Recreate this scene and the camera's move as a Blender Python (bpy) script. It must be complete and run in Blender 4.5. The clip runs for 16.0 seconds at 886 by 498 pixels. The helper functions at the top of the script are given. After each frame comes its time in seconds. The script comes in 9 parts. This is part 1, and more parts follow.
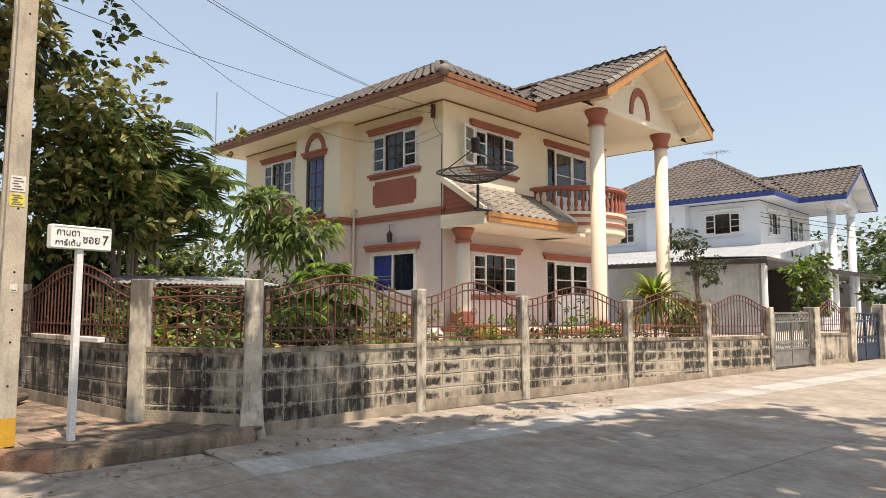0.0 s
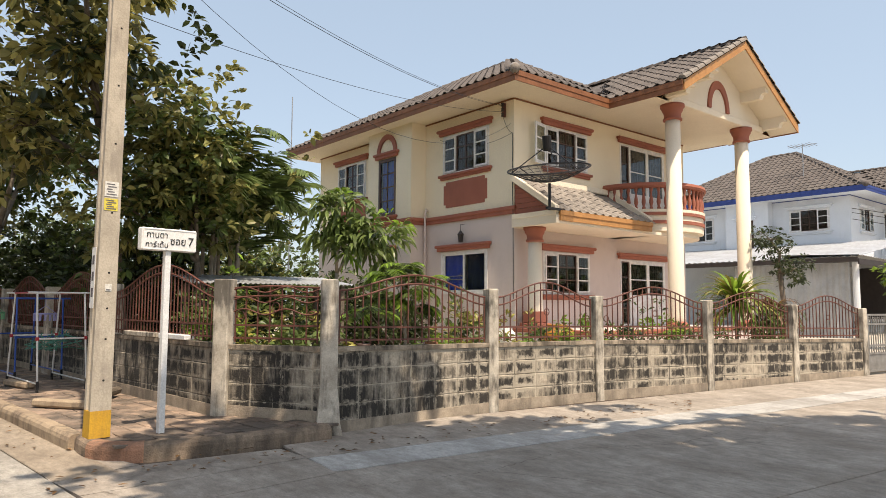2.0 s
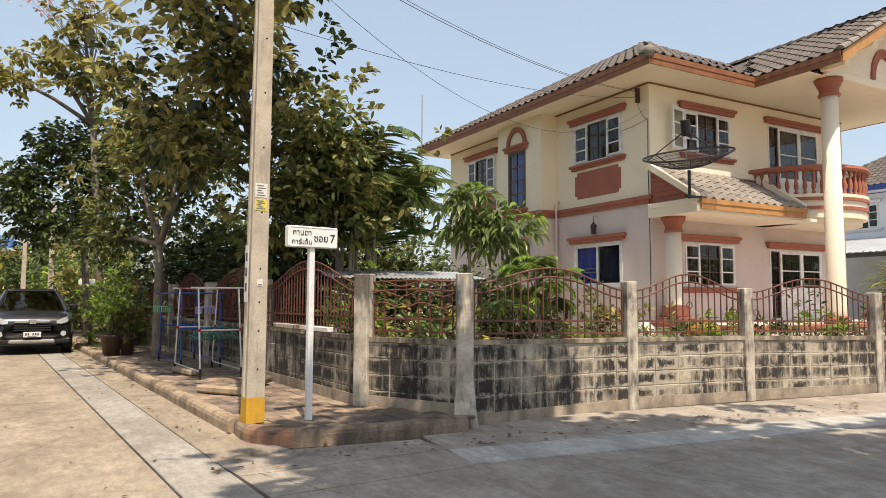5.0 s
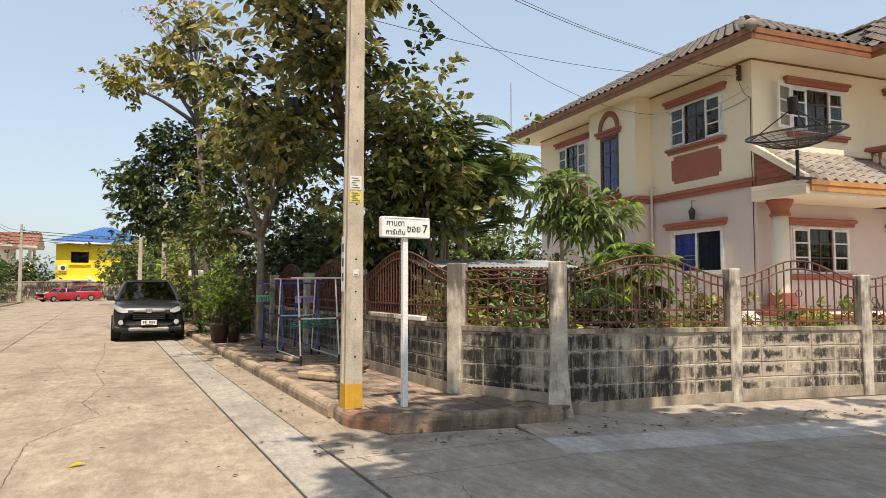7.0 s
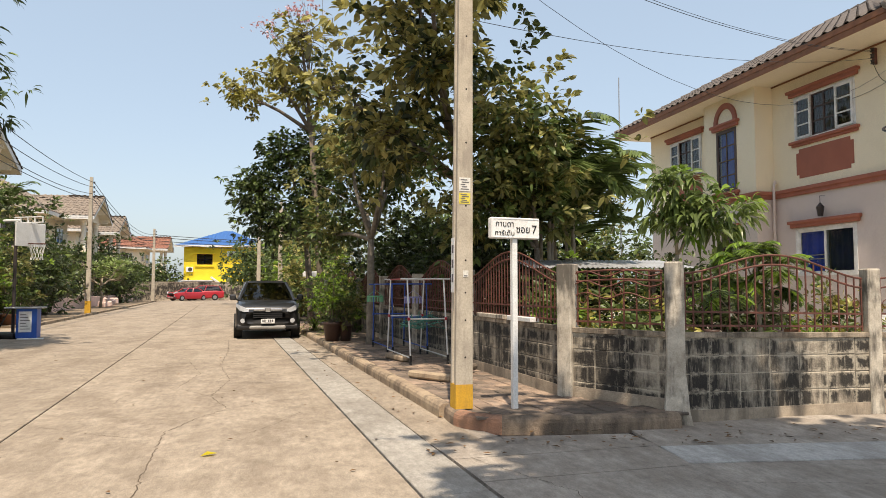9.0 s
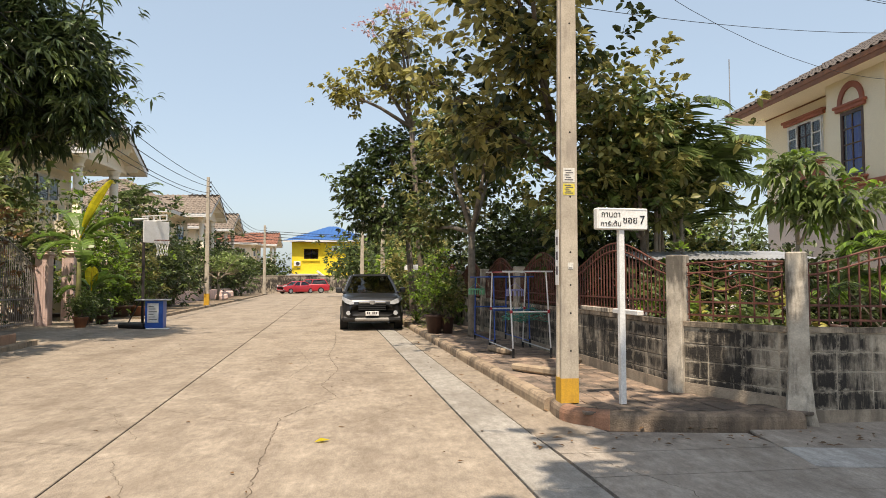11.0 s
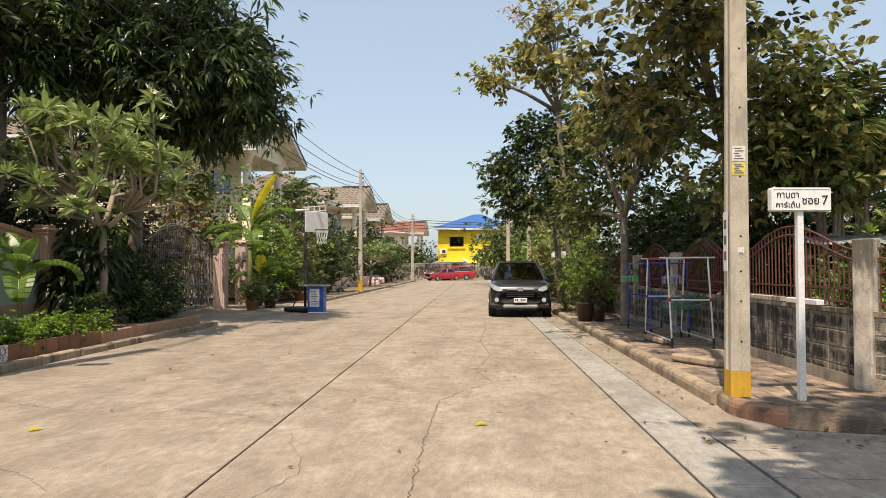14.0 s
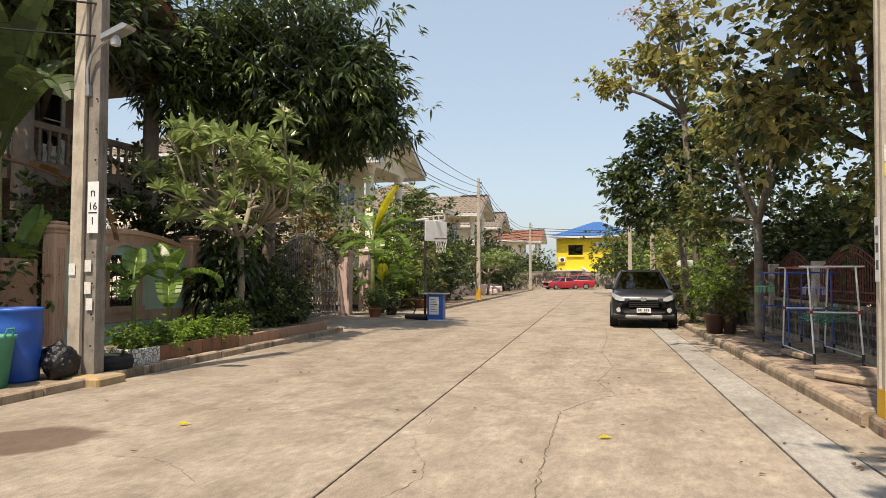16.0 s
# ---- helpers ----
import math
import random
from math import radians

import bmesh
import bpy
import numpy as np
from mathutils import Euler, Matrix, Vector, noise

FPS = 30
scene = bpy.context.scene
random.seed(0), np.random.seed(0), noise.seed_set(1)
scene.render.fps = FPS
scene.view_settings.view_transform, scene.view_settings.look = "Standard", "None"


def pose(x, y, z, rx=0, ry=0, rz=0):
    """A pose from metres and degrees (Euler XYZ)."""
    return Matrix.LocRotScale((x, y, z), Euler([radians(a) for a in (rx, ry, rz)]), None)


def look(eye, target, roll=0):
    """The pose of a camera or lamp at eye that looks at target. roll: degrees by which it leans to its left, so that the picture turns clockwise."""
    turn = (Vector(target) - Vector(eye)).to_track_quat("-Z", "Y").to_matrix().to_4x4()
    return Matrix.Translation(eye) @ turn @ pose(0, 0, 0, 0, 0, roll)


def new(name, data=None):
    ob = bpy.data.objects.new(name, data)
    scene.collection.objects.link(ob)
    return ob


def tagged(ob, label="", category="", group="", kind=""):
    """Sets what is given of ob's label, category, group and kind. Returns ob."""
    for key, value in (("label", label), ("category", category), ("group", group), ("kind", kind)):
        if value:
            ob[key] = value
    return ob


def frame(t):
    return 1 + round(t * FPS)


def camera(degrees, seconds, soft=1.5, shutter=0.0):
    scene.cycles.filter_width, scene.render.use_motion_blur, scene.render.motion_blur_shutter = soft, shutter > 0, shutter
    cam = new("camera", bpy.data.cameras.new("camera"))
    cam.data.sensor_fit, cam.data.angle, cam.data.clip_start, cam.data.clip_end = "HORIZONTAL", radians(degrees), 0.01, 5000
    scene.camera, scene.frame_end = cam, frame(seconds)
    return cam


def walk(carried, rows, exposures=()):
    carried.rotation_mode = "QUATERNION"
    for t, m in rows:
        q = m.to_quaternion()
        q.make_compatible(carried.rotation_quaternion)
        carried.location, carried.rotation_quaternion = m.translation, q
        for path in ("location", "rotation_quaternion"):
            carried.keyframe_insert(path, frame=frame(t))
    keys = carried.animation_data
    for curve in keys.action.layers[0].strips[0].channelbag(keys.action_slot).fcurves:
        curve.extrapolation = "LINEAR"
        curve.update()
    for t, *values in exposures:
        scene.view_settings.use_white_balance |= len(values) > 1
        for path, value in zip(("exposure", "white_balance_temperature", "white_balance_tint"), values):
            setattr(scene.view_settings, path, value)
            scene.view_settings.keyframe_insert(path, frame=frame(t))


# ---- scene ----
cam = camera(66.3, 16.0, soft=0.5)
PATH = [
    (0, (-1.603, -7.316, 1.451), (-0.174, -5.926, 1.616), 0.1),
    (0.5, (-1.609, -7.323, 1.445), (-0.214, -5.899, 1.612), 0.4),
    (1, (-1.61, -7.299, 1.449), (-0.253, -5.839, 1.614), 0.3),
    (1.5, (-1.614, -7.299, 1.454), (-0.295, -5.804, 1.617), 0.4),
    (2, (-1.617, -7.304, 1.456), (-0.34, -5.773, 1.619), 0.3),
    (2.5, (-1.623, -7.278, 1.457), (-0.404, -5.7, 1.625), 0.5),
    (3, (-1.617, -7.27, 1.453), (-0.442, -5.662, 1.628), 0.8),
    (3.5, (-1.633, -7.265, 1.456), (-0.493, -5.63, 1.62), 0.8),
    (4, (-1.631, -7.253, 1.455), (-0.54, -5.584, 1.612), 0.6),
    (6.5, (-1.643, -7.231, 1.449), (-0.868, -5.392, 1.568), -0.1),
    (7, (-1.651, -7.232, 1.451), (-0.925, -5.371, 1.562), -0.1),
    (7.5, (-1.656, -7.218, 1.453), (-0.988, -5.336, 1.555), -0.2),
    (8, (-1.666, -7.212, 1.45), (-1.064, -5.307, 1.552), 0.2),
    (8.5, (-1.675, -7.207, 1.451), (-1.164, -5.277, 1.557), 0.0),
    (9, (-1.702, -7.204, 1.456), (-1.269, -5.255, 1.569), 0.0),
    (9.5, (-1.708, -7.191, 1.452), (-1.345, -5.227, 1.559), 0.2),
    (10, (-1.721, -7.188, 1.453), (-1.442, -5.21, 1.559), 0.0),
    (12.5, (-1.797, -7.176, 1.437), (-1.814, -5.177, 1.498), 0.3),
    (13, (-1.817, -7.169, 1.433), (-1.902, -5.171, 1.484), 0.2),
    (13.5, (-1.847, -7.148, 1.434), (-2.009, -5.155, 1.48), -0.4),
    (14, (-1.879, -7.166, 1.435), (-2.153, -5.186, 1.492), -0.1),
    (14.5, (-1.891, -7.175, 1.439), (-2.277, -5.214, 1.507), -0.0),
    (15, (-1.89, -7.18, 1.441), (-2.377, -5.242, 1.521), -0.3),
    (15.5, (-1.892, -7.19, 1.439), (-2.452, -5.271, 1.524), -0.0),
    (16, (-1.903, -7.188, 1.438), (-2.513, -5.285, 1.52), 0.1),
]
walk(cam, [(t, look(eye, target, roll)) for t, eye, target, roll in PATH], [(0, 0.90, 7250, 16), (8, 0.90, 7200, 15), (16, 0.82, 7200, 15)])

# ---- world and sun ----
SUN_DIR = Vector((-0.17, -0.985, 2.15)).normalized()
world = bpy.data.worlds.new("sky")
scene.world = world
world.use_nodes = True
wn, wl = world.node_tree.nodes, world.node_tree.links
wn.clear()
sky = wn.new("ShaderNodeTexSky")
sky.sky_type, sky.sun_disc = "NISHITA", False
sky.sun_elevation = math.asin(SUN_DIR.z)
sky.sun_rotation = math.atan2(SUN_DIR.x, SUN_DIR.y)
sky.air_density, sky.dust_density, sky.ozone_density = 1.0, 2.3, 0.6
wbg = wn.new("ShaderNodeBackground")
wbg.inputs["Strength"].default_value = 0.15
wo = wn.new("ShaderNodeOutputWorld")
haze = wn.new("ShaderNodeMix")  # dry-season haze evens out the blue
haze.data_type = "RGBA"
haze.inputs[0].default_value = 0.62
haze.inputs[7].default_value = (1.70, 2.30, 2.80, 1)
wl.new(sky.outputs[0], haze.inputs[6])
wl.new(haze.outputs[2], wbg.inputs[0])
wl.new(wbg.outputs[0], wo.inputs[0])
sun = new("sun", bpy.data.lights.new("sun", "SUN"))
sun.data.energy, sun.data.angle, sun.data.color = 3.2, radians(0.6), (1.0, 0.93, 0.80)
sun.matrix_world = look((0, 0, 40), Vector((0, 0, 40)) - SUN_DIR)

# ---- materials ----
MATS = {}


def mat(name, col, col2=None, rough=0.7, scale=6.0, fine=60.0, bump=0.15, metal=0.0, spec=0.4, rand=0.0, island=False, streak=0.0,
        streakcol=(0.03, 0.03, 0.028), depth=0.01, stainscale=1.2, stainlow=0.5, translucent=0.0, coat=0.0):
    """A surface with broad and fine variation, and, where streak is given, dark weather stains that run down it."""
    if name in MATS:
        return MATS[name]
    m = bpy.data.materials.new(name)
    m.use_nodes = True
    n, l = m.node_tree.nodes, m.node_tree.links
    b = n["Principled BSDF"]
    col2 = col2 or tuple(c * 0.72 for c in col)
    geo = n.new("ShaderNodeNewGeometry")
    n1 = n.new("ShaderNodeTexNoise")
    n1.inputs["Scale"].default_value, n1.inputs["Detail"].default_value, n1.inputs["Roughness"].default_value = scale, 9, 0.62
    n2 = n.new("ShaderNodeTexNoise")
    n2.inputs["Scale"].default_value, n2.inputs["Detail"].default_value = fine, 3
    for q in (n1, n2):
        l.new(geo.outputs["Position"], q.inputs["Vector"])
    mx = n.new("ShaderNodeMix")
    mx.data_type = "RGBA"
    mx.inputs[6].default_value, mx.inputs[7].default_value = (*col, 1), (*col2, 1)
    ramp = n.new("ShaderNodeMapRange")
    ramp.inputs[1].default_value, ramp.inputs[2].default_value = 0.35, 0.68
    l.new(n1.outputs[0], ramp.inputs[0])
    l.new(ramp.outputs[0], mx.inputs[0])
    out = mx.outputs[2]
    hs = n.new("ShaderNodeHueSaturation")
    mr = n.new("ShaderNodeMapRange")
    mr.inputs[3].default_value, mr.inputs[4].default_value = 0.72, 1.26
    l.new(n2.outputs[0], mr.inputs[0])
    l.new(mr.outputs[0], hs.inputs["Value"])
    l.new(out, hs.inputs["Color"])
    out = hs.outputs[0]
    if rand:
        h2 = n.new("ShaderNodeHueSaturation")
        r2 = n.new("ShaderNodeMapRange")
        r2.inputs[3].default_value, r2.inputs[4].default_value = 1 - rand, 1 + rand
        if island:
            l.new(geo.outputs["Random Per Island"], r2.inputs[0])
        else:
            oi = n.new("ShaderNodeObjectInfo")
            l.new(oi.outputs["Random"], r2.inputs[0])
        l.new(r2.outputs[0], h2.inputs["Value"])
        l.new(out, h2.inputs["Color"])
        out = h2.outputs[0]
    if streak:
        mp = n.new("ShaderNodeMapping")
        mp.inputs["Scale"].default_value = (stainscale * 4.5, stainscale * 4.5, stainscale * 0.8)
        l.new(geo.outputs["Position"], mp.inputs[0])
        n3 = n.new("ShaderNodeTexNoise")
        n3.inputs["Scale"].default_value, n3.inputs["Detail"].default_value, n3.inputs["Roughness"].default_value = 1.0, 7, 0.68
        l.new(mp.outputs[0], n3.inputs["Vector"])
        n4 = n.new("ShaderNodeTexNoise")
        n4.inputs["Scale"].default_value, n4.inputs["Detail"].default_value = stainscale, 6
        l.new(geo.outputs["Position"], n4.inputs["Vector"])
        mu = n.new("ShaderNodeMath")
        mu.operation = "ADD"
        l.new(n3.outputs[0], mu.inputs[0])
        l.new(n4.outputs[0], mu.inputs[1])
        r3 = n.new("ShaderNodeMapRange")
        r3.inputs[1].default_value, r3.inputs[2].default_value = 2 * stainlow, 2 * stainlow + 0.22
        r3.inputs[4].default_value = streak
        l.new(mu.outputs[0], r3.inputs[0])
        m2 = n.new("ShaderNodeMix")
        m2.data_type = "RGBA"
        l.new(r3.outputs[0], m2.inputs[0])
        l.new(out, m2.inputs[6])
        m2.inputs[7].default_value = (*streakcol, 1)
        out = m2.outputs[2]
    l.new(out, b.inputs["Base Color"])
    b.inputs["Roughness"].default_value, b.inputs["Metallic"].default_value = rough, metal
    b.inputs["Specular IOR Level"].default_value = spec
    if coat:
        b.inputs["Coat Weight"].default_value = coat
    if bump:
        bp = n.new("ShaderNodeBump")
        bp.inputs["Strength"].default_value, bp.inputs["Distance"].default_value = bump, depth
        ad = n.new("ShaderNodeMath")
        ad.operation = "ADD"
        l.new(n1.outputs[0], ad.inputs[0])
        l.new(n2.outputs[0], ad.inputs[1])
        l.new(ad.outputs[0], bp.inputs["Height"])
        l.new(bp.outputs[0], b.inputs["Normal"])
    if translucent:
        tr = n.new("ShaderNodeBsdfTranslucent")
        l.new(out, tr.inputs[0])
        ms = n.new("ShaderNodeMixShader")
        ms.inputs[0].default_value = translucent
        l.new(b.outputs[0], ms.inputs[1])
        l.new(tr.outputs[0], ms.inputs[2])
        l.new(ms.outputs[0], n["Material Output"].inputs[0])
    MATS[name] = m
    return m


def concrete(name, col, col2, crack=0.012, scale=0.35, spill=None):
    """Worn street concrete: broad blotches, fine aggregate, tyre-darkened patches and hairline cracks."""
    m = mat(name, col, col2, rough=0.92, scale=2.6, fine=70, bump=0.7, depth=0.009, spec=0.2, rand=0.05)
    n, l = m.node_tree.nodes, m.node_tree.links
    b = n["Principled BSDF"]
    src = b.inputs["Base Color"].links[0].from_socket
    geo = n.new("ShaderNodeNewGeometry")
    warp = n.new("ShaderNodeTexNoise")
    warp.inputs["Scale"].default_value, warp.inputs["Detail"].default_value = 1.6, 5
    l.new(geo.outputs["Position"], warp.inputs["Vector"])
    va = n.new("ShaderNodeVectorMath")
    va.operation = "MULTIPLY_ADD"
    va.inputs[1].default_value = (0.7, 0.7, 0.7)
    l.new(warp.outputs["Color"], va.inputs[0])
    l.new(geo.outputs["Position"], va.inputs[2])
    vo = n.new("ShaderNodeTexVoronoi")
    vo.feature = "DISTANCE_TO_EDGE"
    vo.inputs["Scale"].default_value = scale
    l.new(va.outputs[0], vo.inputs["Vector"])
    r = n.new("ShaderNodeMapRange")
    r.inputs[1].default_value, r.inputs[2].default_value = crack * 0.3, crack
    r.inputs[3].default_value, r.inputs[4].default_value = 0.22, 0.0
    l.new(vo.outputs["Distance"], r.inputs[0])
    gap = n.new("ShaderNodeTexNoise")
    gap.inputs["Scale"].default_value = 0.5
    l.new(geo.outputs["Position"], gap.inputs["Vector"])
    g2 = n.new("ShaderNodeMapRange")
    g2.inputs[1].default_value, g2.inputs[2].default_value = 0.50, 0.60
    l.new(gap.outputs[0], g2.inputs[0])
    mu = n.new("ShaderNodeMath")
    mu.operation = "MULTIPLY"
    l.new(r.outputs[0], mu.inputs[0])
    l.new(g2.outputs[0], mu.inputs[1])
    # oil and damp stains
    st = n.new("ShaderNodeTexNoise")
    st.inputs["Scale"].default_value, st.inputs["Detail"].default_value, st.inputs["Roughness"].default_value = 0.8, 12, 0.72
    smp = n.new("ShaderNodeMapping")
    smp.inputs["Rotation"].default_value = (0, 0, radians(-5.26))
    smp.inputs["Scale"].default_value = (1.5, 0.62, 1.0)
    l.new(geo.outputs["Position"], smp.inputs[0])
    l.new(smp.outputs[0], st.inputs["Vector"])
    s2 = n.new("ShaderNodeMapRange")
    s2.inputs[1].default_value, s2.inputs[2].default_value, s2.inputs[4].default_value = 0.44, 0.68, 0.75
    l.new(st.outputs[0], s2.inputs[0])
    # worn grain, and pale laitance left between
    gr = n.new("ShaderNodeTexNoise")
    gr.inputs["Scale"].default_value, gr.inputs["Detail"].default_value, gr.inputs["Roughness"].default_value = 9.0, 10, 0.8
    l.new(smp.outputs[0], gr.inputs["Vector"])
    g3 = n.new("ShaderNodeMapRange")
    g3.inputs[1].default_value, g3.inputs[2].default_value = 0.3, 0.7
    g3.inputs[3].default_value, g3.inputs[4].default_value = 0.66, 1.36
    l.new(gr.outputs[0], g3.inputs[0])
    gh = n.new("ShaderNodeHueSaturation")
    l.new(g3.outputs[0], gh.inputs["Value"])
    l.new(src, gh.inputs["Color"])
    src = gh.outputs[0]
    m1 = n.new("ShaderNodeMix")
    m1.data_type = "RGBA"
    m1.inputs[7].default_value = (col2[0] * 0.62, col2[1] * 0.58, col2[2] * 0.55, 1)
    l.new(s2.outputs[0], m1.inputs[0])
    l.new(src, m1.inputs[6])
    m2 = n.new("ShaderNodeMix")
    m2.data_type = "RGBA"
    m2.inputs[7].default_value = (0.06, 0.05, 0.04, 1)
    l.new(mu.outputs[0], m2.inputs[0])
    l.new(m1.outputs[2], m2.inputs[6])
    last = m2.outputs[2]
    if spill:
        vd = n.new("ShaderNodeVectorMath")
        vd.operation = "DISTANCE"
        vd.inputs[1].default_value = spill
        l.new(va.outputs[0], vd.inputs[0])
        rs_ = n.new("ShaderNodeMapRange")
        rs_.inputs[1].default_value, rs_.inputs[2].default_value, rs_.inputs[3].default_value, rs_.inputs[4].default_value = 0.62, 0.5, 0.0, 0.75
        l.new(vd.outputs["Value"], rs_.inputs[0])
        m3 = n.new("ShaderNodeMix")
        m3.data_type = "RGBA"
        m3.inputs[7].default_value = (0.085, 0.05, 0.035, 1)
        l.new(rs_.outputs[0], m3.inputs[0])
        l.new(last, m3.inputs[6])
        last = m3.outputs[2]
    l.new(last, b.inputs["Base Color"])
    return m


def glass(name, tint=(0.9, 0.95, 0.95), dark=0.8, shine=0.035):
    m = bpy.data.materials.new(name)
    m.use_nodes = True
    n, l = m.node_tree.nodes, m.node_tree.links
    n.clear()
    o, ms = n.new("ShaderNodeOutputMaterial"), n.new("ShaderNodeMixShader")
    t, g, f = n.new("ShaderNodeBsdfTransparent"), n.new("ShaderNodeBsdfGlossy"), n.new("ShaderNodeLayerWeight")
    pw, ad = n.new("ShaderNodeMath"), n.new("ShaderNodeMath")
    pw.operation, ad.operation = "POWER", "MULTIPLY_ADD"
    pw.inputs[1].default_value, ad.inputs[1].default_value, ad.inputs[2].default_value = 4.0, 0.7, shine
    t.inputs[0].default_value = (*[c * dark for c in tint], 1)
    g.inputs["Roughness"].default_value = 0.03
    f.inputs["Blend"].default_value = 0.5
    l.new(f.outputs["Facing"], pw.inputs[0])
    l.new(pw.outputs[0], ad.inputs[0])
    l.new(ad.outputs[0], ms.inputs[0])
    l.new(t.outputs[0], ms.inputs[1])
    l.new(g.outputs[0], ms.inputs[2])
    l.new(ms.outputs[0], o.inputs[0])
    return m


M_ROAD = concrete("street concrete", (0.345, 0.290, 0.226), (0.250, 0.208, 0.162), spill=(-6.85, -2.2, 0.35))
M_ROADA = concrete("side street concrete", (0.385, 0.338, 0.285), (0.28, 0.245, 0.205))
M_DRAIN = concrete("drain cover concrete", (0.36, 0.338, 0.30), (0.27, 0.25, 0.218), 0.008)
M_DRAINB = concrete("pale side drain concrete", (0.47, 0.455, 0.425), (0.36, 0.345, 0.315), 0.008)
M_JOINT = mat("joint dirt", (0.085, 0.058, 0.04), (0.045, 0.035, 0.028), rough=0.95, scale=14)
M_DIRT = mat("bare earth", (0.25, 0.19, 0.13), (0.16, 0.12, 0.08), rough=0.95, scale=0.6, bump=0.5, depth=0.03)
# unseen garden ground, pale so that it reflects light up the house walls
M_YARD = mat("pale bounce ground", (0.50, 0.45, 0.38), (0.38, 0.335, 0.275), rough=0.95, scale=1.2, bump=0.3)
M_KERB = mat("kerb concrete", (0.40, 0.31, 0.21), (0.27, 0.20, 0.14), rough=0.92, scale=3, bump=0.6, depth=0.012, rand=0.05, streak=0.8, streakcol=(0.07, 0.055, 0.042), stainlow=0.49, stainscale=1.6)
M_KERBC = mat("blackened kerb with faded red paint", (0.50, 0.25, 0.15), (0.30, 0.17, 0.11), rough=0.92, scale=3.2, bump=0.8, depth=0.014, streak=0.5, streakcol=(0.05, 0.04, 0.034), stainlow=0.49, stainscale=1.4)
M_KERBD = mat("blackened kerb concrete", (0.36, 0.27, 0.19), (0.15, 0.11, 0.08), rough=0.92, scale=3.2, bump=0.8, depth=0.014, streak=0.6, streakcol=(0.04, 0.034, 0.028), stainlow=0.46, stainscale=1.4)
M_PAVER = mat("brick paver", (0.33, 0.235, 0.17), (0.20, 0.155, 0.12), rough=0.92, scale=4, bump=0.4, rand=0.28, streak=0.8, streakcol=(0.07, 0.06, 0.05), stainlow=0.46, stainscale=0.9)
M_SAND = mat("joint sand", (0.22, 0.17, 0.12), rough=0.95)
M_BLOCK = mat("weathered block", (0.50, 0.43, 0.33), (0.22, 0.185, 0.145), rough=0.95, scale=7.0, fine=45, bump=0.7, depth=0.013, rand=0.2,
              streak=0.95, streakcol=(0.022, 0.020, 0.018), stainscale=1.7, stainlow=0.405)
# darker copy of the stained block, tree shade put into its colour
M_BLOCKB = mat("shade-darkened stained block", (0.42, 0.37, 0.29), (0.18, 0.155, 0.125), rough=0.95, scale=7.0, fine=45, bump=0.9, depth=0.014, rand=0.08,
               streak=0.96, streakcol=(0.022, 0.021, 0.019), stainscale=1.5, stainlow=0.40)


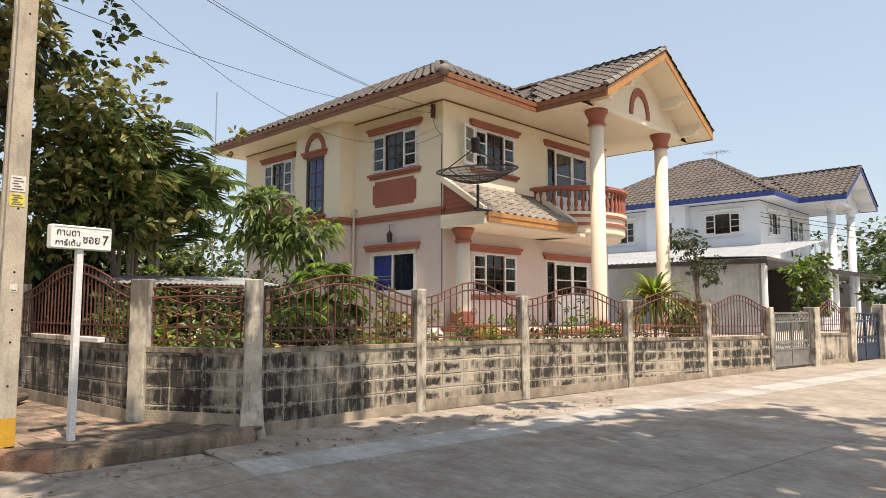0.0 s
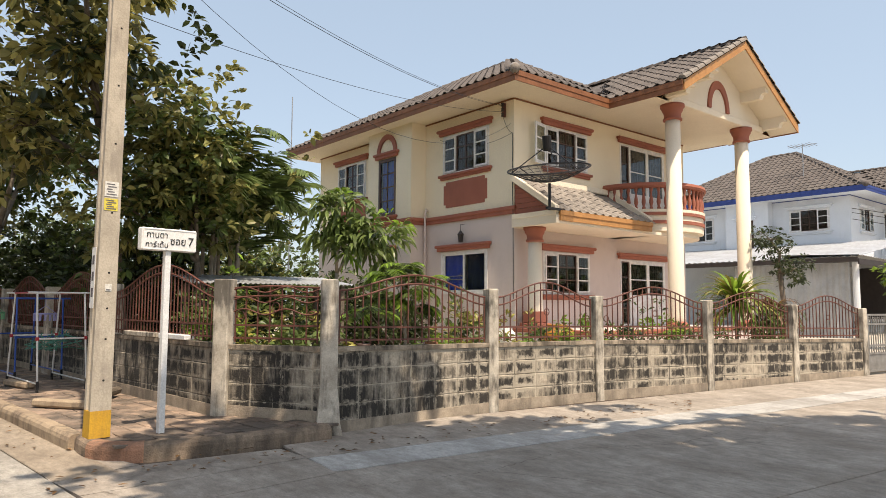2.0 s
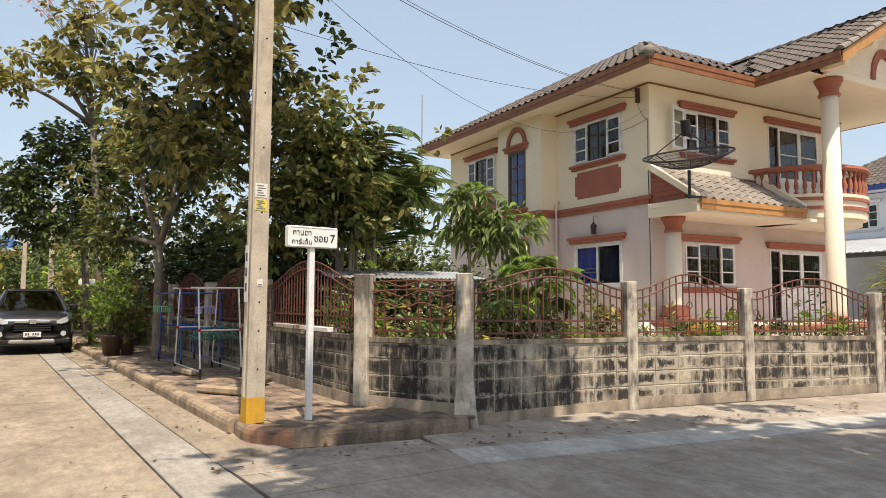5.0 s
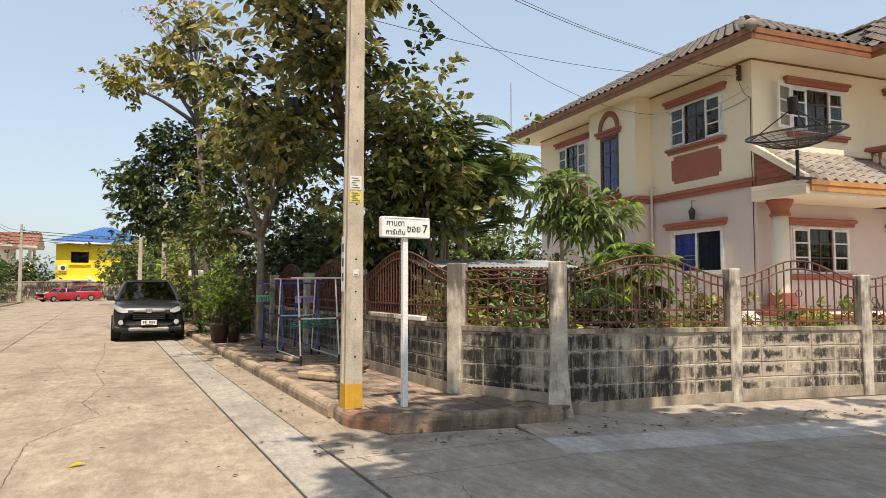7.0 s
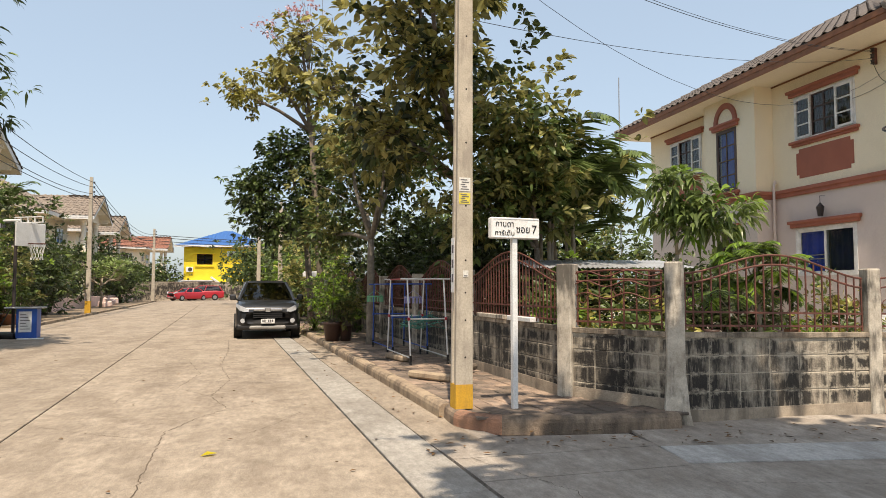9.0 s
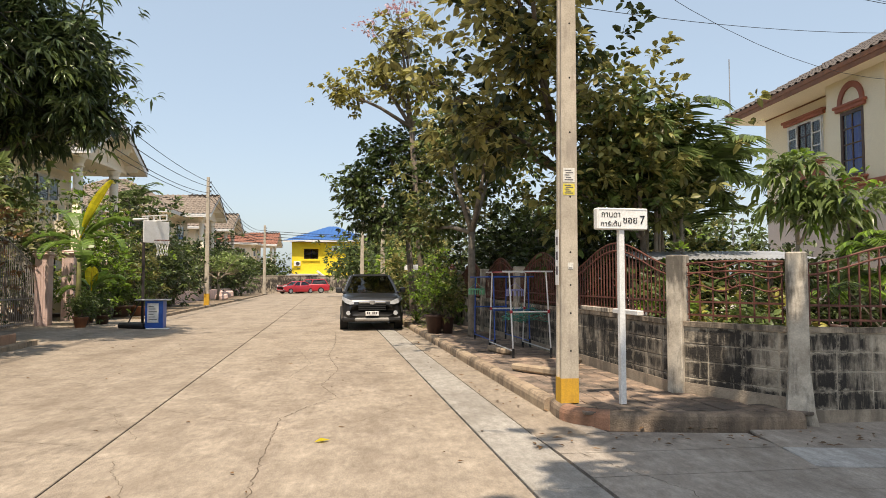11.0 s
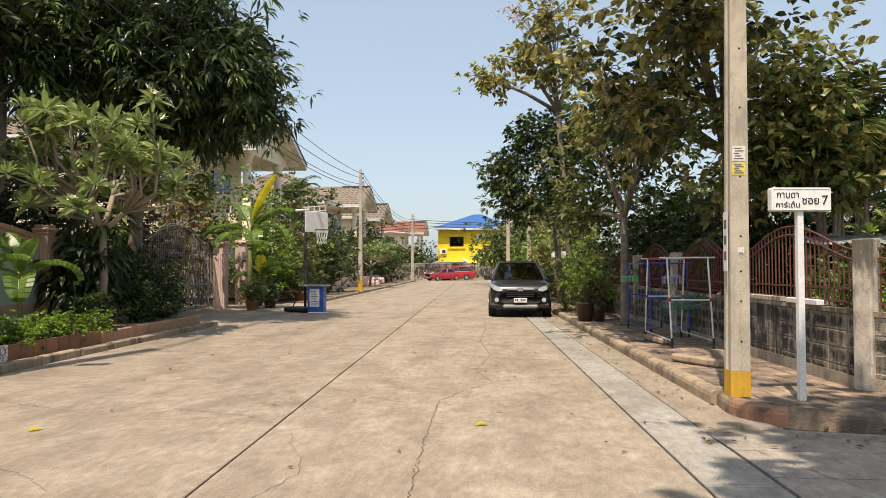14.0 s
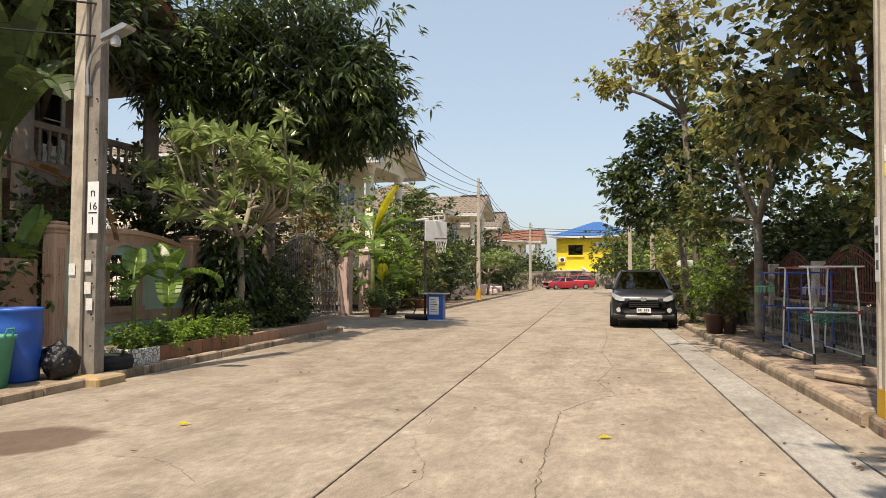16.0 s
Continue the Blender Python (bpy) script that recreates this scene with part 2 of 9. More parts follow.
def lime_edges(m, amount=1.0):
    """Pale lime that has bled from the joints over the rims of each block."""
    n, l = m.node_tree.nodes, m.node_tree.links
    b = n["Principled BSDF"]
    src = b.inputs["Base Color"].links[0].from_socket
    tc, sp, geo = n.new("ShaderNodeTexCoord"), n.new("ShaderNodeSeparateXYZ"), n.new("ShaderNodeNewGeometry")
    l.new(tc.outputs["Generated"], sp.inputs[0])

    def op(kind, a, c):
        q = n.new("ShaderNodeMath")
        q.operation = kind
        for i, s in enumerate((a, c)):
            if isinstance(s, float):
                q.inputs[i].default_value = s
            else:
                l.new(s, q.inputs[i])
        return q.outputs[0]

    ex = op("MULTIPLY", op("SUBTRACT", 0.5, op("ABSOLUTE", op("SUBTRACT", sp.outputs[0], 0.5), 0.0)), 2.0)
    ez = op("SUBTRACT", 0.5, op("ABSOLUTE", op("SUBTRACT", sp.outputs[2], 0.5), 0.0))
    edge = op("MINIMUM", ex, ez)
    no = n.new("ShaderNodeTexNoise")
    no.inputs["Scale"].default_value, no.inputs["Detail"].default_value, no.inputs["Roughness"].default_value = 12.0, 9, 0.72
    l.new(geo.outputs["Position"], no.inputs["Vector"])
    low = n.new("ShaderNodeTexNoise")
    low.inputs["Scale"].default_value, low.inputs["Detail"].default_value = 0.9, 3
    l.new(geo.outputs["Position"], low.inputs["Vector"])
    k = op("ADD", edge, op("ADD", op("MULTIPLY", op("SUBTRACT", no.outputs[0], 0.5), 1.1), op("MULTIPLY", op("SUBTRACT", low.outputs[0], 0.5), 0.9)))
    r = n.new("ShaderNodeMapRange")
    r.inputs[1].default_value, r.inputs[2].default_value, r.inputs[3].default_value, r.inputs[4].default_value = 0.0, 0.20, 0.88 * amount, 0.0
    l.new(k, r.inputs[0])
    mx = n.new("ShaderNodeMix")
    mx.data_type = "RGBA"
    mx.inputs[7].default_value = (0.44, 0.385, 0.30, 1)
    l.new(r.outputs[0], mx.inputs[0])
    l.new(src, mx.inputs[6])
    # pale vertical runs from the coping, and tan dust near the top
    mp = n.new("ShaderNodeMapping")
    mp.inputs["Scale"].default_value = (17, 17, 2.2)
    l.new(geo.outputs["Position"], mp.inputs[0])
    dr = n.new("ShaderNodeTexNoise")
    dr.inputs["Scale"].default_value, dr.inputs["Detail"].default_value, dr.inputs["Roughness"].default_value = 1.0, 8, 0.7
    l.new(mp.outputs[0], dr.inputs["Vector"])
    wr = n.new("ShaderNodeMapRange")
    wr.inputs[1].default_value, wr.inputs[2].default_value, wr.inputs[4].default_value = 0.55, 0.66, 0.5 * amount
    l.new(dr.outputs[0], wr.inputs[0])
    m4 = n.new("ShaderNodeMix")
    m4.data_type = "RGBA"
    m4.inputs[7].default_value = (0.50, 0.435, 0.345, 1)
    l.new(wr.outputs[0], m4.inputs[0])
    l.new(mx.outputs[2], m4.inputs[6])
    l.new(m4.outputs[2], b.inputs["Base Color"])


lime_edges(M_BLOCK)
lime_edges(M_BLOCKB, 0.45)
# mortar to match, darkened in colour for the tree-shaded street wall
M_MORTARB = mat("shade-darkened mortar", (0.33, 0.29, 0.24), (0.15, 0.13, 0.105), rough=0.95, scale=7, bump=0.6, depth=0.01, streak=0.9, streakcol=(0.03, 0.028, 0.025), stainscale=1.5, stainlow=0.425)
M_MORTAR = mat("pale mortar", (0.55, 0.48, 0.38), (0.34, 0.29, 0.22), rough=0.95, scale=7, bump=0.6, depth=0.01, streak=0.9, streakcol=(0.03, 0.028, 0.025), stainscale=1.7, stainlow=0.47)
M_COPING = mat("brown-stained mortar coping", (0.47, 0.385, 0.285), (0.22, 0.175, 0.13), rough=0.95, scale=5, bump=0.7, depth=0.012, streak=0.85, streakcol=(0.06, 0.05, 0.04), stainscale=2.2, stainlow=0.46)
M_PLINTH = mat("splashed cement plinth", (0.44, 0.36, 0.27), (0.27, 0.22, 0.165), rough=0.95, scale=5, bump=0.7, depth=0.012, streak=0.6, streakcol=(0.10, 0.085, 0.07), stainscale=1.1, stainlow=0.49)
M_POST = mat("fence post cement", (0.62, 0.56, 0.46), (0.36, 0.31, 0.245), rough=0.95, scale=6, bump=0.3, depth=0.006, streak=0.85, streakcol=(0.07, 0.062, 0.052), stainscale=2.4, stainlow=0.475)
M_RAIL = mat("rusty red rail paint", (0.17, 0.062, 0.042), (0.09, 0.035, 0.025), rough=0.6, scale=9, bump=0.3)
M_POLE = mat("spun concrete pole", (0.50, 0.44, 0.35), (0.38, 0.33, 0.26), rough=0.93, scale=4, bump=0.4, depth=0.006, streak=0.6, streakcol=(0.24, 0.205, 0.17), stainscale=3.0, stainlow=0.49)
M_YEL = mat("yellow road paint", (0.62, 0.35, 0.03), (0.5, 0.27, 0.03), rough=0.75, streak=0.5, streakcol=(0.2, 0.13, 0.06))
M_WHITE = mat("white enamel", (0.78, 0.78, 0.76), (0.68, 0.68, 0.65), rough=0.45, bump=0.05)
M_BLACKT = mat("black sign paint", (0.015, 0.015, 0.015), rough=0.6)
M_CREAM = mat("cream wall paint", (0.83, 0.735, 0.555), (0.79, 0.69, 0.51), rough=0.85, scale=1.1, fine=70, bump=0.12, streak=0.12, streakcol=(0.35, 0.28, 0.19), stainlow=0.55)
M_MAUVE = mat("mauve grey wall paint", (0.61, 0.525, 0.485), (0.57, 0.485, 0.445), rough=0.85, scale=1.0, fine=70, bump=0.12, streak=0.14, streakcol=(0.22, 0.18, 0.16), stainlow=0.55)
M_TERRA = mat("terracotta trim paint", (0.36, 0.125, 0.08), (0.31, 0.105, 0.068), rough=0.75, scale=2, bump=0.1, streak=0.2, streakcol=(0.18, 0.08, 0.06))
M_ROOF = mat("brown cement roof tile", (0.135, 0.115, 0.102), (0.09, 0.075, 0.067), rough=0.85, scale=2.2, bump=0.3, rand=0.18, streak=0.4, streakcol=(0.06, 0.055, 0.05), stainscale=1.0)
M_ROOFJ = mat("grey cement roof tile", (0.29, 0.255, 0.22), (0.21, 0.185, 0.16), rough=0.85, scale=2.2, bump=0.3, rand=0.15, streak=0.45, streakcol=(0.10, 0.09, 0.08), stainscale=1.0)
M_FASCIA = mat("stained wood fascia", (0.26, 0.105, 0.045), (0.18, 0.07, 0.03), rough=0.6, scale=5, bump=0.15)
M_FASCIA2 = mat("light wood fascia", (0.50, 0.25, 0.09), (0.38, 0.18, 0.06), rough=0.6, scale=5, bump=0.15)
M_SOFFIT = mat("cream soffit board", (0.80, 0.715, 0.57), (0.74, 0.655, 0.515), rough=0.8, scale=1, bump=0.05)
M_FRAME = mat("white window frame", (0.80, 0.79, 0.76), rough=0.5, bump=0.05)
M_DARKW = mat("dark window frame", (0.09, 0.05, 0.035), rough=0.5)
M_GRILL = mat("dark iron grille", (0.05, 0.04, 0.038), rough=0.6)
M_WGRILL = mat("brown painted grille", (0.26, 0.18, 0.14), (0.18, 0.12, 0.095), rough=0.6)
M_GLASS = glass("window glass")
M_CURT = mat("blue curtain", (0.06, 0.13, 0.82), (0.04, 0.085, 0.58), rough=0.9, scale=3, bump=0.2)
M_CURTN = mat("navy curtain", (0.022, 0.032, 0.10), (0.014, 0.02, 0.07), rough=0.9, scale=3, bump=0.2)
M_CURTG = mat("grey net curtain", (0.20, 0.19, 0.21), (0.12, 0.115, 0.13), rough=0.9, scale=3)
M_IN = mat("unlit room plaster", (0.30, 0.27, 0.24), rough=0.9)
M_BARK = mat("tree bark", (0.20, 0.16, 0.12), (0.11, 0.09, 0.07), rough=0.95, scale=7, bump=0.8, depth=0.02)
M_BARKP = mat("mottled grey bark", (0.26, 0.22, 0.17), (0.13, 0.11, 0.085), rough=0.93, scale=9, bump=0.8, depth=0.015)
M_BARKG = mat("pale smooth bark", (0.34, 0.29, 0.22), (0.24, 0.20, 0.15), rough=0.9, scale=7, bump=0.5, depth=0.01)


def leafmat(name, col, col2, tr=0.30, rand=0.55, rough=0.42):
    return mat(name, col, col2, rough=rough, scale=1.3, fine=12, bump=0.0, rand=rand, island=True, translucent=tr, spec=0.4)


L_DARK = leafmat("dark broad leaf", (0.062, 0.082, 0.028), (0.034, 0.050, 0.018))
L_MID = leafmat("mid green leaf", (0.118, 0.162, 0.044), (0.070, 0.105, 0.030))
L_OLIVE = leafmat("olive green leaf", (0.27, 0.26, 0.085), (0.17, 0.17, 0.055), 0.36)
# brighter copy of the olive leaf, sunlight put into its colour
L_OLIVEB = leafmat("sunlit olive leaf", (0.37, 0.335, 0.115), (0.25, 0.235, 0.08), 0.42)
L_YEL = leafmat("yellowing leaf", (0.30, 0.27, 0.06), (0.19, 0.18, 0.045))
L_BRIGHT = leafmat("bright young leaf", (0.22, 0.33, 0.04), (0.14, 0.24, 0.03), 0.45)
L_MANGO = leafmat("mango leaf", (0.082, 0.115, 0.042), (0.042, 0.066, 0.026), 0.28, 0.6, 0.28)
L_MANGOY = leafmat("paler mango leaf", (0.19, 0.25, 0.07), (0.12, 0.17, 0.05), 0.32, 0.4, 0.3)
L_PALM = leafmat("palm frond", (0.16, 0.215, 0.065), (0.09, 0.135, 0.04), 0.34)
L_DRY = leafmat("dry brown leaf", (0.22, 0.12, 0.05), (0.14, 0.08, 0.04))
L_FLOWER = leafmat("white blossom", (0.80, 0.76, 0.55), (0.75, 0.70, 0.45), 0.3, 0.1)
L_PINK = leafmat("pink blossom", (0.62, 0.38, 0.40), (0.5, 0.3, 0.33), 0.3, 0.2)

# ---- building helpers ----


class G:
    """Collects vertices and faces for one mesh; m moves all that is added."""

    def __init__(self, m=None):
        self.v, self.f, self.m = [], [], m

    def add(self, vs, fs):
        k = len(self.v)
        self.v += [tuple(self.m @ Vector(p)) for p in vs] if self.m else [tuple(p) for p in vs]
        self.f += [tuple(i + k for i in q) for q in fs]
        return self

    def box(self, x0, x1, y0, y1, z0, z1, c=0.0):
        x0, x1, y0, y1, z0, z1 = min(x0, x1), max(x0, x1), min(y0, y1), max(y0, y1), min(z0, z1), max(z0, z1)
        if not c:
            return self.add([(x, y, z) for z in (z0, z1) for y in (y0, y1) for x in (x0, x1)],
                            [(0, 2, 3, 1), (4, 5, 7, 6), (0, 1, 5, 4), (1, 3, 7, 5), (3, 2, 6, 7), (2, 0, 4, 6)])
        c = min(c, (x1 - x0) * 0.45, (y1 - y0) * 0.45, (z1 - z0) * 0.45)
        vs, idx = [], {}
        for i, x in enumerate((x0, x1)):
            for j, y in enumerate((y0, y1)):
                for k, z in enumerate((z0, z1)):
                    sx, sy, sz = c * (1 - 2 * i), c * (1 - 2 * j), c * (1 - 2 * k)
                    for a, p in enumerate(((x, y + sy, z + sz), (x + sx, y, z + sz), (x + sx, y + sy, z))):
                        idx[i, j, k, a] = len(vs)
                        vs.append(p)
        fs = []
        for s in (0, 1):
            fs.append([idx[s, 0, 0, 0], idx[s, 1, 0, 0], idx[s, 1, 1, 0], idx[s, 0, 1, 0]][::1 if s else -1])
            fs.append([idx[0, s, 0, 1], idx[0, s, 1, 1], idx[1, s, 1, 1], idx[1, s, 0, 1]][::1 if s else -1])
            fs.append([idx[0, 0, s, 2], idx[1, 0, s, 2], idx[1, 1, s, 2], idx[0, 1, s, 2]][::1 if s else -1])
            for r in (0, 1):
                flip = 1 if s == r else -1
                fs.append([idx[s, r, 0, 0], idx[s, r, 0, 1], idx[s, r, 1, 1], idx[s, r, 1, 0]][::-flip])
                fs.append([idx[s, 0, r, 0], idx[s, 0, r, 2], idx[s, 1, r, 2], idx[s, 1, r, 0]][::flip])
                fs.append([idx[0, s, r, 1], idx[0, s, r, 2], idx[1, s, r, 2], idx[1, s, r, 1]][::-flip])
        for i in (0, 1):
            for j in (0, 1):
                for k in (0, 1):
                    t = [idx[i, j, k, 0], idx[i, j, k, 1], idx[i, j, k, 2]]
                    fs.append(t if (i + j + k) % 2 else t[::-1])
        return self.add(vs, fs)

    def cyl(self, p, q, r0, r1=None, n=12, caps=True):
        p, q = Vector(p), Vector(q)
        r1 = r0 if r1 is None else r1
        w = (q - p).normalized()
        a = w.orthogonal().normalized()
        b = w.cross(a)
        vs = [p + (a * math.cos(2 * math.pi * i / n) + b * math.sin(2 * math.pi * i / n)) * r0 for i in range(n)]
        vs += [q + (a * math.cos(2 * math.pi * i / n) + b * math.sin(2 * math.pi * i / n)) * r1 for i in range(n)]
        fs = [(i, (i + 1) % n, n + (i + 1) % n, n + i) for i in range(n)]
        if caps:
            fs += [tuple(range(n))[::-1], tuple(range(n, 2 * n))]
        return self.add(vs, fs)

    def tube(self, pts, r, n=6, r1=None):
        pts = [Vector(p) for p in pts]
        r1 = r if r1 is None else r1
        vs, fs = [], []
        a = None
        for i, p in enumerate(pts):
            w = (pts[min(i + 1, len(pts) - 1)] - pts[max(i - 1, 0)]).normalized()
            a = w.orthogonal().normalized() if a is None else (a - w * a.dot(w)).normalized()
            b = w.cross(a)
            rr = r + (r1 - r) * i / max(1, len(pts) - 1)
            vs += [p + (a * math.cos(2 * math.pi * k / n) + b * math.sin(2 * math.pi * k / n)) * rr for k in range(n)]
        for i in range(len(pts) - 1):
            fs += [(i * n + k, i * n + (k + 1) % n, (i + 1) * n + (k + 1) % n, (i + 1) * n + k) for k in range(n)]
        fs += [tuple(range(n))[::-1], tuple(range(len(vs) - n, len(vs)))]
        return self.add(vs, fs)

    def prism(self, poly, lo, hi, axis="z"):
        """A flat polygon drawn out along an axis; poly gives the two other coordinates in the order xyz."""
        n = len(poly)
        put = {"z": lambda p, h: (p[0], p[1], h), "y": lambda p, h: (p[0], h, p[1]), "x": lambda p, h: (h, p[0], p[1])}[axis]
        vs = [put(p, lo) for p in poly] + [put(p, hi) for p in poly]
        return self.add(vs, [tuple(range(n))[::-1], tuple(range(n, 2 * n))] + [(i, (i + 1) % n, n + (i + 1) % n, n + i) for i in range(n)])

    def lathe(self, prof, cx=0, cy=0, n=20, a0=0.0, a1=2 * math.pi):
        full = abs(a1 - a0 - 2 * math.pi) < 1e-6
        k = n if full else n + 1
        vs = [(cx + r * math.cos(a0 + (a1 - a0) * i / n), cy + r * math.sin(a0 + (a1 - a0) * i / n), z) for r, z in prof for i in range(k)]
        fs = [(j * k + i, j * k + (i + 1) % k, (j + 1) * k + (i + 1) % k, (j + 1) * k + i) for j in range(len(prof) - 1) for i in range(n)]
        return self.add(vs, fs)

    def mesh(self, name, material, smooth=False):
        me = bpy.data.meshes.new(name)
        me.from_pydata(self.v, [], self.f)
        if smooth:
            me.polygons.foreach_set("use_smooth", [True] * len(me.polygons))
        me.materials.append(material)
        me.update()
        return me


def thing(name, label, category, at=(0, 0, 0), rz=0.0, group="", kind=""):
    ob = new(name)
    ob.empty_display_size = 0.2
    ob.matrix_basis = pose(*at, 0, 0, rz)
    return tagged(ob, label, category, group, kind)


def part(name, g, material, parent, label="", smooth=False, kind=""):
    ob = new(name, g.mesh(name, material, smooth))
    ob.parent = parent
    return tagged(ob, label, kind=kind)


def solid(name, g, material, label, category="", kind="", group="", smooth=False):
    return tagged(new(name, g.mesh(name, material, smooth)), label, category, group, kind)


def piece(name, me, parent, m):
    ob = new(name, me)
    ob.parent = parent
    ob.matrix_basis = m
    return ob


STREET = pose(0, 0, 0, 0, 0, 5.26)  # u across to the right, v along the street


def S(u, v, z=0.0):
    return STREET @ Vector((u, v, z))

# ---- ground, streets, kerbs ----
g = G()
g.add([(-900, -900, -0.07), (900, -900, -0.07), (900, 900, -0.07), (-900, 900, -0.07)], [(0, 1, 2, 3)])
solid("ground", g, M_DIRT, "bare brown earth under the estate", "ground", "structure")

road = thing("road", "worn buff concrete street laid in slabs with open joints", "road", kind="structure")
g = G(STREET)
g.box(-9.0, 60, -30, 76, -0.069, -0.03)
part("joint_bed", g, M_JOINT, road)


def slab(u0, u1, v0, v1, m=M_ROAD, z=0.0, frame_m=STREET, gap=0.009):
    g = G(frame_m)
    g.box(u0 + gap, u1 - gap, v0 + gap, v1 - gap, -0.03, z, 0.006)
    part("concrete_slab", g, m, road)


for v0, v1 in ((-30, -18), (-18, -8), (-8.0, 1.4), (1.4, 11), (11, 21), (21, 31), (31, 43), (43, 55), (55, 76)):
    slab(-9.0, -4.35, v0, v1)
    slab(-4.35, -1.02, v0, v1)
for v0, v1 in ((-30, -18), (-18, -7), (-7, -2.4), (-2.4, 1.6), (1.6, 5.6), (5.6, 9.6), (9.6, 13.6), (13.6, 20), (20, 30), (30, 50), (50, 76)):
    slab(-1.02, -0.51, v0, v1, M_DRAIN, 0.004)
    if v0 > -2.5:
        slab(-0.51, 0.02, max(v0, -0.9), v1, M_ROAD)
# the side street runs off at a slant
SIDE = pose(2.0, -1.5, 0, 0, 0, -7.5)
for a0, a1 in ((0.0, 4.2), (4.2, 9.0), (9.0, 14.5), (14.5, 20), (20, 40)):
    slab(a0 - 0.4 if a0 == 0 else a0, a1, -0.62, 0.0, M_DRAINB, 0.004, SIDE, 0.016)
for a0, a1 in ((-0.4, 5.2), (5.2, 11), (11, 17), (17, 24), (24, 40)):
    slab(a0, a1, -3.1, -0.62, M_ROADA, 0.0, SIDE)
    slab(a0, a1, -7.5, -3.1, M_ROADA, 0.0, SIDE)
    slab(a0, a1, -14, -7.5, M_ROADA, 0.0, SIDE)
    slab(a0, a1, 0.0, 1.3, M_ROADA, 0.0, SIDE)
g = G()
for poly in ([(-0.42, -0.95), (0.3, -0.75), (1.6, -0.9), (1.62, -1.42), (-0.345, -1.5)], [(-0.345, -1.515), (1.6, -1.435), (1.56, -2.1), (-0.28, -2.2)],
             [(-0.28, -2.215), (1.55, -2.115), (1.2, -4.6), (-0.06, -4.6)], [(-0.06, -4.615), (1.2, -4.615), (0.6, -9), (0.35, -9)], [(-0.44, -0.93), (-0.45, 0.2), (0.0, 0.2), (0.3, -0.73)]):
    g.prism(poly, -0.03, -0.002)
part("concrete_slab", g, M_ROADA, road)
g = G()
g.add([(0.35, -9.2, -0.004), (60, -17, -0.004), (60, -28, -0.004), (2.5, -28, -0.004)], [(0, 3, 2, 1)])
part("concrete_slab", g, M_ROADA, road)

def crack_line(pts, width, seed):
    """A wandering open crack in the concrete, filled with dirt."""
    rr = random.Random(seed)
    pts = [Vector(p) for p in pts]
    fine = []
    for a, b in zip(pts, pts[1:]):
        n = max(3, int((b - a).length / 0.05))
        for i in range(n):
            fine.append(a.lerp(b, i / n) + Vector((rr.gauss(0, 0.010), rr.gauss(0, 0.010))))
    g = G()
    vs = []
    for i, p in enumerate(fine):
        w = (fine[min(i + 1, len(fine) - 1)] - fine[max(i - 1, 0)]).normalized() * width * rr.uniform(0.25, 1.0) * 0.5
        vs += [(p.x - w.y, p.y + w.x, 0.0025), (p.x + w.y, p.y - w.x, 0.0025)]
    g.add(vs, [(2 * i, 2 * i + 1, 2 * i + 3, 2 * i + 2) for i in range(len(fine) - 1)])
    part("crack", g, M_JOINTB, road, "dirt-filled crack in the concrete")


M_JOINTB = mat("crack dirt", (0.12, 0.09, 0.06), (0.08, 0.06, 0.045), rough=0.95)
crack_line([(-2.6, -4.2), (-2.71, -2.6), (-2.82, -1.5), (-2.94, 0.13), (-2.7, 0.9), (-2.44, 1.38), (-2.75, 2.4), (-2.64, 4.04), (-3.0, 6.2), (-3.1, 9.1), (-3.4, 12.5)], 0.012, 1)
crack_line([(-2.75, 2.4), (-3.3, 3.3), (-3.2, 5.0), (-3.7, 7.2)], 0.009, 2)
crack_line([(-2.44, 1.38), (-1.9, 1.9), (-1.3, 2.0)], 0.009, 3)
crack_line([(-4.07, 4.7), (-3.3, 4.2), (-2.46, 3.74), (-1.7, 3.6)], 0.007, 4)
crack_line([(-4.5, -0.9), (-5.6, -0.6), (-6.4, -0.9), (-7.9, -0.4)], 0.007, 5)
crack_line([(1.4, -2.6), (2.6, -2.9), (3.9, -2.75), (5.0, -3.3), (6.4, -3.2)], 0.008, 6)
crack_line([(2.6, -2.9), (3.2, -4.0), (3.0, -5.4)], 0.008, 7)
crack_line([(-0.2, -1.5), (0.3, -2.6), (0.1, -3.8)], 0.008, 8)

rr = random.Random(41)
for k in range(16):
    x, y, a = rr.uniform(-5.6, -1.5), rr.uniform(-4.0, 9.0), rr.choice((1.6, 1.4, 0.2, 3.0)) + rr.uniform(-0.4, 0.4)
    pts = [(x, y)]
    for i in range(rr.randint(3, 7)):
        a += rr.uniform(-0.7, 0.7)
        x, y = x + 0.42 * math.cos(a), y + 0.42 * math.sin(a)
        pts.append((x, y))
    crack_line(pts, 0.006, 50 + k)

# kerb and pavement on the garden side
pav = thing("pavement", "raised corner pavement of faded red brick pavers", "pavement", kind="structure")
ARC = [(-0.02, 0.30), (-0.03, 0.02), (0.02, -0.26), (0.20, -0.47), (0.50, -0.60), (0.95, -0.69), (1.45, -0.745), (2.0, -0.79), (2.25, -0.80)]
g = G()
inner = [(p[0] + 0.02, p[1] + 0.02) for p in ARC]
north = S(0.02, 20)
g.prism([tuple(p) for p in inner] + [(2.45, -0.45), (1.55, 0.72), tuple(S(1.62, 20))[:2], tuple(north)[:2]], -0.05, 0.10)
part("sand_bed", g, M_SAND, pav)
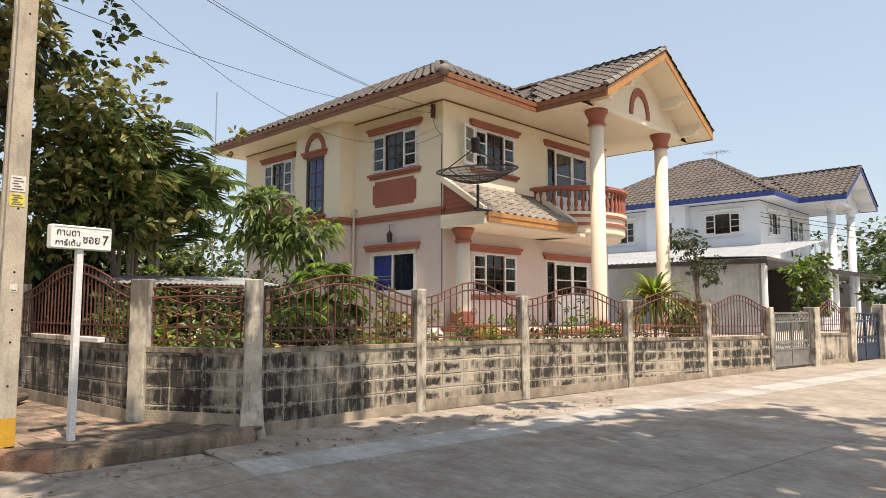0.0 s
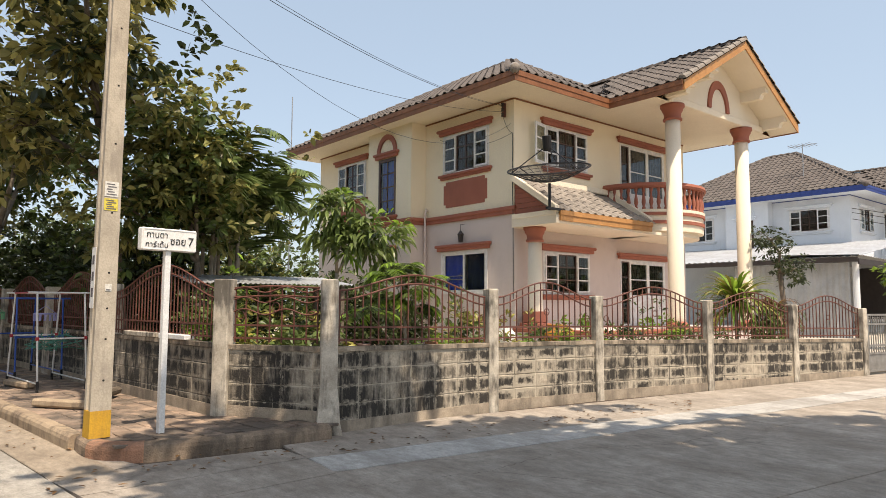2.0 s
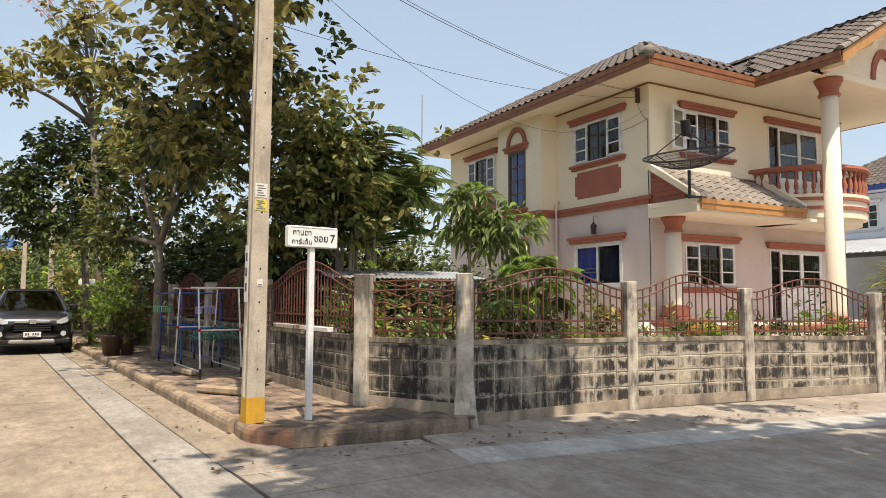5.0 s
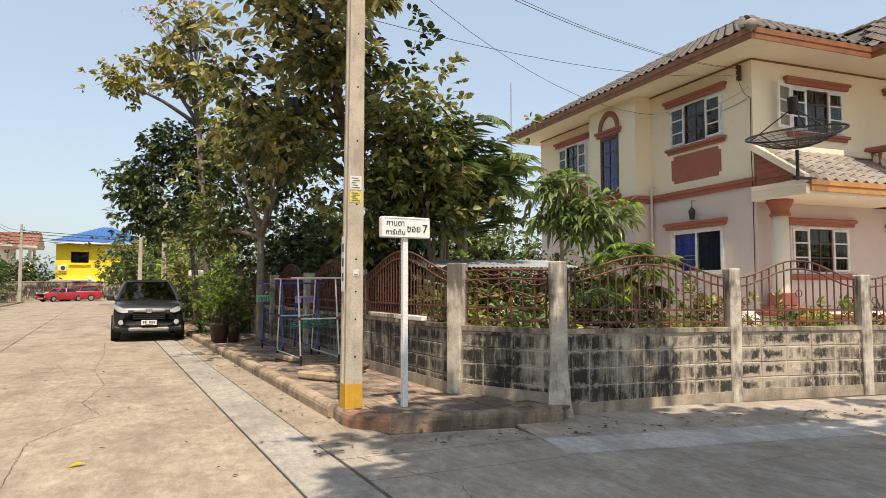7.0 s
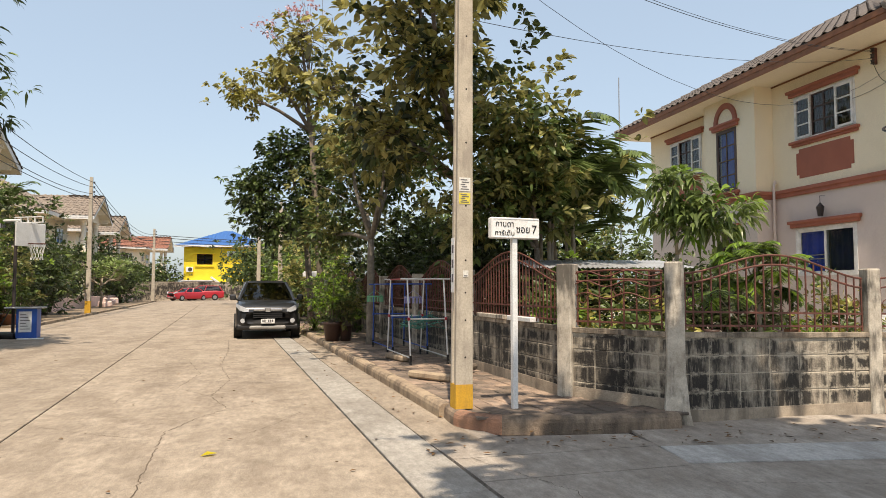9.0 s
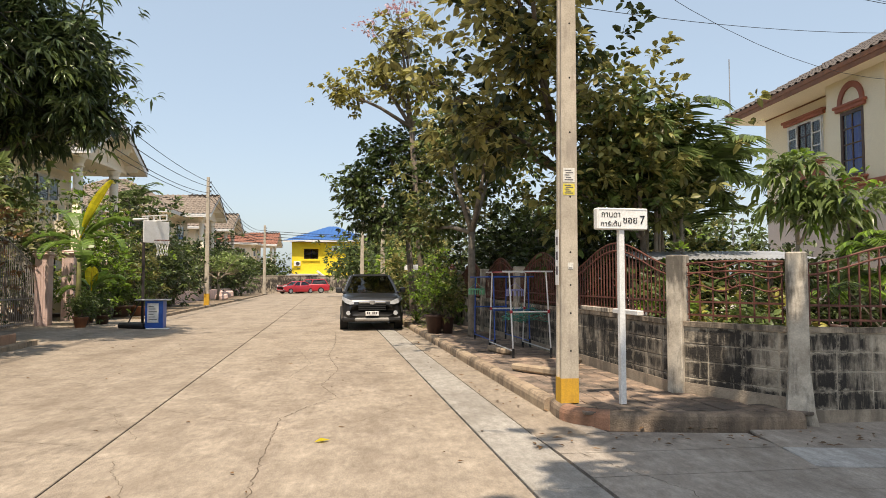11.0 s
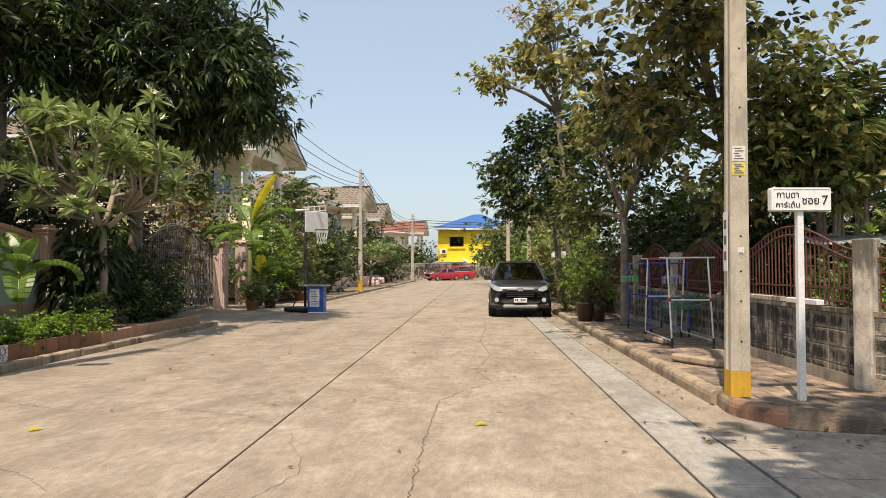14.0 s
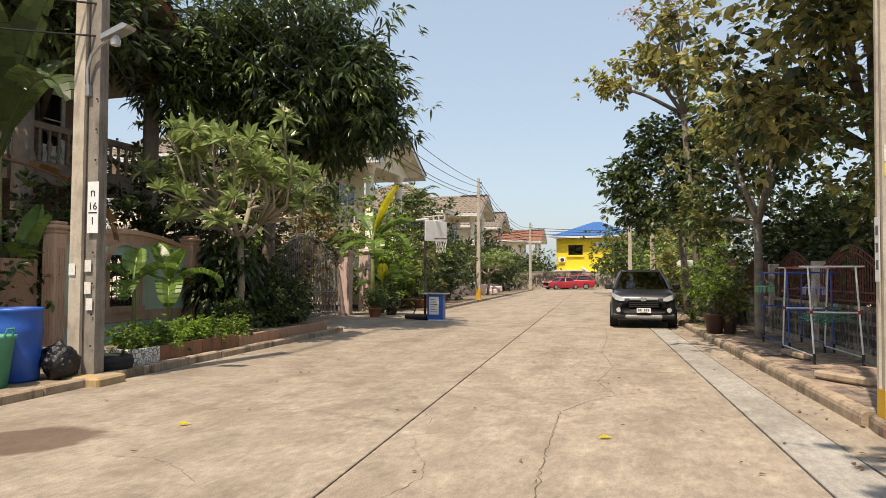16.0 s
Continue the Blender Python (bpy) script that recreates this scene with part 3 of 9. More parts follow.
PROF = [(0, -0.05), (0.0, 0.085), (0.012, 0.122), (0.04, 0.146), (0.075, 0.152), (0.15, 0.148), (0.15, -0.05)]


def kerb_run(pts, name, material, label=""):
    """A kerb of rounded section swept along a line in plan."""
    pts = [Vector((p[0], p[1], 0)) for p in pts]
    g = G()
    vs, k = [], len(PROF)
    for i, p in enumerate(pts):
        w = (pts[min(i + 1, len(pts) - 1)] - pts[max(i - 1, 0)]).normalized()
        nn = Vector((-w.y, w.x, 0))
        wob = 0.006 * noise.noise(Vector((p.x * 3, p.y * 3, 1.0)))
        vs += [p + nn * (o + wob) + Vector((0, 0, z + (wob if z > 0 else 0))) for o, z in PROF]
    g.add(vs, [(i * k + j, (i + 1) * k + j, (i + 1) * k + j + 1, i * k + j + 1) for i in range(len(pts) - 1) for j in range(k - 1)] + [tuple(range(k)), tuple(range(len(vs) - k, len(vs)))[::-1]])
    part(name, g, material, pav, label)


def smooth_line(pts, m=6):
    out = []
    for i in range(len(pts) - 1):
        a, b, c, d = [Vector(pts[min(max(j, 0), len(pts) - 1)]) for j in (i - 1, i, i + 1, i + 2)]
        for s in range(m):
            t = s / m
            out.append(0.5 * (2 * b + (c - a) * t + (2 * a - 5 * b + 4 * c - d) * t * t + (3 * b - a - 3 * c + d) * t ** 3))
    return out + [Vector(pts[-1])]


line = smooth_line(ARC)
for i0, i1 in ((0, 9), (9, 22), (22, 36), (36, len(line) - 1)):
    kerb_run(line[i0:i1 + 1], "kerb_stone", M_KERBC if i0 == 9 else M_KERBD, "blackened kerb with faded red paint" if i0 == 9 else "")
rnd = random.Random(3)
v = 0.32
while v < 20:
    l = 0.95 + rnd.random() * 0.1
    g = G(STREET)
    o, h = rnd.uniform(-0.006, 0.006), rnd.uniform(-0.006, 0.006)
    kerb_run([S(0.01 - 0.06 + o, v + l - 0.004 - (l - 0.004) * j / 6 - 0.0)[:2] for j in range(7)], "kerb_stone", M_KERB)
    v += l
# loose kerb stones left lying on the pavement
for u, v, r in ((0.45, 2.3, 30), (0.62, 5.0, 8)):
    g = G(STREET @ pose(u, v, 0.15, 0, 3, r))
    g.box(-0.08, 0.08, -0.4, 0.4, 0.0, 0.10, 0.025)
    solid("kerb_stone", g, M_KERB, "loose kerb stone lying on the brick pavement", "stone", group="loose stones")


# ---- block fence walls ----
def wall_run(name, label, p, q, top0, top1, base, postz, me_block, count, thick=0.10):
    """A block wall from p to q with mortar core, proud blocks and a coping."""
    p, q = Vector((*p, 0)), Vector((*q, 0))
    w = (q - p)
    ln = w.length
    ang = math.degrees(math.atan2(w.y, w.x))
    wob = thing(name, label, "wall", (p.x, p.y, 0), ang, kind="structure")
    g = G()
    g.prism([(0, base - 0.1), (ln, base - 0.1), (ln, top1 - 0.05), (0, top0 - 0.05)], -0.035, 0.035, "y")
    mm = M_MORTARB if name.startswith("wall_street") else M_MORTAR
    part("mortar_core", g, mm, wob)
    g = G()
    g.prism([(0, top0 - 0.055), (ln, top1 - 0.055), (ln, top1), (0, top0)], -0.06, 0.06, "y")
    part("coping", g, M_COPING, wob, "stained mortar coping")
    g = G()
    g.prism([(0, base - 0.1), (ln, base - 0.1), (ln, base + 0.13), (0, base + 0.15)], -0.05, 0.05, "y")
    part("plinth", g, M_PLINTH, wob, "earth-splashed cement plinth")
    return wob, ln


# street wall blocks take the copy with shade in its colour
def block_mesh(l, tree_shade):
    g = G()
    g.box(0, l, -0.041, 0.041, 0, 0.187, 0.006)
    return g.mesh("block", M_BLOCKB if tree_shade else M_BLOCK)


BLOCKS = {}


def lay_blocks(wob, ln, top0, top1, base, rnd):
    rows = int((max(top0, top1) - 0.06 - base - 0.08) / 0.196)
    for r in range(rows + 1):
        x = 0.0
        while x < ln - 0.05:
            a, b = max(0.004, x + 0.005), min(ln - 0.004, x + 0.396)
            zt = top0 + (top1 - top0) * (a + b) / 2 / ln - 0.062 - r * 0.196
            if b - a > 0.08 and zt - 0.187 > base - 0.06:
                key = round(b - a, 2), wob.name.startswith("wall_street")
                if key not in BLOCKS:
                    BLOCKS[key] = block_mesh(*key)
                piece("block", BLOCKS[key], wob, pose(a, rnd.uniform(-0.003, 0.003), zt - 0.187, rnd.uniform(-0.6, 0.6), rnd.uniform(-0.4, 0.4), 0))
            x += 0.40


def fence_post(x, y, base, top, s=0.21, rz=0.0, label="stained square cement fence post", skirt=False):
    g = G()
    g.box(-s / 2, s / 2, -s / 2, s / 2, base - 0.15 , top, 0.012)
    if skirt:  # cement thrown up round the foot
        a, b = s * 0.95, s * 0.52
        q = ((-1, -1), (1, -1), (1, 1), (-1, 1))
        g.add([(i * a, j * a, base - 0.15) for i, j in q] + [(i * (a + b) / 2.2, j * (a + b) / 2.2, base + 0.14) for i, j in q] + [(i * b, j * b, base + 0.5) for i, j in q],
              [(k, (k + 1) % 4, 4 + (k + 1) % 4, 4 + k) for k in range(4)] + [(4 + k, 4 + (k + 1) % 4, 8 + (k + 1) % 4, 8 + k) for k in range(4)] + [(8, 9, 10, 11)])
    ob = solid("fence_post", g, M_POST, label, "post", group="fence posts")
    ob.matrix_basis = pose(x, y, 0, 0, 0, rz)
    return ob


def fence_panel(p, q, z0a, z0b, ends, mid, label="rust-red iron railing with an arched top on the block wall", step=0.115, ornate=False):
    p, q = Vector((*p, 0)), Vector((*q, 0))
    ln = (q - p).length
    ang = math.degrees(math.atan2((q - p).y, (q - p).x))
    ob = thing("iron_railing", label, "fence", (p.x, p.y, 0), ang, group="iron railings")
    tilt = (z0b - z0a) / ln

    def top(x, o=0.0):
        t = x / ln
        return z0a + tilt * x + ends + (mid - ends) * (0.5 - 0.5 * math.cos(2 * math.pi * t)) ** 0.8 - o

    for o, nm in ((0.0, "top_rail"), (0.11, "second_rail")):
        g = G()
        g.tube([(ln * i / 24, 0, top(ln * i / 24, o)) for i in range(25)], 0.012, 6)
        part(nm, g, M_RAIL, ob)
    for h in (0.05, 0.20):
        g = G()
        g.box(0, ln, -0.008, 0.008, h - 0.011 + z0a, h + 0.011 + z0a)
        if tilt:
            g.v = [(a, b, c + tilt * a) for a, b, c in g.v]
        part("bottom_rail", g, M_RAIL, ob)
    n = max(4, round(ln / step))
    for i in range(n + 1):
        x = ln * (i + (0.12 if i == 0 else -0.12 if i == n else 0)) / n
        g = G()
        g.box(x - 0.007, x + 0.007, -0.007, 0.007, z0a + tilt * x, top(x))
        part("bar", g, M_RAIL, ob)
    for x in (0.09, ln - 0.09, ln / 2):
        g = G()
        r = 0.05
        g.tube([(x + r * math.cos(a * math.pi / 6), 0, z0a + tilt * x + (0.32 if x != ln / 2 else 0.42) + r * math.sin(a * math.pi / 6)) for a in range(13)], 0.007, 5)
        part("scroll", g, M_RAIL, ob)
    if ornate:
        for h in (0.36, 0.5, 0.62):
            g = G()
            g.tube([(ln * i / 16, -0.01, z0a + h + 0.035 * math.sin(i * math.pi / 4)) for i in range(17)], 0.009, 5)
            part("wave_rail", g, M_RAIL, ob)
    return ob


WALL_A = [(2.37, -0.51), (5.06, -0.36), (7.16, -0.58), (9.76, -1.0), (12.22, -1.42), (14.62, -1.84)]
TOP_A = [0.97, 0.92, 0.905, 0.86, 0.81, 0.775]
PTOP = [1.735, 1.68, 1.605, 1.555, 1.49, 1.42]
rnd = random.Random(5)
RUNS = []
for i in range(5):
    wob, ln = wall_run("wall_front_%d" % (i + 1), "weathered grey block wall streaked black and cream along the side street", WALL_A[i], WALL_A[i + 1], TOP_A[i], TOP_A[i + 1], -0.02, 0, None, 0)
    RUNS.append((wob, ln, TOP_A[i], TOP_A[i + 1], 0.0))
    a, b = Vector(WALL_A[i]), Vector(WALL_A[i + 1])
    w = (b - a).normalized() * 0.12
    fence_panel(a + w, b - w, TOP_A[i] + 0.02, TOP_A[i + 1] + 0.02, 0.62, 0.86)
for i, (x, y) in enumerate(WALL_A):
    fence_post(x, y, 0.0, PTOP[i], 0.165 if i else 0.19, -8 if i else -25, skirt=i == 0)
# splayed corner
P1 = (1.61, 0.64)
wob, ln = wall_run("wall_corner", "blackened block wall across the splayed corner", P1, WALL_A[0], 0.97, 0.97, 0.12, 0, None, 0)
RUNS.append((wob, ln, 0.97, 0.97, 0.15))
fence_post(*P1, 0.15, 1.745, 0.20, -54)
a, b = Vector(P1), Vector(WALL_A[0])
w = (b - a).normalized() * 0.13
fence_panel(a + w, b - w, 1.0, 1.0, 0.64, 0.66, "rust-red iron corner railing with scrolls on the block wall", 0.15, True)
# along the street
prev = P1
for k, (u, v) in enumerate(((1.62, 4.0), (1.60, 7.1), (1.56, 10.2), (1.54, 13.3), (1.52, 16.4), (1.5, 20.0))):
    nx = tuple(S(u, v))[:2]
    wob, ln = wall_run("wall_street_%d" % (k + 1), "stained block wall along the street with tree shade in its colour", nx, prev, 0.98, 0.98, 0.12, 0, None, 0)
    if k < 4:
        RUNS.append((wob, ln, 0.98, 0.98, 0.15))
    a, b = Vector(nx), Vector(prev)
    w = (b - a).normalized() * 0.12
    fence_panel(a + w, b - w, 1.0, 1.0, 0.62, 0.98, "dark rust-red iron railing with close bars on the street wall", 0.105)
    fence_post(*nx, 0.15, 1.75, 0.21, 5)
    prev = nx
# light-coloured plank ends lying on the wall by the corner
for (v0, v1) in ((1.35, 2.15), (2.3, 3.4)):
    g = G(STREET)
    g.box(1.56, 1.70, v0, v1, 0.985, 1.05, 0.008)
    solid("cement_plank", g, M_WHITE if v0 < 2 else M_POST, "pale cement plank lying on the wall coping", "plank", group="planks")

# gates further along the side street
M_STEEL = mat("grey gate steel", (0.30, 0.29, 0.27), (0.20, 0.19, 0.175), rough=0.5, metal=0.4, bump=0.1)
M_BLUEG = mat("dark blue gate paint", (0.035, 0.05, 0.09), rough=0.5)


def gate(name, label, p, q, h, material, solid_part=0.35):
    p, q = Vector((*p, 0)), Vector((*q, 0))
    ln = (q - p).length
    ob = thing(name, label, "gate", (p.x, p.y, 0), math.degrees(math.atan2((q - p).y, (q - p).x)))
    g = G()
    for z in (0.08, 0.45, 0.62, h - 0.2, h):
        g.box(0.02, ln - 0.02, -0.02, 0.02, z - 0.02, z + 0.02)
    for x in (0.03, ln / 2, ln - 0.03):
        g.box(x - 0.02, x + 0.02, -0.022, 0.022, 0.05, h)
    part("gate_frame", g, material, ob)
    g = G()
    g.box(0.03, ln - 0.03, -0.006, 0.006, 0.09, 0.45)
    part("kick_panel", g, material, ob)
    n = int(ln / 0.09)
    for i in range(1, n):
        g = G()
        x = ln * i / n
        g.box(x - 0.008, x + 0.008, -0.008, 0.008, 0.45, h)
        part("bar", g, material, ob)
    for i in range(0, n - 1, 2):
        g = G()
        x = ln * (i + 1) / n
        for zc in (0.535, h - 0.1):
            g.tube([(x + 0.05 * math.cos(a * math.pi / 5), -0.01, zc + 0.05 * math.sin(a * math.pi / 5)) for a in range(11)], 0.008, 4)
        part("ring", g, material, ob)
    return ob


gate("driveway_gate", "closed grey steel driveway gate with rings and a kick panel", (14.78, -1.87), (16.42, -2.14), 1.28, M_STEEL)
for x, y, t in ((16.58, -2.17, 1.42), (18.45, -2.5, 1.42), (20.4, -2.83, 1.5)):
    fence_post(x, y, 0, t, 0.28, -9)
wob, ln = wall_run("wall_front_6", "short block wall between two gateways", (16.7, -2.19), (18.35, -2.48), 0.78, 0.76, -0.02, 0, None, 0)
fence_panel((16.74, -2.2), (18.3, -2.47), 0.8, 0.78, 0.5, 0.8)
gate("blue_gate", "closed dark blue steel gate of the white house", (18.6, -2.53), (20.25, -2.8), 1.25, M_BLUEG)
wob, ln = wall_run("wall_front_7", "block wall beyond the blue gate", (20.5, -2.85), (36, -5.6), 0.8, 0.6, -0.05, 0, None, 0)

# garden fill behind the walls, kept pale to bounce light onto the house
g = G()
g.prism([(2.42, -0.42), (5.06, -0.30), (7.16, -0.52), (9.76, -0.94), (14.62, -1.78), (20.4, -2.7), (44, -6.6), (44, 45), tuple(S(1.75, 45))[:2], (1.58, 0.76)], -0.06, 0.32)
solid("garden_ground", g, M_YARD, "garden ground behind the fence wall, paled to bounce light onto the house", "ground", "structure")

# ---- utility pole, street sign ----
pole = thing("utility_pole", "square tapered concrete utility pole with yellow painted foot", "utility pole", (0.115, 0.05, 0.15), 4)
pole.matrix_basis = pose(0.115, 0.05, 0.15, 0, 0.42, 4)
g = G()
for z0, z1, a0, a1 in ((0.0, 0.26, 0.098, 0.097),):
    g.add([(sx * a0, sy * a0, z0) for sx, sy in ((-1, -1), (1, -1), (1, 1), (-1, 1))] + [(sx * a1, sy * a1, z1) for sx, sy in ((-1, -1), (1, -1), (1, 1), (-1, 1))],
          [(0, 1, 5, 4), (1, 2, 6, 5), (2, 3, 7, 6), (3, 0, 4, 7), (4, 5, 6, 7)])
part("painted_foot", g, M_YEL, pole, "worn yellow paint band")


def pole_shaft(a0, a1, h, z0=0.0, flute=True):
    """A tapered pole of H-like section: flat faces with a shallow channel on two sides."""
    g = G()
    ring = [(-1, -1), (1, -1), (1, -0.45), (0.8, -0.3), (0.8, 0.3), (1, 0.45), (1, 1), (-1, 1), (-1, 0.45), (-0.8, 0.3), (-0.8, -0.3), (-1, -0.45)]
    n = len(ring)
    vs = [(x * a0, y * a0, z0) for x, y in ring] + [(x * a1, y * a1, h) for x, y in ring]
    g.add(vs, [(i, (i + 1) % n, n + (i + 1) % n, n + i) for i in range(n)] + [tuple(range(n, 2 * n))])
    return g


part("shaft", pole_shaft(0.0955, 0.064, 8.6, 0.255), M_POLE, pole)
# flat dark discs, the shade inside each bolt hole put into colour
M_HOLE = mat("bolt hole shade", (0.02, 0.018, 0.015), rough=0.9, bump=0)
for i, z in enumerate((0.18, 0.55, 0.95, 1.25, 1.6, 2.2, 2.9, 3.5, 4.1)):
    g = G()
    r = 0.0965 - 0.0038 * z
    g.cyl((0.01, -r - 0.001, z), (0.01, -r + 0.004, z), 0.011, n=8)
    part("bolt_hole", g, M_HOLE, pole)
M_PAPER = mat("weathered paper", (0.72, 0.70, 0.64), (0.58, 0.56, 0.5), rough=0.9, scale=20)
M_YPAPER = mat("yellow paper", (0.72, 0.60, 0.10), rough=0.9, scale=20)
M_INK = mat("faded print", (0.14, 0.13, 0.14), rough=0.9)
M_GALV = mat("galvanised metal", (0.42, 0.42, 0.42), (0.30, 0.30, 0.30), rough=0.45, metal=0.7)
for z, h, m in ((2.36, 0.15, M_PAPER), (2.22, 0.12, M_YPAPER), (1.42, 0.07, M_PAPER)):
    g = G()
    r = 0.0945 - 0.0038 * z
    g.box(-0.07 if h > 0.1 else -0.02, 0.06 if h > 0.1 else 0.04, -r - 0.006, -r - 0.004, z, z + h)
    nt = part("notice", g, m, pole, "torn paper notice pasted on the pole")
    for k in range(5 if h > 0.1 else 1):
        zz = z + h * (0.12 + 0.17 * k)
        g = G()
        g.box(-0.052 + 0.012 * (k % 2) if h > 0.1 else -0.01, 0.042 - 0.02 * (k % 3) if h > 0.1 else 0.03, -r - 0.008, -r - 0.0065, zz, zz + 0.010)
        part("print_line", g, M_INK, nt)
g = G()
g.box(-0.112, -0.108, -0.06, 0.05, 1.25, 1.85)
tagplate = part("number_plate", g, M_WHITE, pole, "white tin plate on the pole's side")
for k in range(3):
    g = G()
    g.box(-0.114, -0.1125, -0.035, 0.025, 1.36 + k * 0.16, 1.45 + k * 0.16)
    part("print_line", g, M_INK, tagplate)

M_SIGN = mat("white sign enamel", (0.82, 0.81, 0.78), (0.74, 0.73, 0.69), rough=0.5, bump=0.05, scale=8)
sign = thing("street_sign", "white box street sign with black lettering on a white post", "sign", (0.68, -0.08, 0.15), 9)
g = G()
g.box(-0.031, 0.031, -0.031, 0.031, -0.05, 1.86, 0.004)
part("sign_post", g, M_WHITE, sign)
g = G()
g.box(-0.29, 0.30, -0.05, 0.05, 1.84, 2.07, 0.012)
board = part("sign_board", g, M_SIGN, sign)
g = G()
for z in (1.853, 2.057):
    g.box(-0.276, 0.286, -0.0545, -0.051, z - 0.004, z + 0.004)
for x in (-0.275, 0.285):
    g.box(x - 0.004, x + 0.004, -0.0545, -0.051, 1.857, 2.053)
part("border", g, M_SIGN, board)


def lettering(text, size, x, z, parent, material, y=-0.0535, width=None):
    c = bpy.data.curves.new("lettering", "FONT")
    c.body, c.size, c.extrude, c.align_x = text, size, 0.0015, "CENTER"
    tmp = bpy.data.objects.new("tmp", c)
    scene.collection.objects.link(tmp)
    bpy.context.view_layer.update()
    me = bpy.data.meshes.new_from_object(tmp.evaluated_get(bpy.context.evaluated_depsgraph_get()))
    bpy.data.objects.remove(tmp)
    me.materials.clear()
    me.materials.append(material)
    wid = max(v.co.x for v in me.vertices) - min(v.co.x for v in me.vertices) if len(me.vertices) else 1
    k = width / wid if width else 1
    ob = new("lettering", me)
    ob.parent = parent
    ob.matrix_basis = pose(x, y, z, 90, 0, 0) @ Matrix.Diagonal((k, 1, 1, 1))
    return ob


lettering("กานดา", 0.09, -0.135, 1.970, board, M_BLACKT, width=0.215)
lettering("การ์เด้น", 0.074, -0.135, 1.875, board, M_BLACKT, width=0.235)
lettering("ซอย", 0.108, 0.09, 1.908, board, M_BLACKT, width=0.165)
lettering("7", 0.13, 0.23, 1.903, board, M_BLACKT)


# ---- houses of one design ----
def band_wall(g, lo, hi, z0, z1, openings, thick=0.15):
    """A wall from lo to hi with its outer face at d = 0, cut through by openings (a0, a1, z0, z1)."""
    xs = sorted({lo, hi, *[q for o in openings for q in o[:2]]})
    zs = sorted({z0, z1, *[q for o in openings for q in o[2:]]})
    nx, nz = len(xs), len(zs)
    vs = [(x, d, z) for d in (0, -thick) for z in zs for x in xs]
    k = nx * nz

    def full(i, j):
        if i < 0 or j < 0 or i >= nx - 1 or j >= nz - 1:
            return False
        xm, zm = (xs[i] + xs[i + 1]) / 2, (zs[j] + zs[j + 1]) / 2
        return not any(o[0] < xm < o[1] and o[2] < zm < o[3] for o in openings)

    fs = []
    for j in range(nz - 1):
        for i in range(nx - 1):
            if not full(i, j):
                continue
            a, b, c, d = j * nx + i, j * nx + i + 1, (j + 1) * nx + i + 1, (j + 1) * nx + i
            fs += [(a, b, c, d), (k + d, k + c, k + b, k + a)]
            for ni, nj, p, q in ((i - 1, j, d, a), (i + 1, j, b, c), (i, j - 1, a, b), (i, j + 1, c, d)):
                if not full(ni, nj):
                    fs.append((q, p, k + p, k + q))
    g.add(vs, fs)


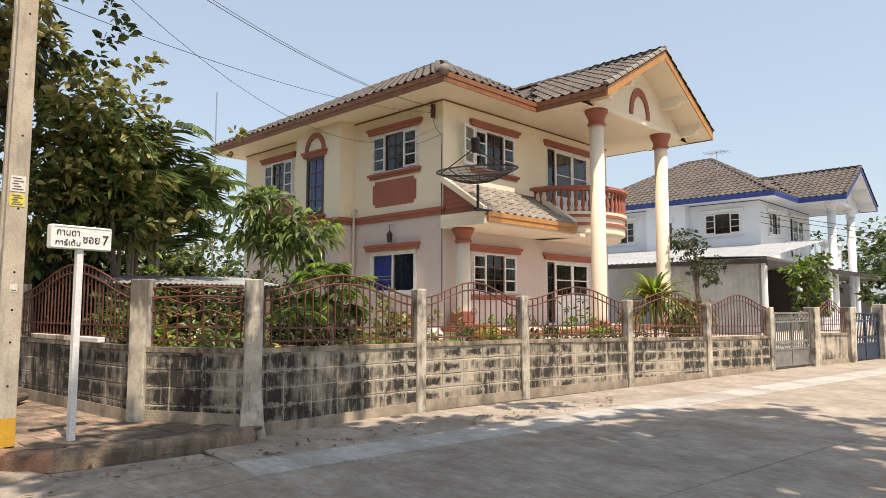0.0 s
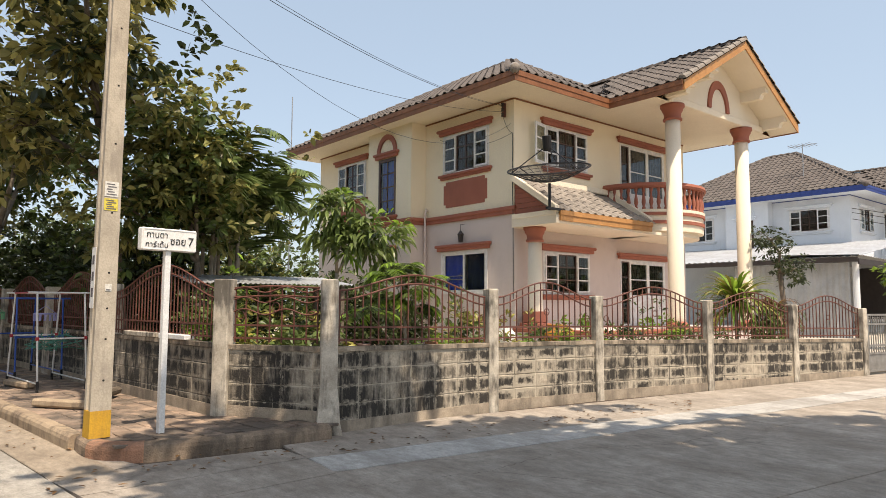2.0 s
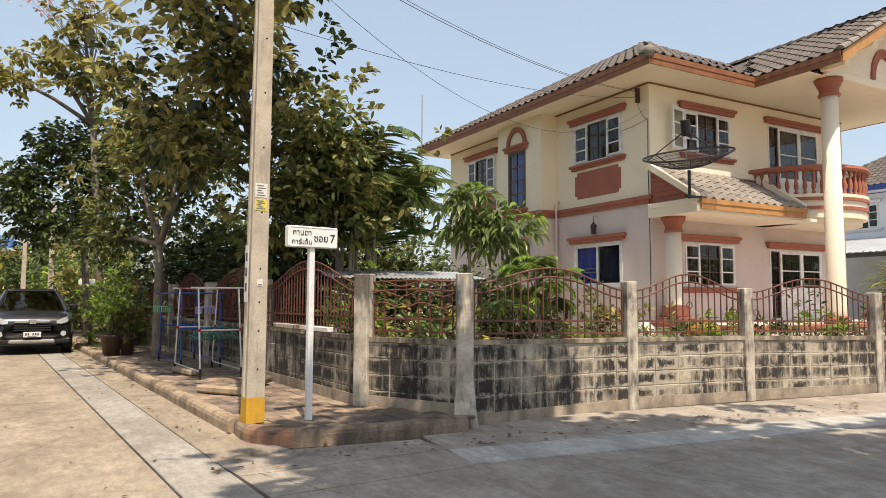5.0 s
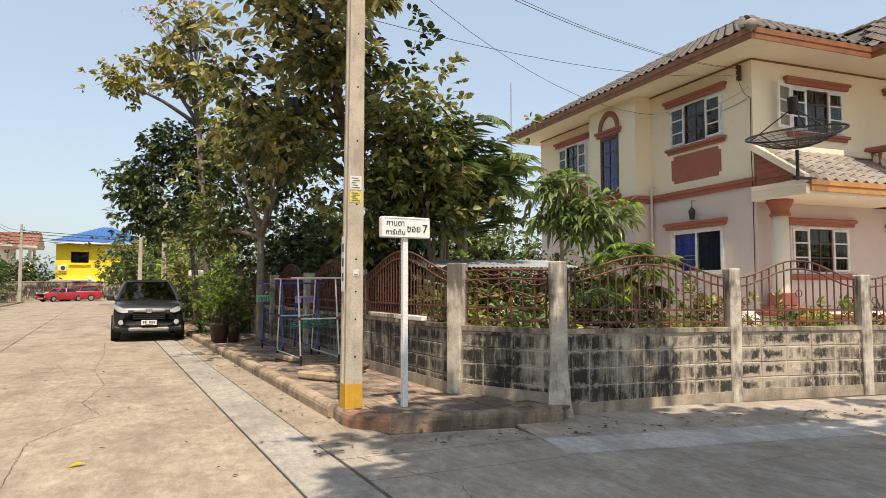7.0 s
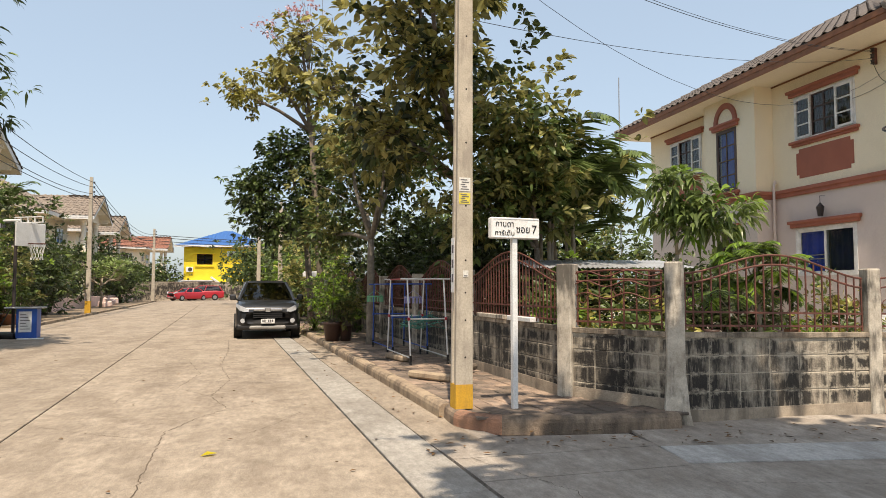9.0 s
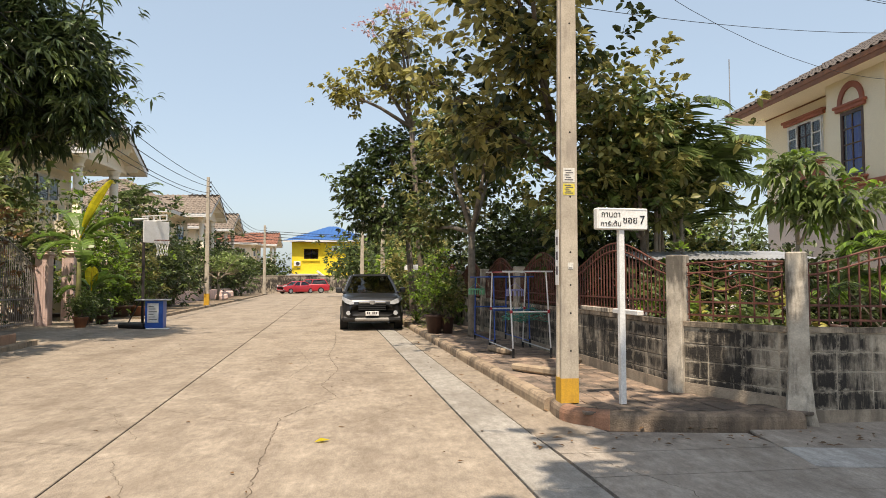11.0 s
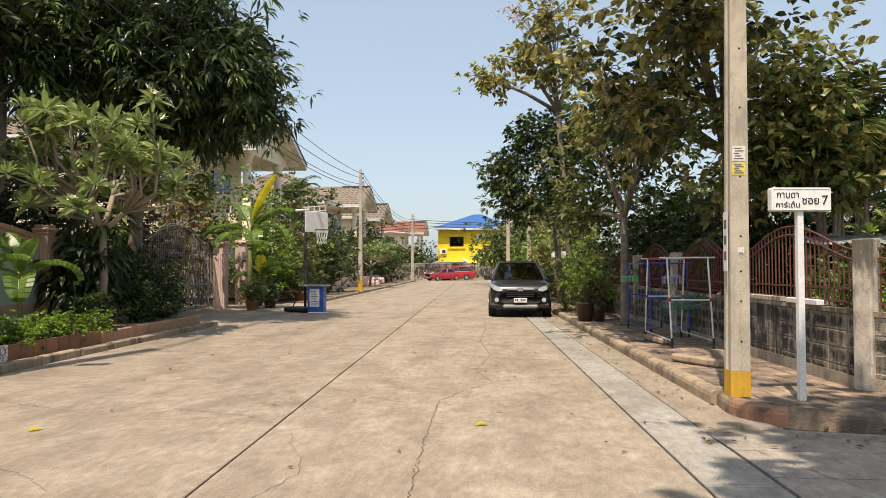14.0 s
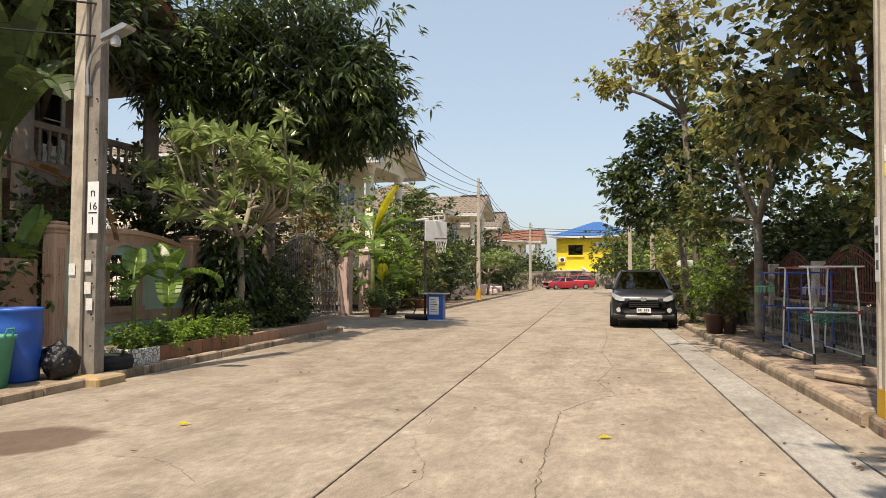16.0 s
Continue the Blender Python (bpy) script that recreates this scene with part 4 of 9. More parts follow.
def window_unit(house, m, a0, a1, z0, z1, C, style="casement", lintel=True, sill=True, curtain=None, name="window"):
    """A window in the opening, on a wall face given by m (across, outward, up)."""
    def mk():
        return G(m)

    g = mk()
    f = 0.05
    g.box(a0, a0 + f, -0.10, 0.012, z0, z1)
    g.box(a1 - f, a1, -0.10, 0.012, z0, z1)
    g.box(a0 + f, a1 - f, -0.10, 0.012, z1 - f, z1)
    g.box(a0 + f, a1 - f, -0.10, 0.012, z0, z0 + f)
    fm = C["frame"] if style != "dark" else M_DARKW
    w = part(name, g, fm, house, "white framed window" if style != "dark" else "dark framed stair window")
    wid = a1 - a0
    iz0, iz1 = z0 + f, z1 - f

    def sash(b0, b1, rows, material, d=0.0, cols=1, low=None, s=0.055):
        g = mk()
        zb = iz0 if low is None else low
        g.box(b0, b0 + s, -0.03 + d, 0.02 + d, zb, iz1)
        g.box(b1 - s, b1, -0.03 + d, 0.02 + d, zb, iz1)
        g.box(b0 + s, b1 - s, -0.03 + d, 0.02 + d, zb, zb + s)
        g.box(b0 + s, b1 - s, -0.03 + d, 0.02 + d, iz1 - s, iz1)
        for k in range(1, rows):
            zz = zb + (iz1 - zb) * k / rows
            g.box(b0 + s, b1 - s, -0.02 + d, 0.012 + d, zz - 0.016, zz + 0.016)
        for k in range(1, cols):
            xx = b0 + (b1 - b0) * k / cols
            g.box(xx - 0.016, xx + 0.016, -0.019 + d, 0.011 + d, zb + s, iz1 - s)
        part("sash", g, material, w)
        g = mk()
        g.box(b0 + s * 0.7, b1 - s * 0.7, -0.008 + d, -0.004 + d, zb + s * 0.7, iz1 - s * 0.7)
        pn = part("pane", g, M_GLASS, w)
        pn.visible_shadow = False

    def grille(b0, b1, lo, hi):
        g = mk()
        n = max(3, round((b1 - b0) / 0.10))
        for k in range(n + 1):
            x = b0 + (b1 - b0) * k / n
            g.box(x - 0.007, x + 0.007, -0.075, -0.061, lo, hi)
        nn = max(3, round((hi - lo) / 0.28))
        for k in range(nn + 1):
            z = lo + (hi - lo) * k / nn
            g.box(b0, b1, -0.08, -0.066, z - 0.007, z + 0.007)
        for k in range(nn):
            zc = lo + (hi - lo) * (k + 0.5) / nn
            for j in range(n // 2):
                xc = b0 + (b1 - b0) * (2 * j + 1) / n
                r = min((b1 - b0) / n, (hi - lo) / nn / 2) * 0.8
                g.tube([(xc + r * math.cos(t * math.pi / 4), -0.07, zc + 1.35 * r * math.sin(t * math.pi / 4)) for t in range(9)], 0.006, 4)
        part("grille", g, M_WGRILL, w, "brown wrought iron grille")

    if style == "casement":
        p = wid * 0.30
        sash(a0 + f, a0 + p, 3, C["frame"], 0.02)
        sash(a1 - p, a1 - f, 3, C["frame"], 0.02)
        sash(a0 + p, a1 - p, 3, M_DARKW, -0.02, 2, s=0.03)
        grille(a0 + f, a1 - f, iz0, iz1)
    elif style == "slide":
        mid = (a0 + a1) / 2
        sash(a0 + f, mid + 0.02, 1, C["frame"], -0.01)
        sash(mid - 0.02, a1 - f, 1, C["frame"], -0.05)
        g = mk()
        for k in (0.33, 0.42):
            zz = iz0 + (iz1 - iz0) * k
            g.box(mid, a1 - f, -0.12, -0.10, zz - 0.01, zz + 0.01)
        part("guard_bar", g, M_FRAME, w)
    elif style == "dark":
        sash(a0 + f, a1 - f, 4, M_DARKW, -0.01, 2, s=0.04)
    elif style == "french":
        k0 = a0 + wid * 0.19
        sash(a0 + f, k0, 4, M_DARKW, -0.03, 1, s=0.04)
        grille(a0 + f, k0, iz0, iz1)
        mid = (k0 + a1) / 2
        zp = iz0 + (iz1 - iz0) * (0.42 if z0 < 2 else 0.3)
        sash(k0, mid, 2, C["frame"], 0.0, 1, zp, 0.07)
        sash(mid, a1 - f, 2, C["frame"], 0.0, 1, zp, 0.07)
        g = mk()
        for b0, b1 in ((k0, mid - 0.004), (mid + 0.004, a1 - f)):
            g.box(b0, b1, -0.03, 0.02, iz0, zp)
            g.box(b0 + 0.1, b1 - 0.1, 0.02, 0.03, iz0 + 0.12, zp - 0.08)
        part("door_panel", g, C["frame"], w, "white panelled door leaf")
        grille(k0, a1 - f, zp + 0.05, iz1)
    halves = ((a0 + 0.04, a0 + wid * 0.5, M_CURTN), (a0 + wid * 0.52, a1 - 0.04, curtain)) if style == "slide" else ((a0 + 0.04, a1 - 0.04, curtain),)
    for c0, c1, cm in halves if curtain else ():
        g = mk()
        n = int((c1 - c0) / 0.035)
        cut = c1 - c0
        pts = [(c0 + cut * i / n, -0.13 - 0.018 * math.sin(i * 1.3) - 0.008 * math.sin(i * 0.37)) for i in range(n + 1)]
        pts2 = [(x, d - 0.004) for x, d in reversed(pts)]
        g.prism(pts + pts2, z0 + 0.03, z1 - 0.04)
        part("curtain", g, cm, w, "closed curtain")
    if lintel:
        g = mk()
        g.box(a0 - 0.12, a1 + 0.12, -0.002, 0.09, z1 + 0.02, z1 + 0.15, 0.02)
        g.box(a0 - 0.17, a1 + 0.17, -0.002, 0.13, z1 + 0.11, z1 + 0.19, 0.02)
        part("lintel", g, C["trim"], w, "moulded lintel")
    if sill:
        g = mk()
        g.box(a0 - 0.08, a1 + 0.08, -0.002, 0.06, z0 - 0.14, z0 - 0.03, 0.02)
        g.box(a0 - 0.12, a1 + 0.12, -0.002, 0.11, z0 - 0.07, z0, 0.015)
        part("sill", g, C["trim"], w, "moulded sill")
    return w


def tile_geo():
    prof = [(0.0, 0.0), (0.045, 0.042), (0.10, 0.052), (0.155, 0.018), (0.20, 0.0), (0.31, 0.002)]
    vs = [(x, 0.0, z + 0.035) for x, z in prof] + [(x, 0.42, z + 0.004) for x, z in prof] + [(x, 0.0, z + 0.012) for x, z in prof]
    n = len(prof)
    fs = [(i, i + 1, n + i + 1, n + i) for i in range(n - 1)] + [(2 * n + i, 2 * n + i + 1, i + 1, i) for i in range(n - 1)]
    return vs, fs


TILE_V, TILE_F = tile_geo()
TILES = {}


def tile_plane(parent, o, ux, up, inside, W, L, material, singles=0, step=(0.30, 0.34)):
    """Lap tiles over a roof slope: o its lower corner, ux along the eave, up the slope; inside(u, v) tells the slope's outline."""
    o, ux, up = Vector(o), Vector(ux).normalized(), Vector(up).normalized()
    nz = ux.cross(up)
    if nz.z < 0:
        nz = -nz
    m = Matrix(((ux.x, up.x, nz.x, o.x), (ux.y, up.y, nz.y, o.y), (ux.z, up.z, nz.z, o.z), (0, 0, 0, 1)))
    if material.name not in TILES:
        g = G()
        g.add(TILE_V, TILE_F)
        TILES[material.name] = g.mesh("roof_tile", material)
    rest, made = G(m), 0
    big = step[0] / 0.30
    for r in range(int(L / step[1]) + 1):
        v = -0.03 + r * step[1]
        for c in range(int(W / step[0]) + 1):
            u = c * step[0]
            if not inside(u + 0.15, v + 0.2):
                continue
            if made < singles:
                piece("roof_tile", TILES[material.name], parent, m @ Matrix.Translation((u, v, 0.01)))
                made += 1
            else:
                rest.add([(x * big + u, y * big + v, z * big + 0.01) for x, y, z in TILE_V], TILE_F)
    if rest.v:
        part("roof_tiles", rest, material, parent, kind="stuff")


def ridge_caps(parent, p, q, material, r=0.11):
    p, q = Vector(p), Vector(q)
    n = max(1, round((q - p).length / 0.36))
    w = (q - p) / n
    side = w.cross(Vector((0, 0, 1))).normalized()
    upv = side.cross(w).normalized()
    g = G()
    for i in range(n):
        rings = []
        for k, (t, rr) in enumerate(((-0.03, r * 1.05), (1.05, r * 0.86))):
            c = p + w * (i + t)
            rings.append([c + side * rr * math.cos(a * math.pi / 6) + upv * (rr * math.sin(a * math.pi / 6) + (0.01 if not k else 0)) for a in range(7)])
        g.add(rings[0] + rings[1], [(a, a + 1, 8 + a, 7 + a) for a in range(6)] + [(0, 1, 2, 3, 4, 5, 6)])
    part("ridge_tiles", g, material, parent, kind="stuff")


def column(parent, x, y, z0, z1, r, shaft_m, cap_m, cap=0.42):
    g = G()
    g.lathe([(0.0, z0), (r * 1.02, z0), (r, z0 + 0.3), (r * 0.92, z1 - cap), (0.0, z1 - cap)], x, y, 24)
    c = part("column", g, shaft_m, parent, "round plastered column", True)
    g = G()
    zc = z1 - cap
    g.lathe([(r * 0.93, zc - 0.005), (r * 1.18, zc), (r * 1.18, zc + 0.05), (r * 1.02, zc + 0.07), (r * 1.08, zc + cap * 0.45), (r * 1.3, zc + cap * 0.62), (r * 1.3, zc + cap * 0.72),
             (r * 1.5, zc + cap * 0.82), (r * 1.5, z1), (0, z1)], x, y, 24)
    part("capital", g, cap_m, c, "moulded capital", True)
    g = G()
    g.lathe([(r * 1.35, z0 - 0.0), (r * 1.35, z0 + 0.12), (r * 1.15, z0 + 0.18), (r * 0.99, z0 + 0.2)], x, y, 24)
    part("column_base", g, cap_m, c, "", True)
    return c


def arch_pts(xc, zc, r, k=1.25, n=14):
    return [(xc + r * math.cos(math.pi * i / n), zc + k * r * math.sin(math.pi * i / n)) for i in range(n + 1)]


def arch_mould(parent, m, xc, zc, r0, r1, material, k=1.1, d0=-0.002, d1=0.05):
    g = G(m)
    a, b = arch_pts(xc, zc, r0, k), arch_pts(xc, zc, r1, k)
    for i in range(len(a) - 1):
        q = [a[i], a[i + 1], b[i + 1], b[i]]
        g.prism([(p[0], p[1]) for p in q], d0, d1, "y")
    return part("arch_moulding", g, material, parent)


def build_house(ox, oy, label, C, near=True, pitch=29.0, rz=0.0):
    H = thing("house", label, "house", (ox, oy, 0), rz, group="two-storey houses")
    SIDE_M = Matrix(((0, -1, 0, 0), (1, 0, 0, 0), (0, 0, 1, 0), (0, 0, 0, 1)))
    FRONT_M = Matrix(((1, 0, 0, 0), (0, -1, 0, 0), (0, 0, 1, 0), (0, 0, 0, 1)))
    BAY_M = Matrix.Translation((-0.53, 0, 0)) @ SIDE_M
    LX, LY = 7.85, 9.68
    pitch_t = (0.30, 0.34) if not rz else (0.42, 0.476)
    zf, zm0, zm1, zt = 0.25, 3.72, 3.92, 6.68
    lo, up = C["lower"], C["upper"]
    # walls, storey by storey
    side_up, side_lo = [(0.90, 2.78, 5.06, 6.16), (6.70, 8.45, 4.92, 6.16)], [(0.97, 2.84, 1.74, 2.90)]
    g = G(SIDE_M)
    band_wall(g, 0, LY, zm1, zt, side_up)
    part("upper_side_wall", g, up, H)
    g = G(SIDE_M)
    band_wall(g, 0, LY, zf, zm0, side_lo)
    part("lower_side_wall", g, lo, H)
    g = G(SIDE_M)
    g.box(0, LY, -0.15, 0.0, zm0, zm1)
    part("floor_edge", g, up, H)
    front_up, front_lo = [(1.12, 2.90, 5.06, 6.16), (4.42, 6.70, 4.02, 6.2)], [(1.05, 2.95, 1.73, 2.84), (4.35, 6.65, 0.88, 2.78)]
    g = G(FRONT_M)
    band_wall(g, 0.15, LX, zm1, zt, front_up)
    part("upper_front_wall", g, up, H)
    g = G(FRONT_M)
    band_wall(g, 0.15, LX, zf, zm1, front_lo)
    part("lower_front_wall", g, lo, H)
    g = G()
    g.box(LX - 0.15, LX, 0.15, LY, zf, zt)
    g.box(0.15, LX - 0.15, LY - 0.15, LY, zf, zt)
    part("back_wall", g, up, H)
    g = G()
    g.box(0.15, LX - 0.15, 0.15, LY - 0.15, 3.6, 3.9)
    g.box(0.15, LX - 0.15, 0.15, LY - 0.15, 0.6, 0.85)
    g.box(3.4, 3.5, 0.15, LY - 0.15, 0.85, 6.6)
    g.box(0.15, LX - 0.15, 0.15, LY - 0.15, 6.58, 6.64)
    part("floor_slab", g, M_IN, H)
    # stair bay
    b0, b1 = 3.57, 5.77
    g = G(BAY_M)
    band_wall(g, b0, b1, zm1, zt, [(4.32, 5.20, 4.07, 5.80)])
    g.box(b0, b0 + 0.15, -0.53, -0.15, zm1, zt)
    g.box(b1 - 0.15, b1, -0.53, -0.15, zm1, zt)
    part("bay_wall", g, up, H)
    g = G(BAY_M)
    band_wall(g, b0, b1, zf, zm0, [(4.38, 5.05, 2.35, 2.98)])
    g.box(b0, b0 + 0.15, -0.53, -0.15, zf, zm0)
    g.box(b1 - 0.15, b1, -0.53, -0.15, zf, zm0)
    part("bay_base", g, lo, H)
    # string course
    g = G()
    for d, z0, z1 in ((0.05, zm0, zm0 + 0.13), (0.085, zm0 + 0.10, zm1)):
        for q in ((-d, 0.0, -d, b0 - 0.05), (-d, 0.0, b1 + d, LY), (-0.53 - d, -0.53, b0 - d, b1 + d), (-0.53, 0, b0 - d, b0), (-0.53, 0, b1, b1 + d)):
            g = G()
            g.box(*q, z0, z1, 0.015)
            part("string_course", g, C["trim"], H, "moulded string course between the storeys")
    # openings
    window_unit(H, SIDE_M, *side_up[0], C, "casement")
    window_unit(H, SIDE_M, *side_up[1], C, "casement")
    window_unit(H, SIDE_M, *side_lo[0], C, "slide", sill=False, curtain=C["curtain"])
    window_unit(H, BAY_M, 4.32, 5.20, 4.07, 5.80, C, "dark", curtain=C["curtain"])
    window_unit(H, BAY_M, 4.38, 5.05, 2.35, 2.98, C, "dark")
    arch_mould(H, BAY_M, 4.76, 5.99, 0.36, 0.50, C["trim"])
    window_unit(H, FRONT_M, *front_up[0], C, "casement")
    window_unit(H, FRONT_M, *front_up[1], C, "french", sill=False, curtain=M_CURTG)
    window_unit(H, FRONT_M, *front_lo[0], C, "casement")
    if near:
        SH = FRONT_M @ pose(1.10, 0.05, 0, 0, 0, -14)  # a casement leaf swung open against the wall
        g = G(SH)
        for x0, x1, z0, z1 in ((-0.56, -0.49, 5.08, 6.14), (-0.07, 0.0, 5.08, 6.14), (-0.49, -0.07, 5.08, 5.16), (-0.49, -0.07, 6.06, 6.14), (-0.49, -0.07, 5.41, 5.44), (-0.49, -0.07, 5.73, 5.76)):
            g.box(x0, x1, 0.0, 0.035, z0, z1)
        leaf = part("open_sash", g, C["frame"], H, "white window sash swung open")
        g = G(SH)
        g.box(-0.49, -0.07, 0.015, 0.02, 5.16, 6.06)
        part("pane", g, M_GLASS, leaf)
    window_unit(H, FRONT_M, *front_lo[1], C, "french", sill=False)
    # notched panels under the side windows
    if near:
        for a0, a1, z0, z1 in ((0.98, 2.74, 4.13, 4.85), (6.7, 8.4, 4.13, 4.74)):
            c = 0.09
            g = G(SIDE_M)
            g.prism([(a0 + c, z0), (a1 - c, z0), (a1 - c, z0 + c), (a1, z0 + c), (a1, z1 - c), (a1 - c, z1 - c), (a1 - c, z1), (a0 + c, z1), (a0 + c, z1 - c), (a0, z1 - c), (a0, z0 + c), (a0 + c, z0 + c)], -0.002, 0.012, "y")
            part("wall_panel", g, C["trim"], H, "flat terracotta panel with notched corners")
    # main roof
    ov, ze = 0.98, 6.90
    x0, x1, y0, y1 = -ov, LX + ov, -ov, LY + 0.68
    t = math.tan(radians(pitch))
    hw = (x1 - x0) / 2
    hr = hw * t
    ra, rb = (x0 + hw, y0 + hw, ze + hr), (x0 + hw, y1 - hw, ze + hr)
    g = G()
    V = [(x0, y0, ze), (x1, y0, ze), (x1, y1, ze), (x0, y1, ze), ra, rb]
    g.add(V, [(0, 4, 5, 3), (0, 1, 4), (1, 2, 5, 4), (2, 3, 5)])
    deck = part("roof_deck", g, C["roof"], H, "tiled hip roof")
    ci = math.cos(radians(pitch))
    Ls = hw / ci
    W1, W2 = y1 - y0, x1 - x0
    tile_plane(deck, (x0, y0, ze), (0, 1, 0), (ci, 0, ci * t), lambda u, v: v * ci < u + 0.1 and v * ci < W1 - u + 0.1 and u < W1 and v < Ls, W1, Ls, C["roof"], 34 if near else 0, pitch_t)
    gx0, gx1 = 2.60, 8.95
    tile_plane(deck, (x0, y0, ze), (1, 0, 0), (0, ci, ci * t), lambda u, v: v * ci < u + 0.1 and v * ci < W2 - u + 0.1 and u < W2 and v < Ls and (u + x0 < gx0 + 0.1 or v > 3.0), W2, Ls, C["roof"], 90 if near else 0, pitch_t)
    for a in (V[0], V[1]):
        ridge_caps(deck, a, ra, C["roof"])
        w = (Vector(ra) - Vector(a)).normalized()
        q = Vector(a) + Vector((0, 0, 0.05))
        g = G()
        g.tube([q - w * 0.10, q - w * 0.07, q, q + w * 0.16, q + w * 0.34], 0.115, 12, 0.13)
        part("hip_end_tile", g, C["roof2"], deck, "rounded cement tile closing the hip", True)
    ridge_caps(deck, V[3], rb, C["roof"])
    ridge_caps(deck, ra, rb, C["roof"])
    for a, b, c, d in ((x0 - 0.03, x0 + 0.0, y0 - 0.03, y1), (x0, gx0, y0 - 0.03, y0), (x1, x1 + 0.03, y0, y1)):
        g = G()
        g.box(a, b, c, d, ze - 0.24, ze - 0.11)
        part("fascia", g, C["fascia"], H, "fascia board")
        g = G()
        g.box(a - 0.015, b + 0.015, c - 0.015, d + 0.015, ze - 0.11, ze + 0.012)
        part("eave_board", g, C["fascia"], H)
    for q in ((x0, 0.0, y0, y1), (0.0, x1, y0, 0.0), (0.0, x1, LY, y1), (LX, x1, 0.0, LY)):
        g = G()
        g.box(*q, ze - 0.225, ze - 0.20)
        part("soffit", g, C["soffit"], H, "boarded soffit")
    for e0, e1 in ((0.0, b0), (b1, LY)):
        g = G(SIDE_M)
        g.box(e0, e1, 0.0, 0.025, zt - 0.045, zt - 0.01)
        part("cornice_strip", g, C["fascia"], H)
    g = G(FRONT_M)
    g.box(0.0, LX, 0.0, 0.025, zt - 0.045, zt - 0.01)
    part("cornice_strip", g, C["fascia"], H)
    # columned portico with its gable
    gc, za, yf = (gx0 + gx1) / 2, 8.68, -3.15
    gs = (gx1 - gx0) / 2
    gt = (za - ze) / gs
    gl = math.hypot(gs, za - ze)
    yb = 2.6
    g = G()
    for sx in (-1, 1):
        e = gc + sx * gs
        g.add([(e, yf, ze), (e, yb, ze), (gc, yb, za), (gc, yf, za), (e, yf, ze - 0.05), (e, yb, ze - 0.05), (gc, yb, za - 0.05), (gc, yf, za - 0.05)],
              [(0, 1, 2, 3), (4, 5, 6, 7), (0, 3, 7, 4), (0, 1, 5, 4)])
    gd = part("gable_deck", g, C["roof"], H, "tiled gable roof over the portico")
    tile_plane(gd, (gx0, yf, ze), (0, 1, 0), (gs, 0, za - ze), lambda u, v: v < gl and (u < 2.3 + v * 0.62), yb - yf, gl, C["roof"], 165 if near else 0, pitch_t)
    tile_plane(gd, (gx1, yf, ze), (0, 1, 0), (-gs, 0, za - ze), lambda u, v: v < gl and u < 2.3, 2.4, gl, C["roof"], 0, pitch_t)
    ridge_caps(gd, (gc, yf - 0.03, za + 0.02), (gc, yb, za + 0.02), C["roof"])
    for sx in (-1, 1):
        ridge_caps(gd, (gc + sx * gs, yf + 0.02, ze + 0.03), (gc, yf + 0.02, za + 0.03), C["roof2"], 0.10)
    g = G()
    for sx in (-1, 1):
        e = gc + sx * gs
        g.add([(e, yf - 0.03, ze - 0.25), (e, yf - 0.03, ze + 0.0), (gc, yf - 0.03, za + 0.0), (gc, yf - 0.03, za - 0.22),
               (e, yf, ze - 0.25), (e, yf, ze + 0.0), (gc, yf, za + 0.0), (gc, yf, za - 0.22)],
              [(0, 1, 2, 3), (4, 5, 6, 7), (0, 3, 7, 4), (1, 2, 6, 5), (0, 1, 5, 4)])
    part("barge_board", g, C["fascia2"], H, "stained barge board")
    g = G()
    g.box(gx0 - 0.03, gx0, yf, y0 - 0.0, ze - 0.24, ze - 0.0)
    g.box(gx0 - 0.045, gx0, yf, y0 - 0.02, ze - 0.11, ze + 0.014)
    part("fascia", g, C["fascia"], H)
    g = G()
    g.box(gx1, gx1 + 0.03, yf, y0, ze - 0.24, ze)
    part("fascia", g, C["fascia"], H)
    for sx in (-1, 1):
        e = gc + sx * gs
        g = G()
        g.prism([(e, ze - 0.21), (gc, za - 0.24), (gc, za - 0.22), (e, ze - 0.19)], yf, -2.33, "y")
        part("soffit", g, C["soffit"], H)
    g = G()
    g.box(gx0, gx1, -2.33, y0, ze - 0.225, ze - 0.20)
    part("soffit", g, C["soffit"], H)
    g = G()
    yp = -2.33
    px0, px1 = gx0 + 0.62, gx1 - 0.62
    g.prism([(px0, ze - 0.20), (px1, ze - 0.20), (px1, ze + (gx1 - px1) * gt - 0.22), (gc, za - 0.23), (px0, ze + (px0 - gx0) * gt - 0.22)], yp, yp + 0.12, "y")
    g.box(px0, px1, yp - 0.09, yp + 0.24, ze - 0.22, ze - 0.04, 0.02)
    part("pediment", g, C["soffit"], H, "plastered pediment")
    arch_mould(H, Matrix.Translation((0, yp, 0)) @ FRONT_M, gc, ze + 0.02, 0.42, 0.58, C["trim"], 1.45)
    g = G()
    for sx in (-1, 1):
        for k, (zz, ln2) in enumerate(((ze - 0.02, 0.62), (ze + 0.62, 0.7))):
            xx = (px0 if sx < 0 else px1) - sx * (0.0 if k == 0 else 1.15)
            g = G()
            g.prism([(yp, zz - 0.12), (yf + 0.25, zz - 0.12), (yf + 0.2, zz), (yf + 0.08, zz + 0.03), (yf + 0.08, zz + 0.28), (yp, zz + 0.28)], xx - 0.10, xx + 0.10, "x")
            part("bracket_beam", g, C["soffit"], H, "projecting plastered bracket beam")
    column(H, 3.62, -2.22, 0.86, ze - 0.22, 0.205, C["column"], C["trim"])
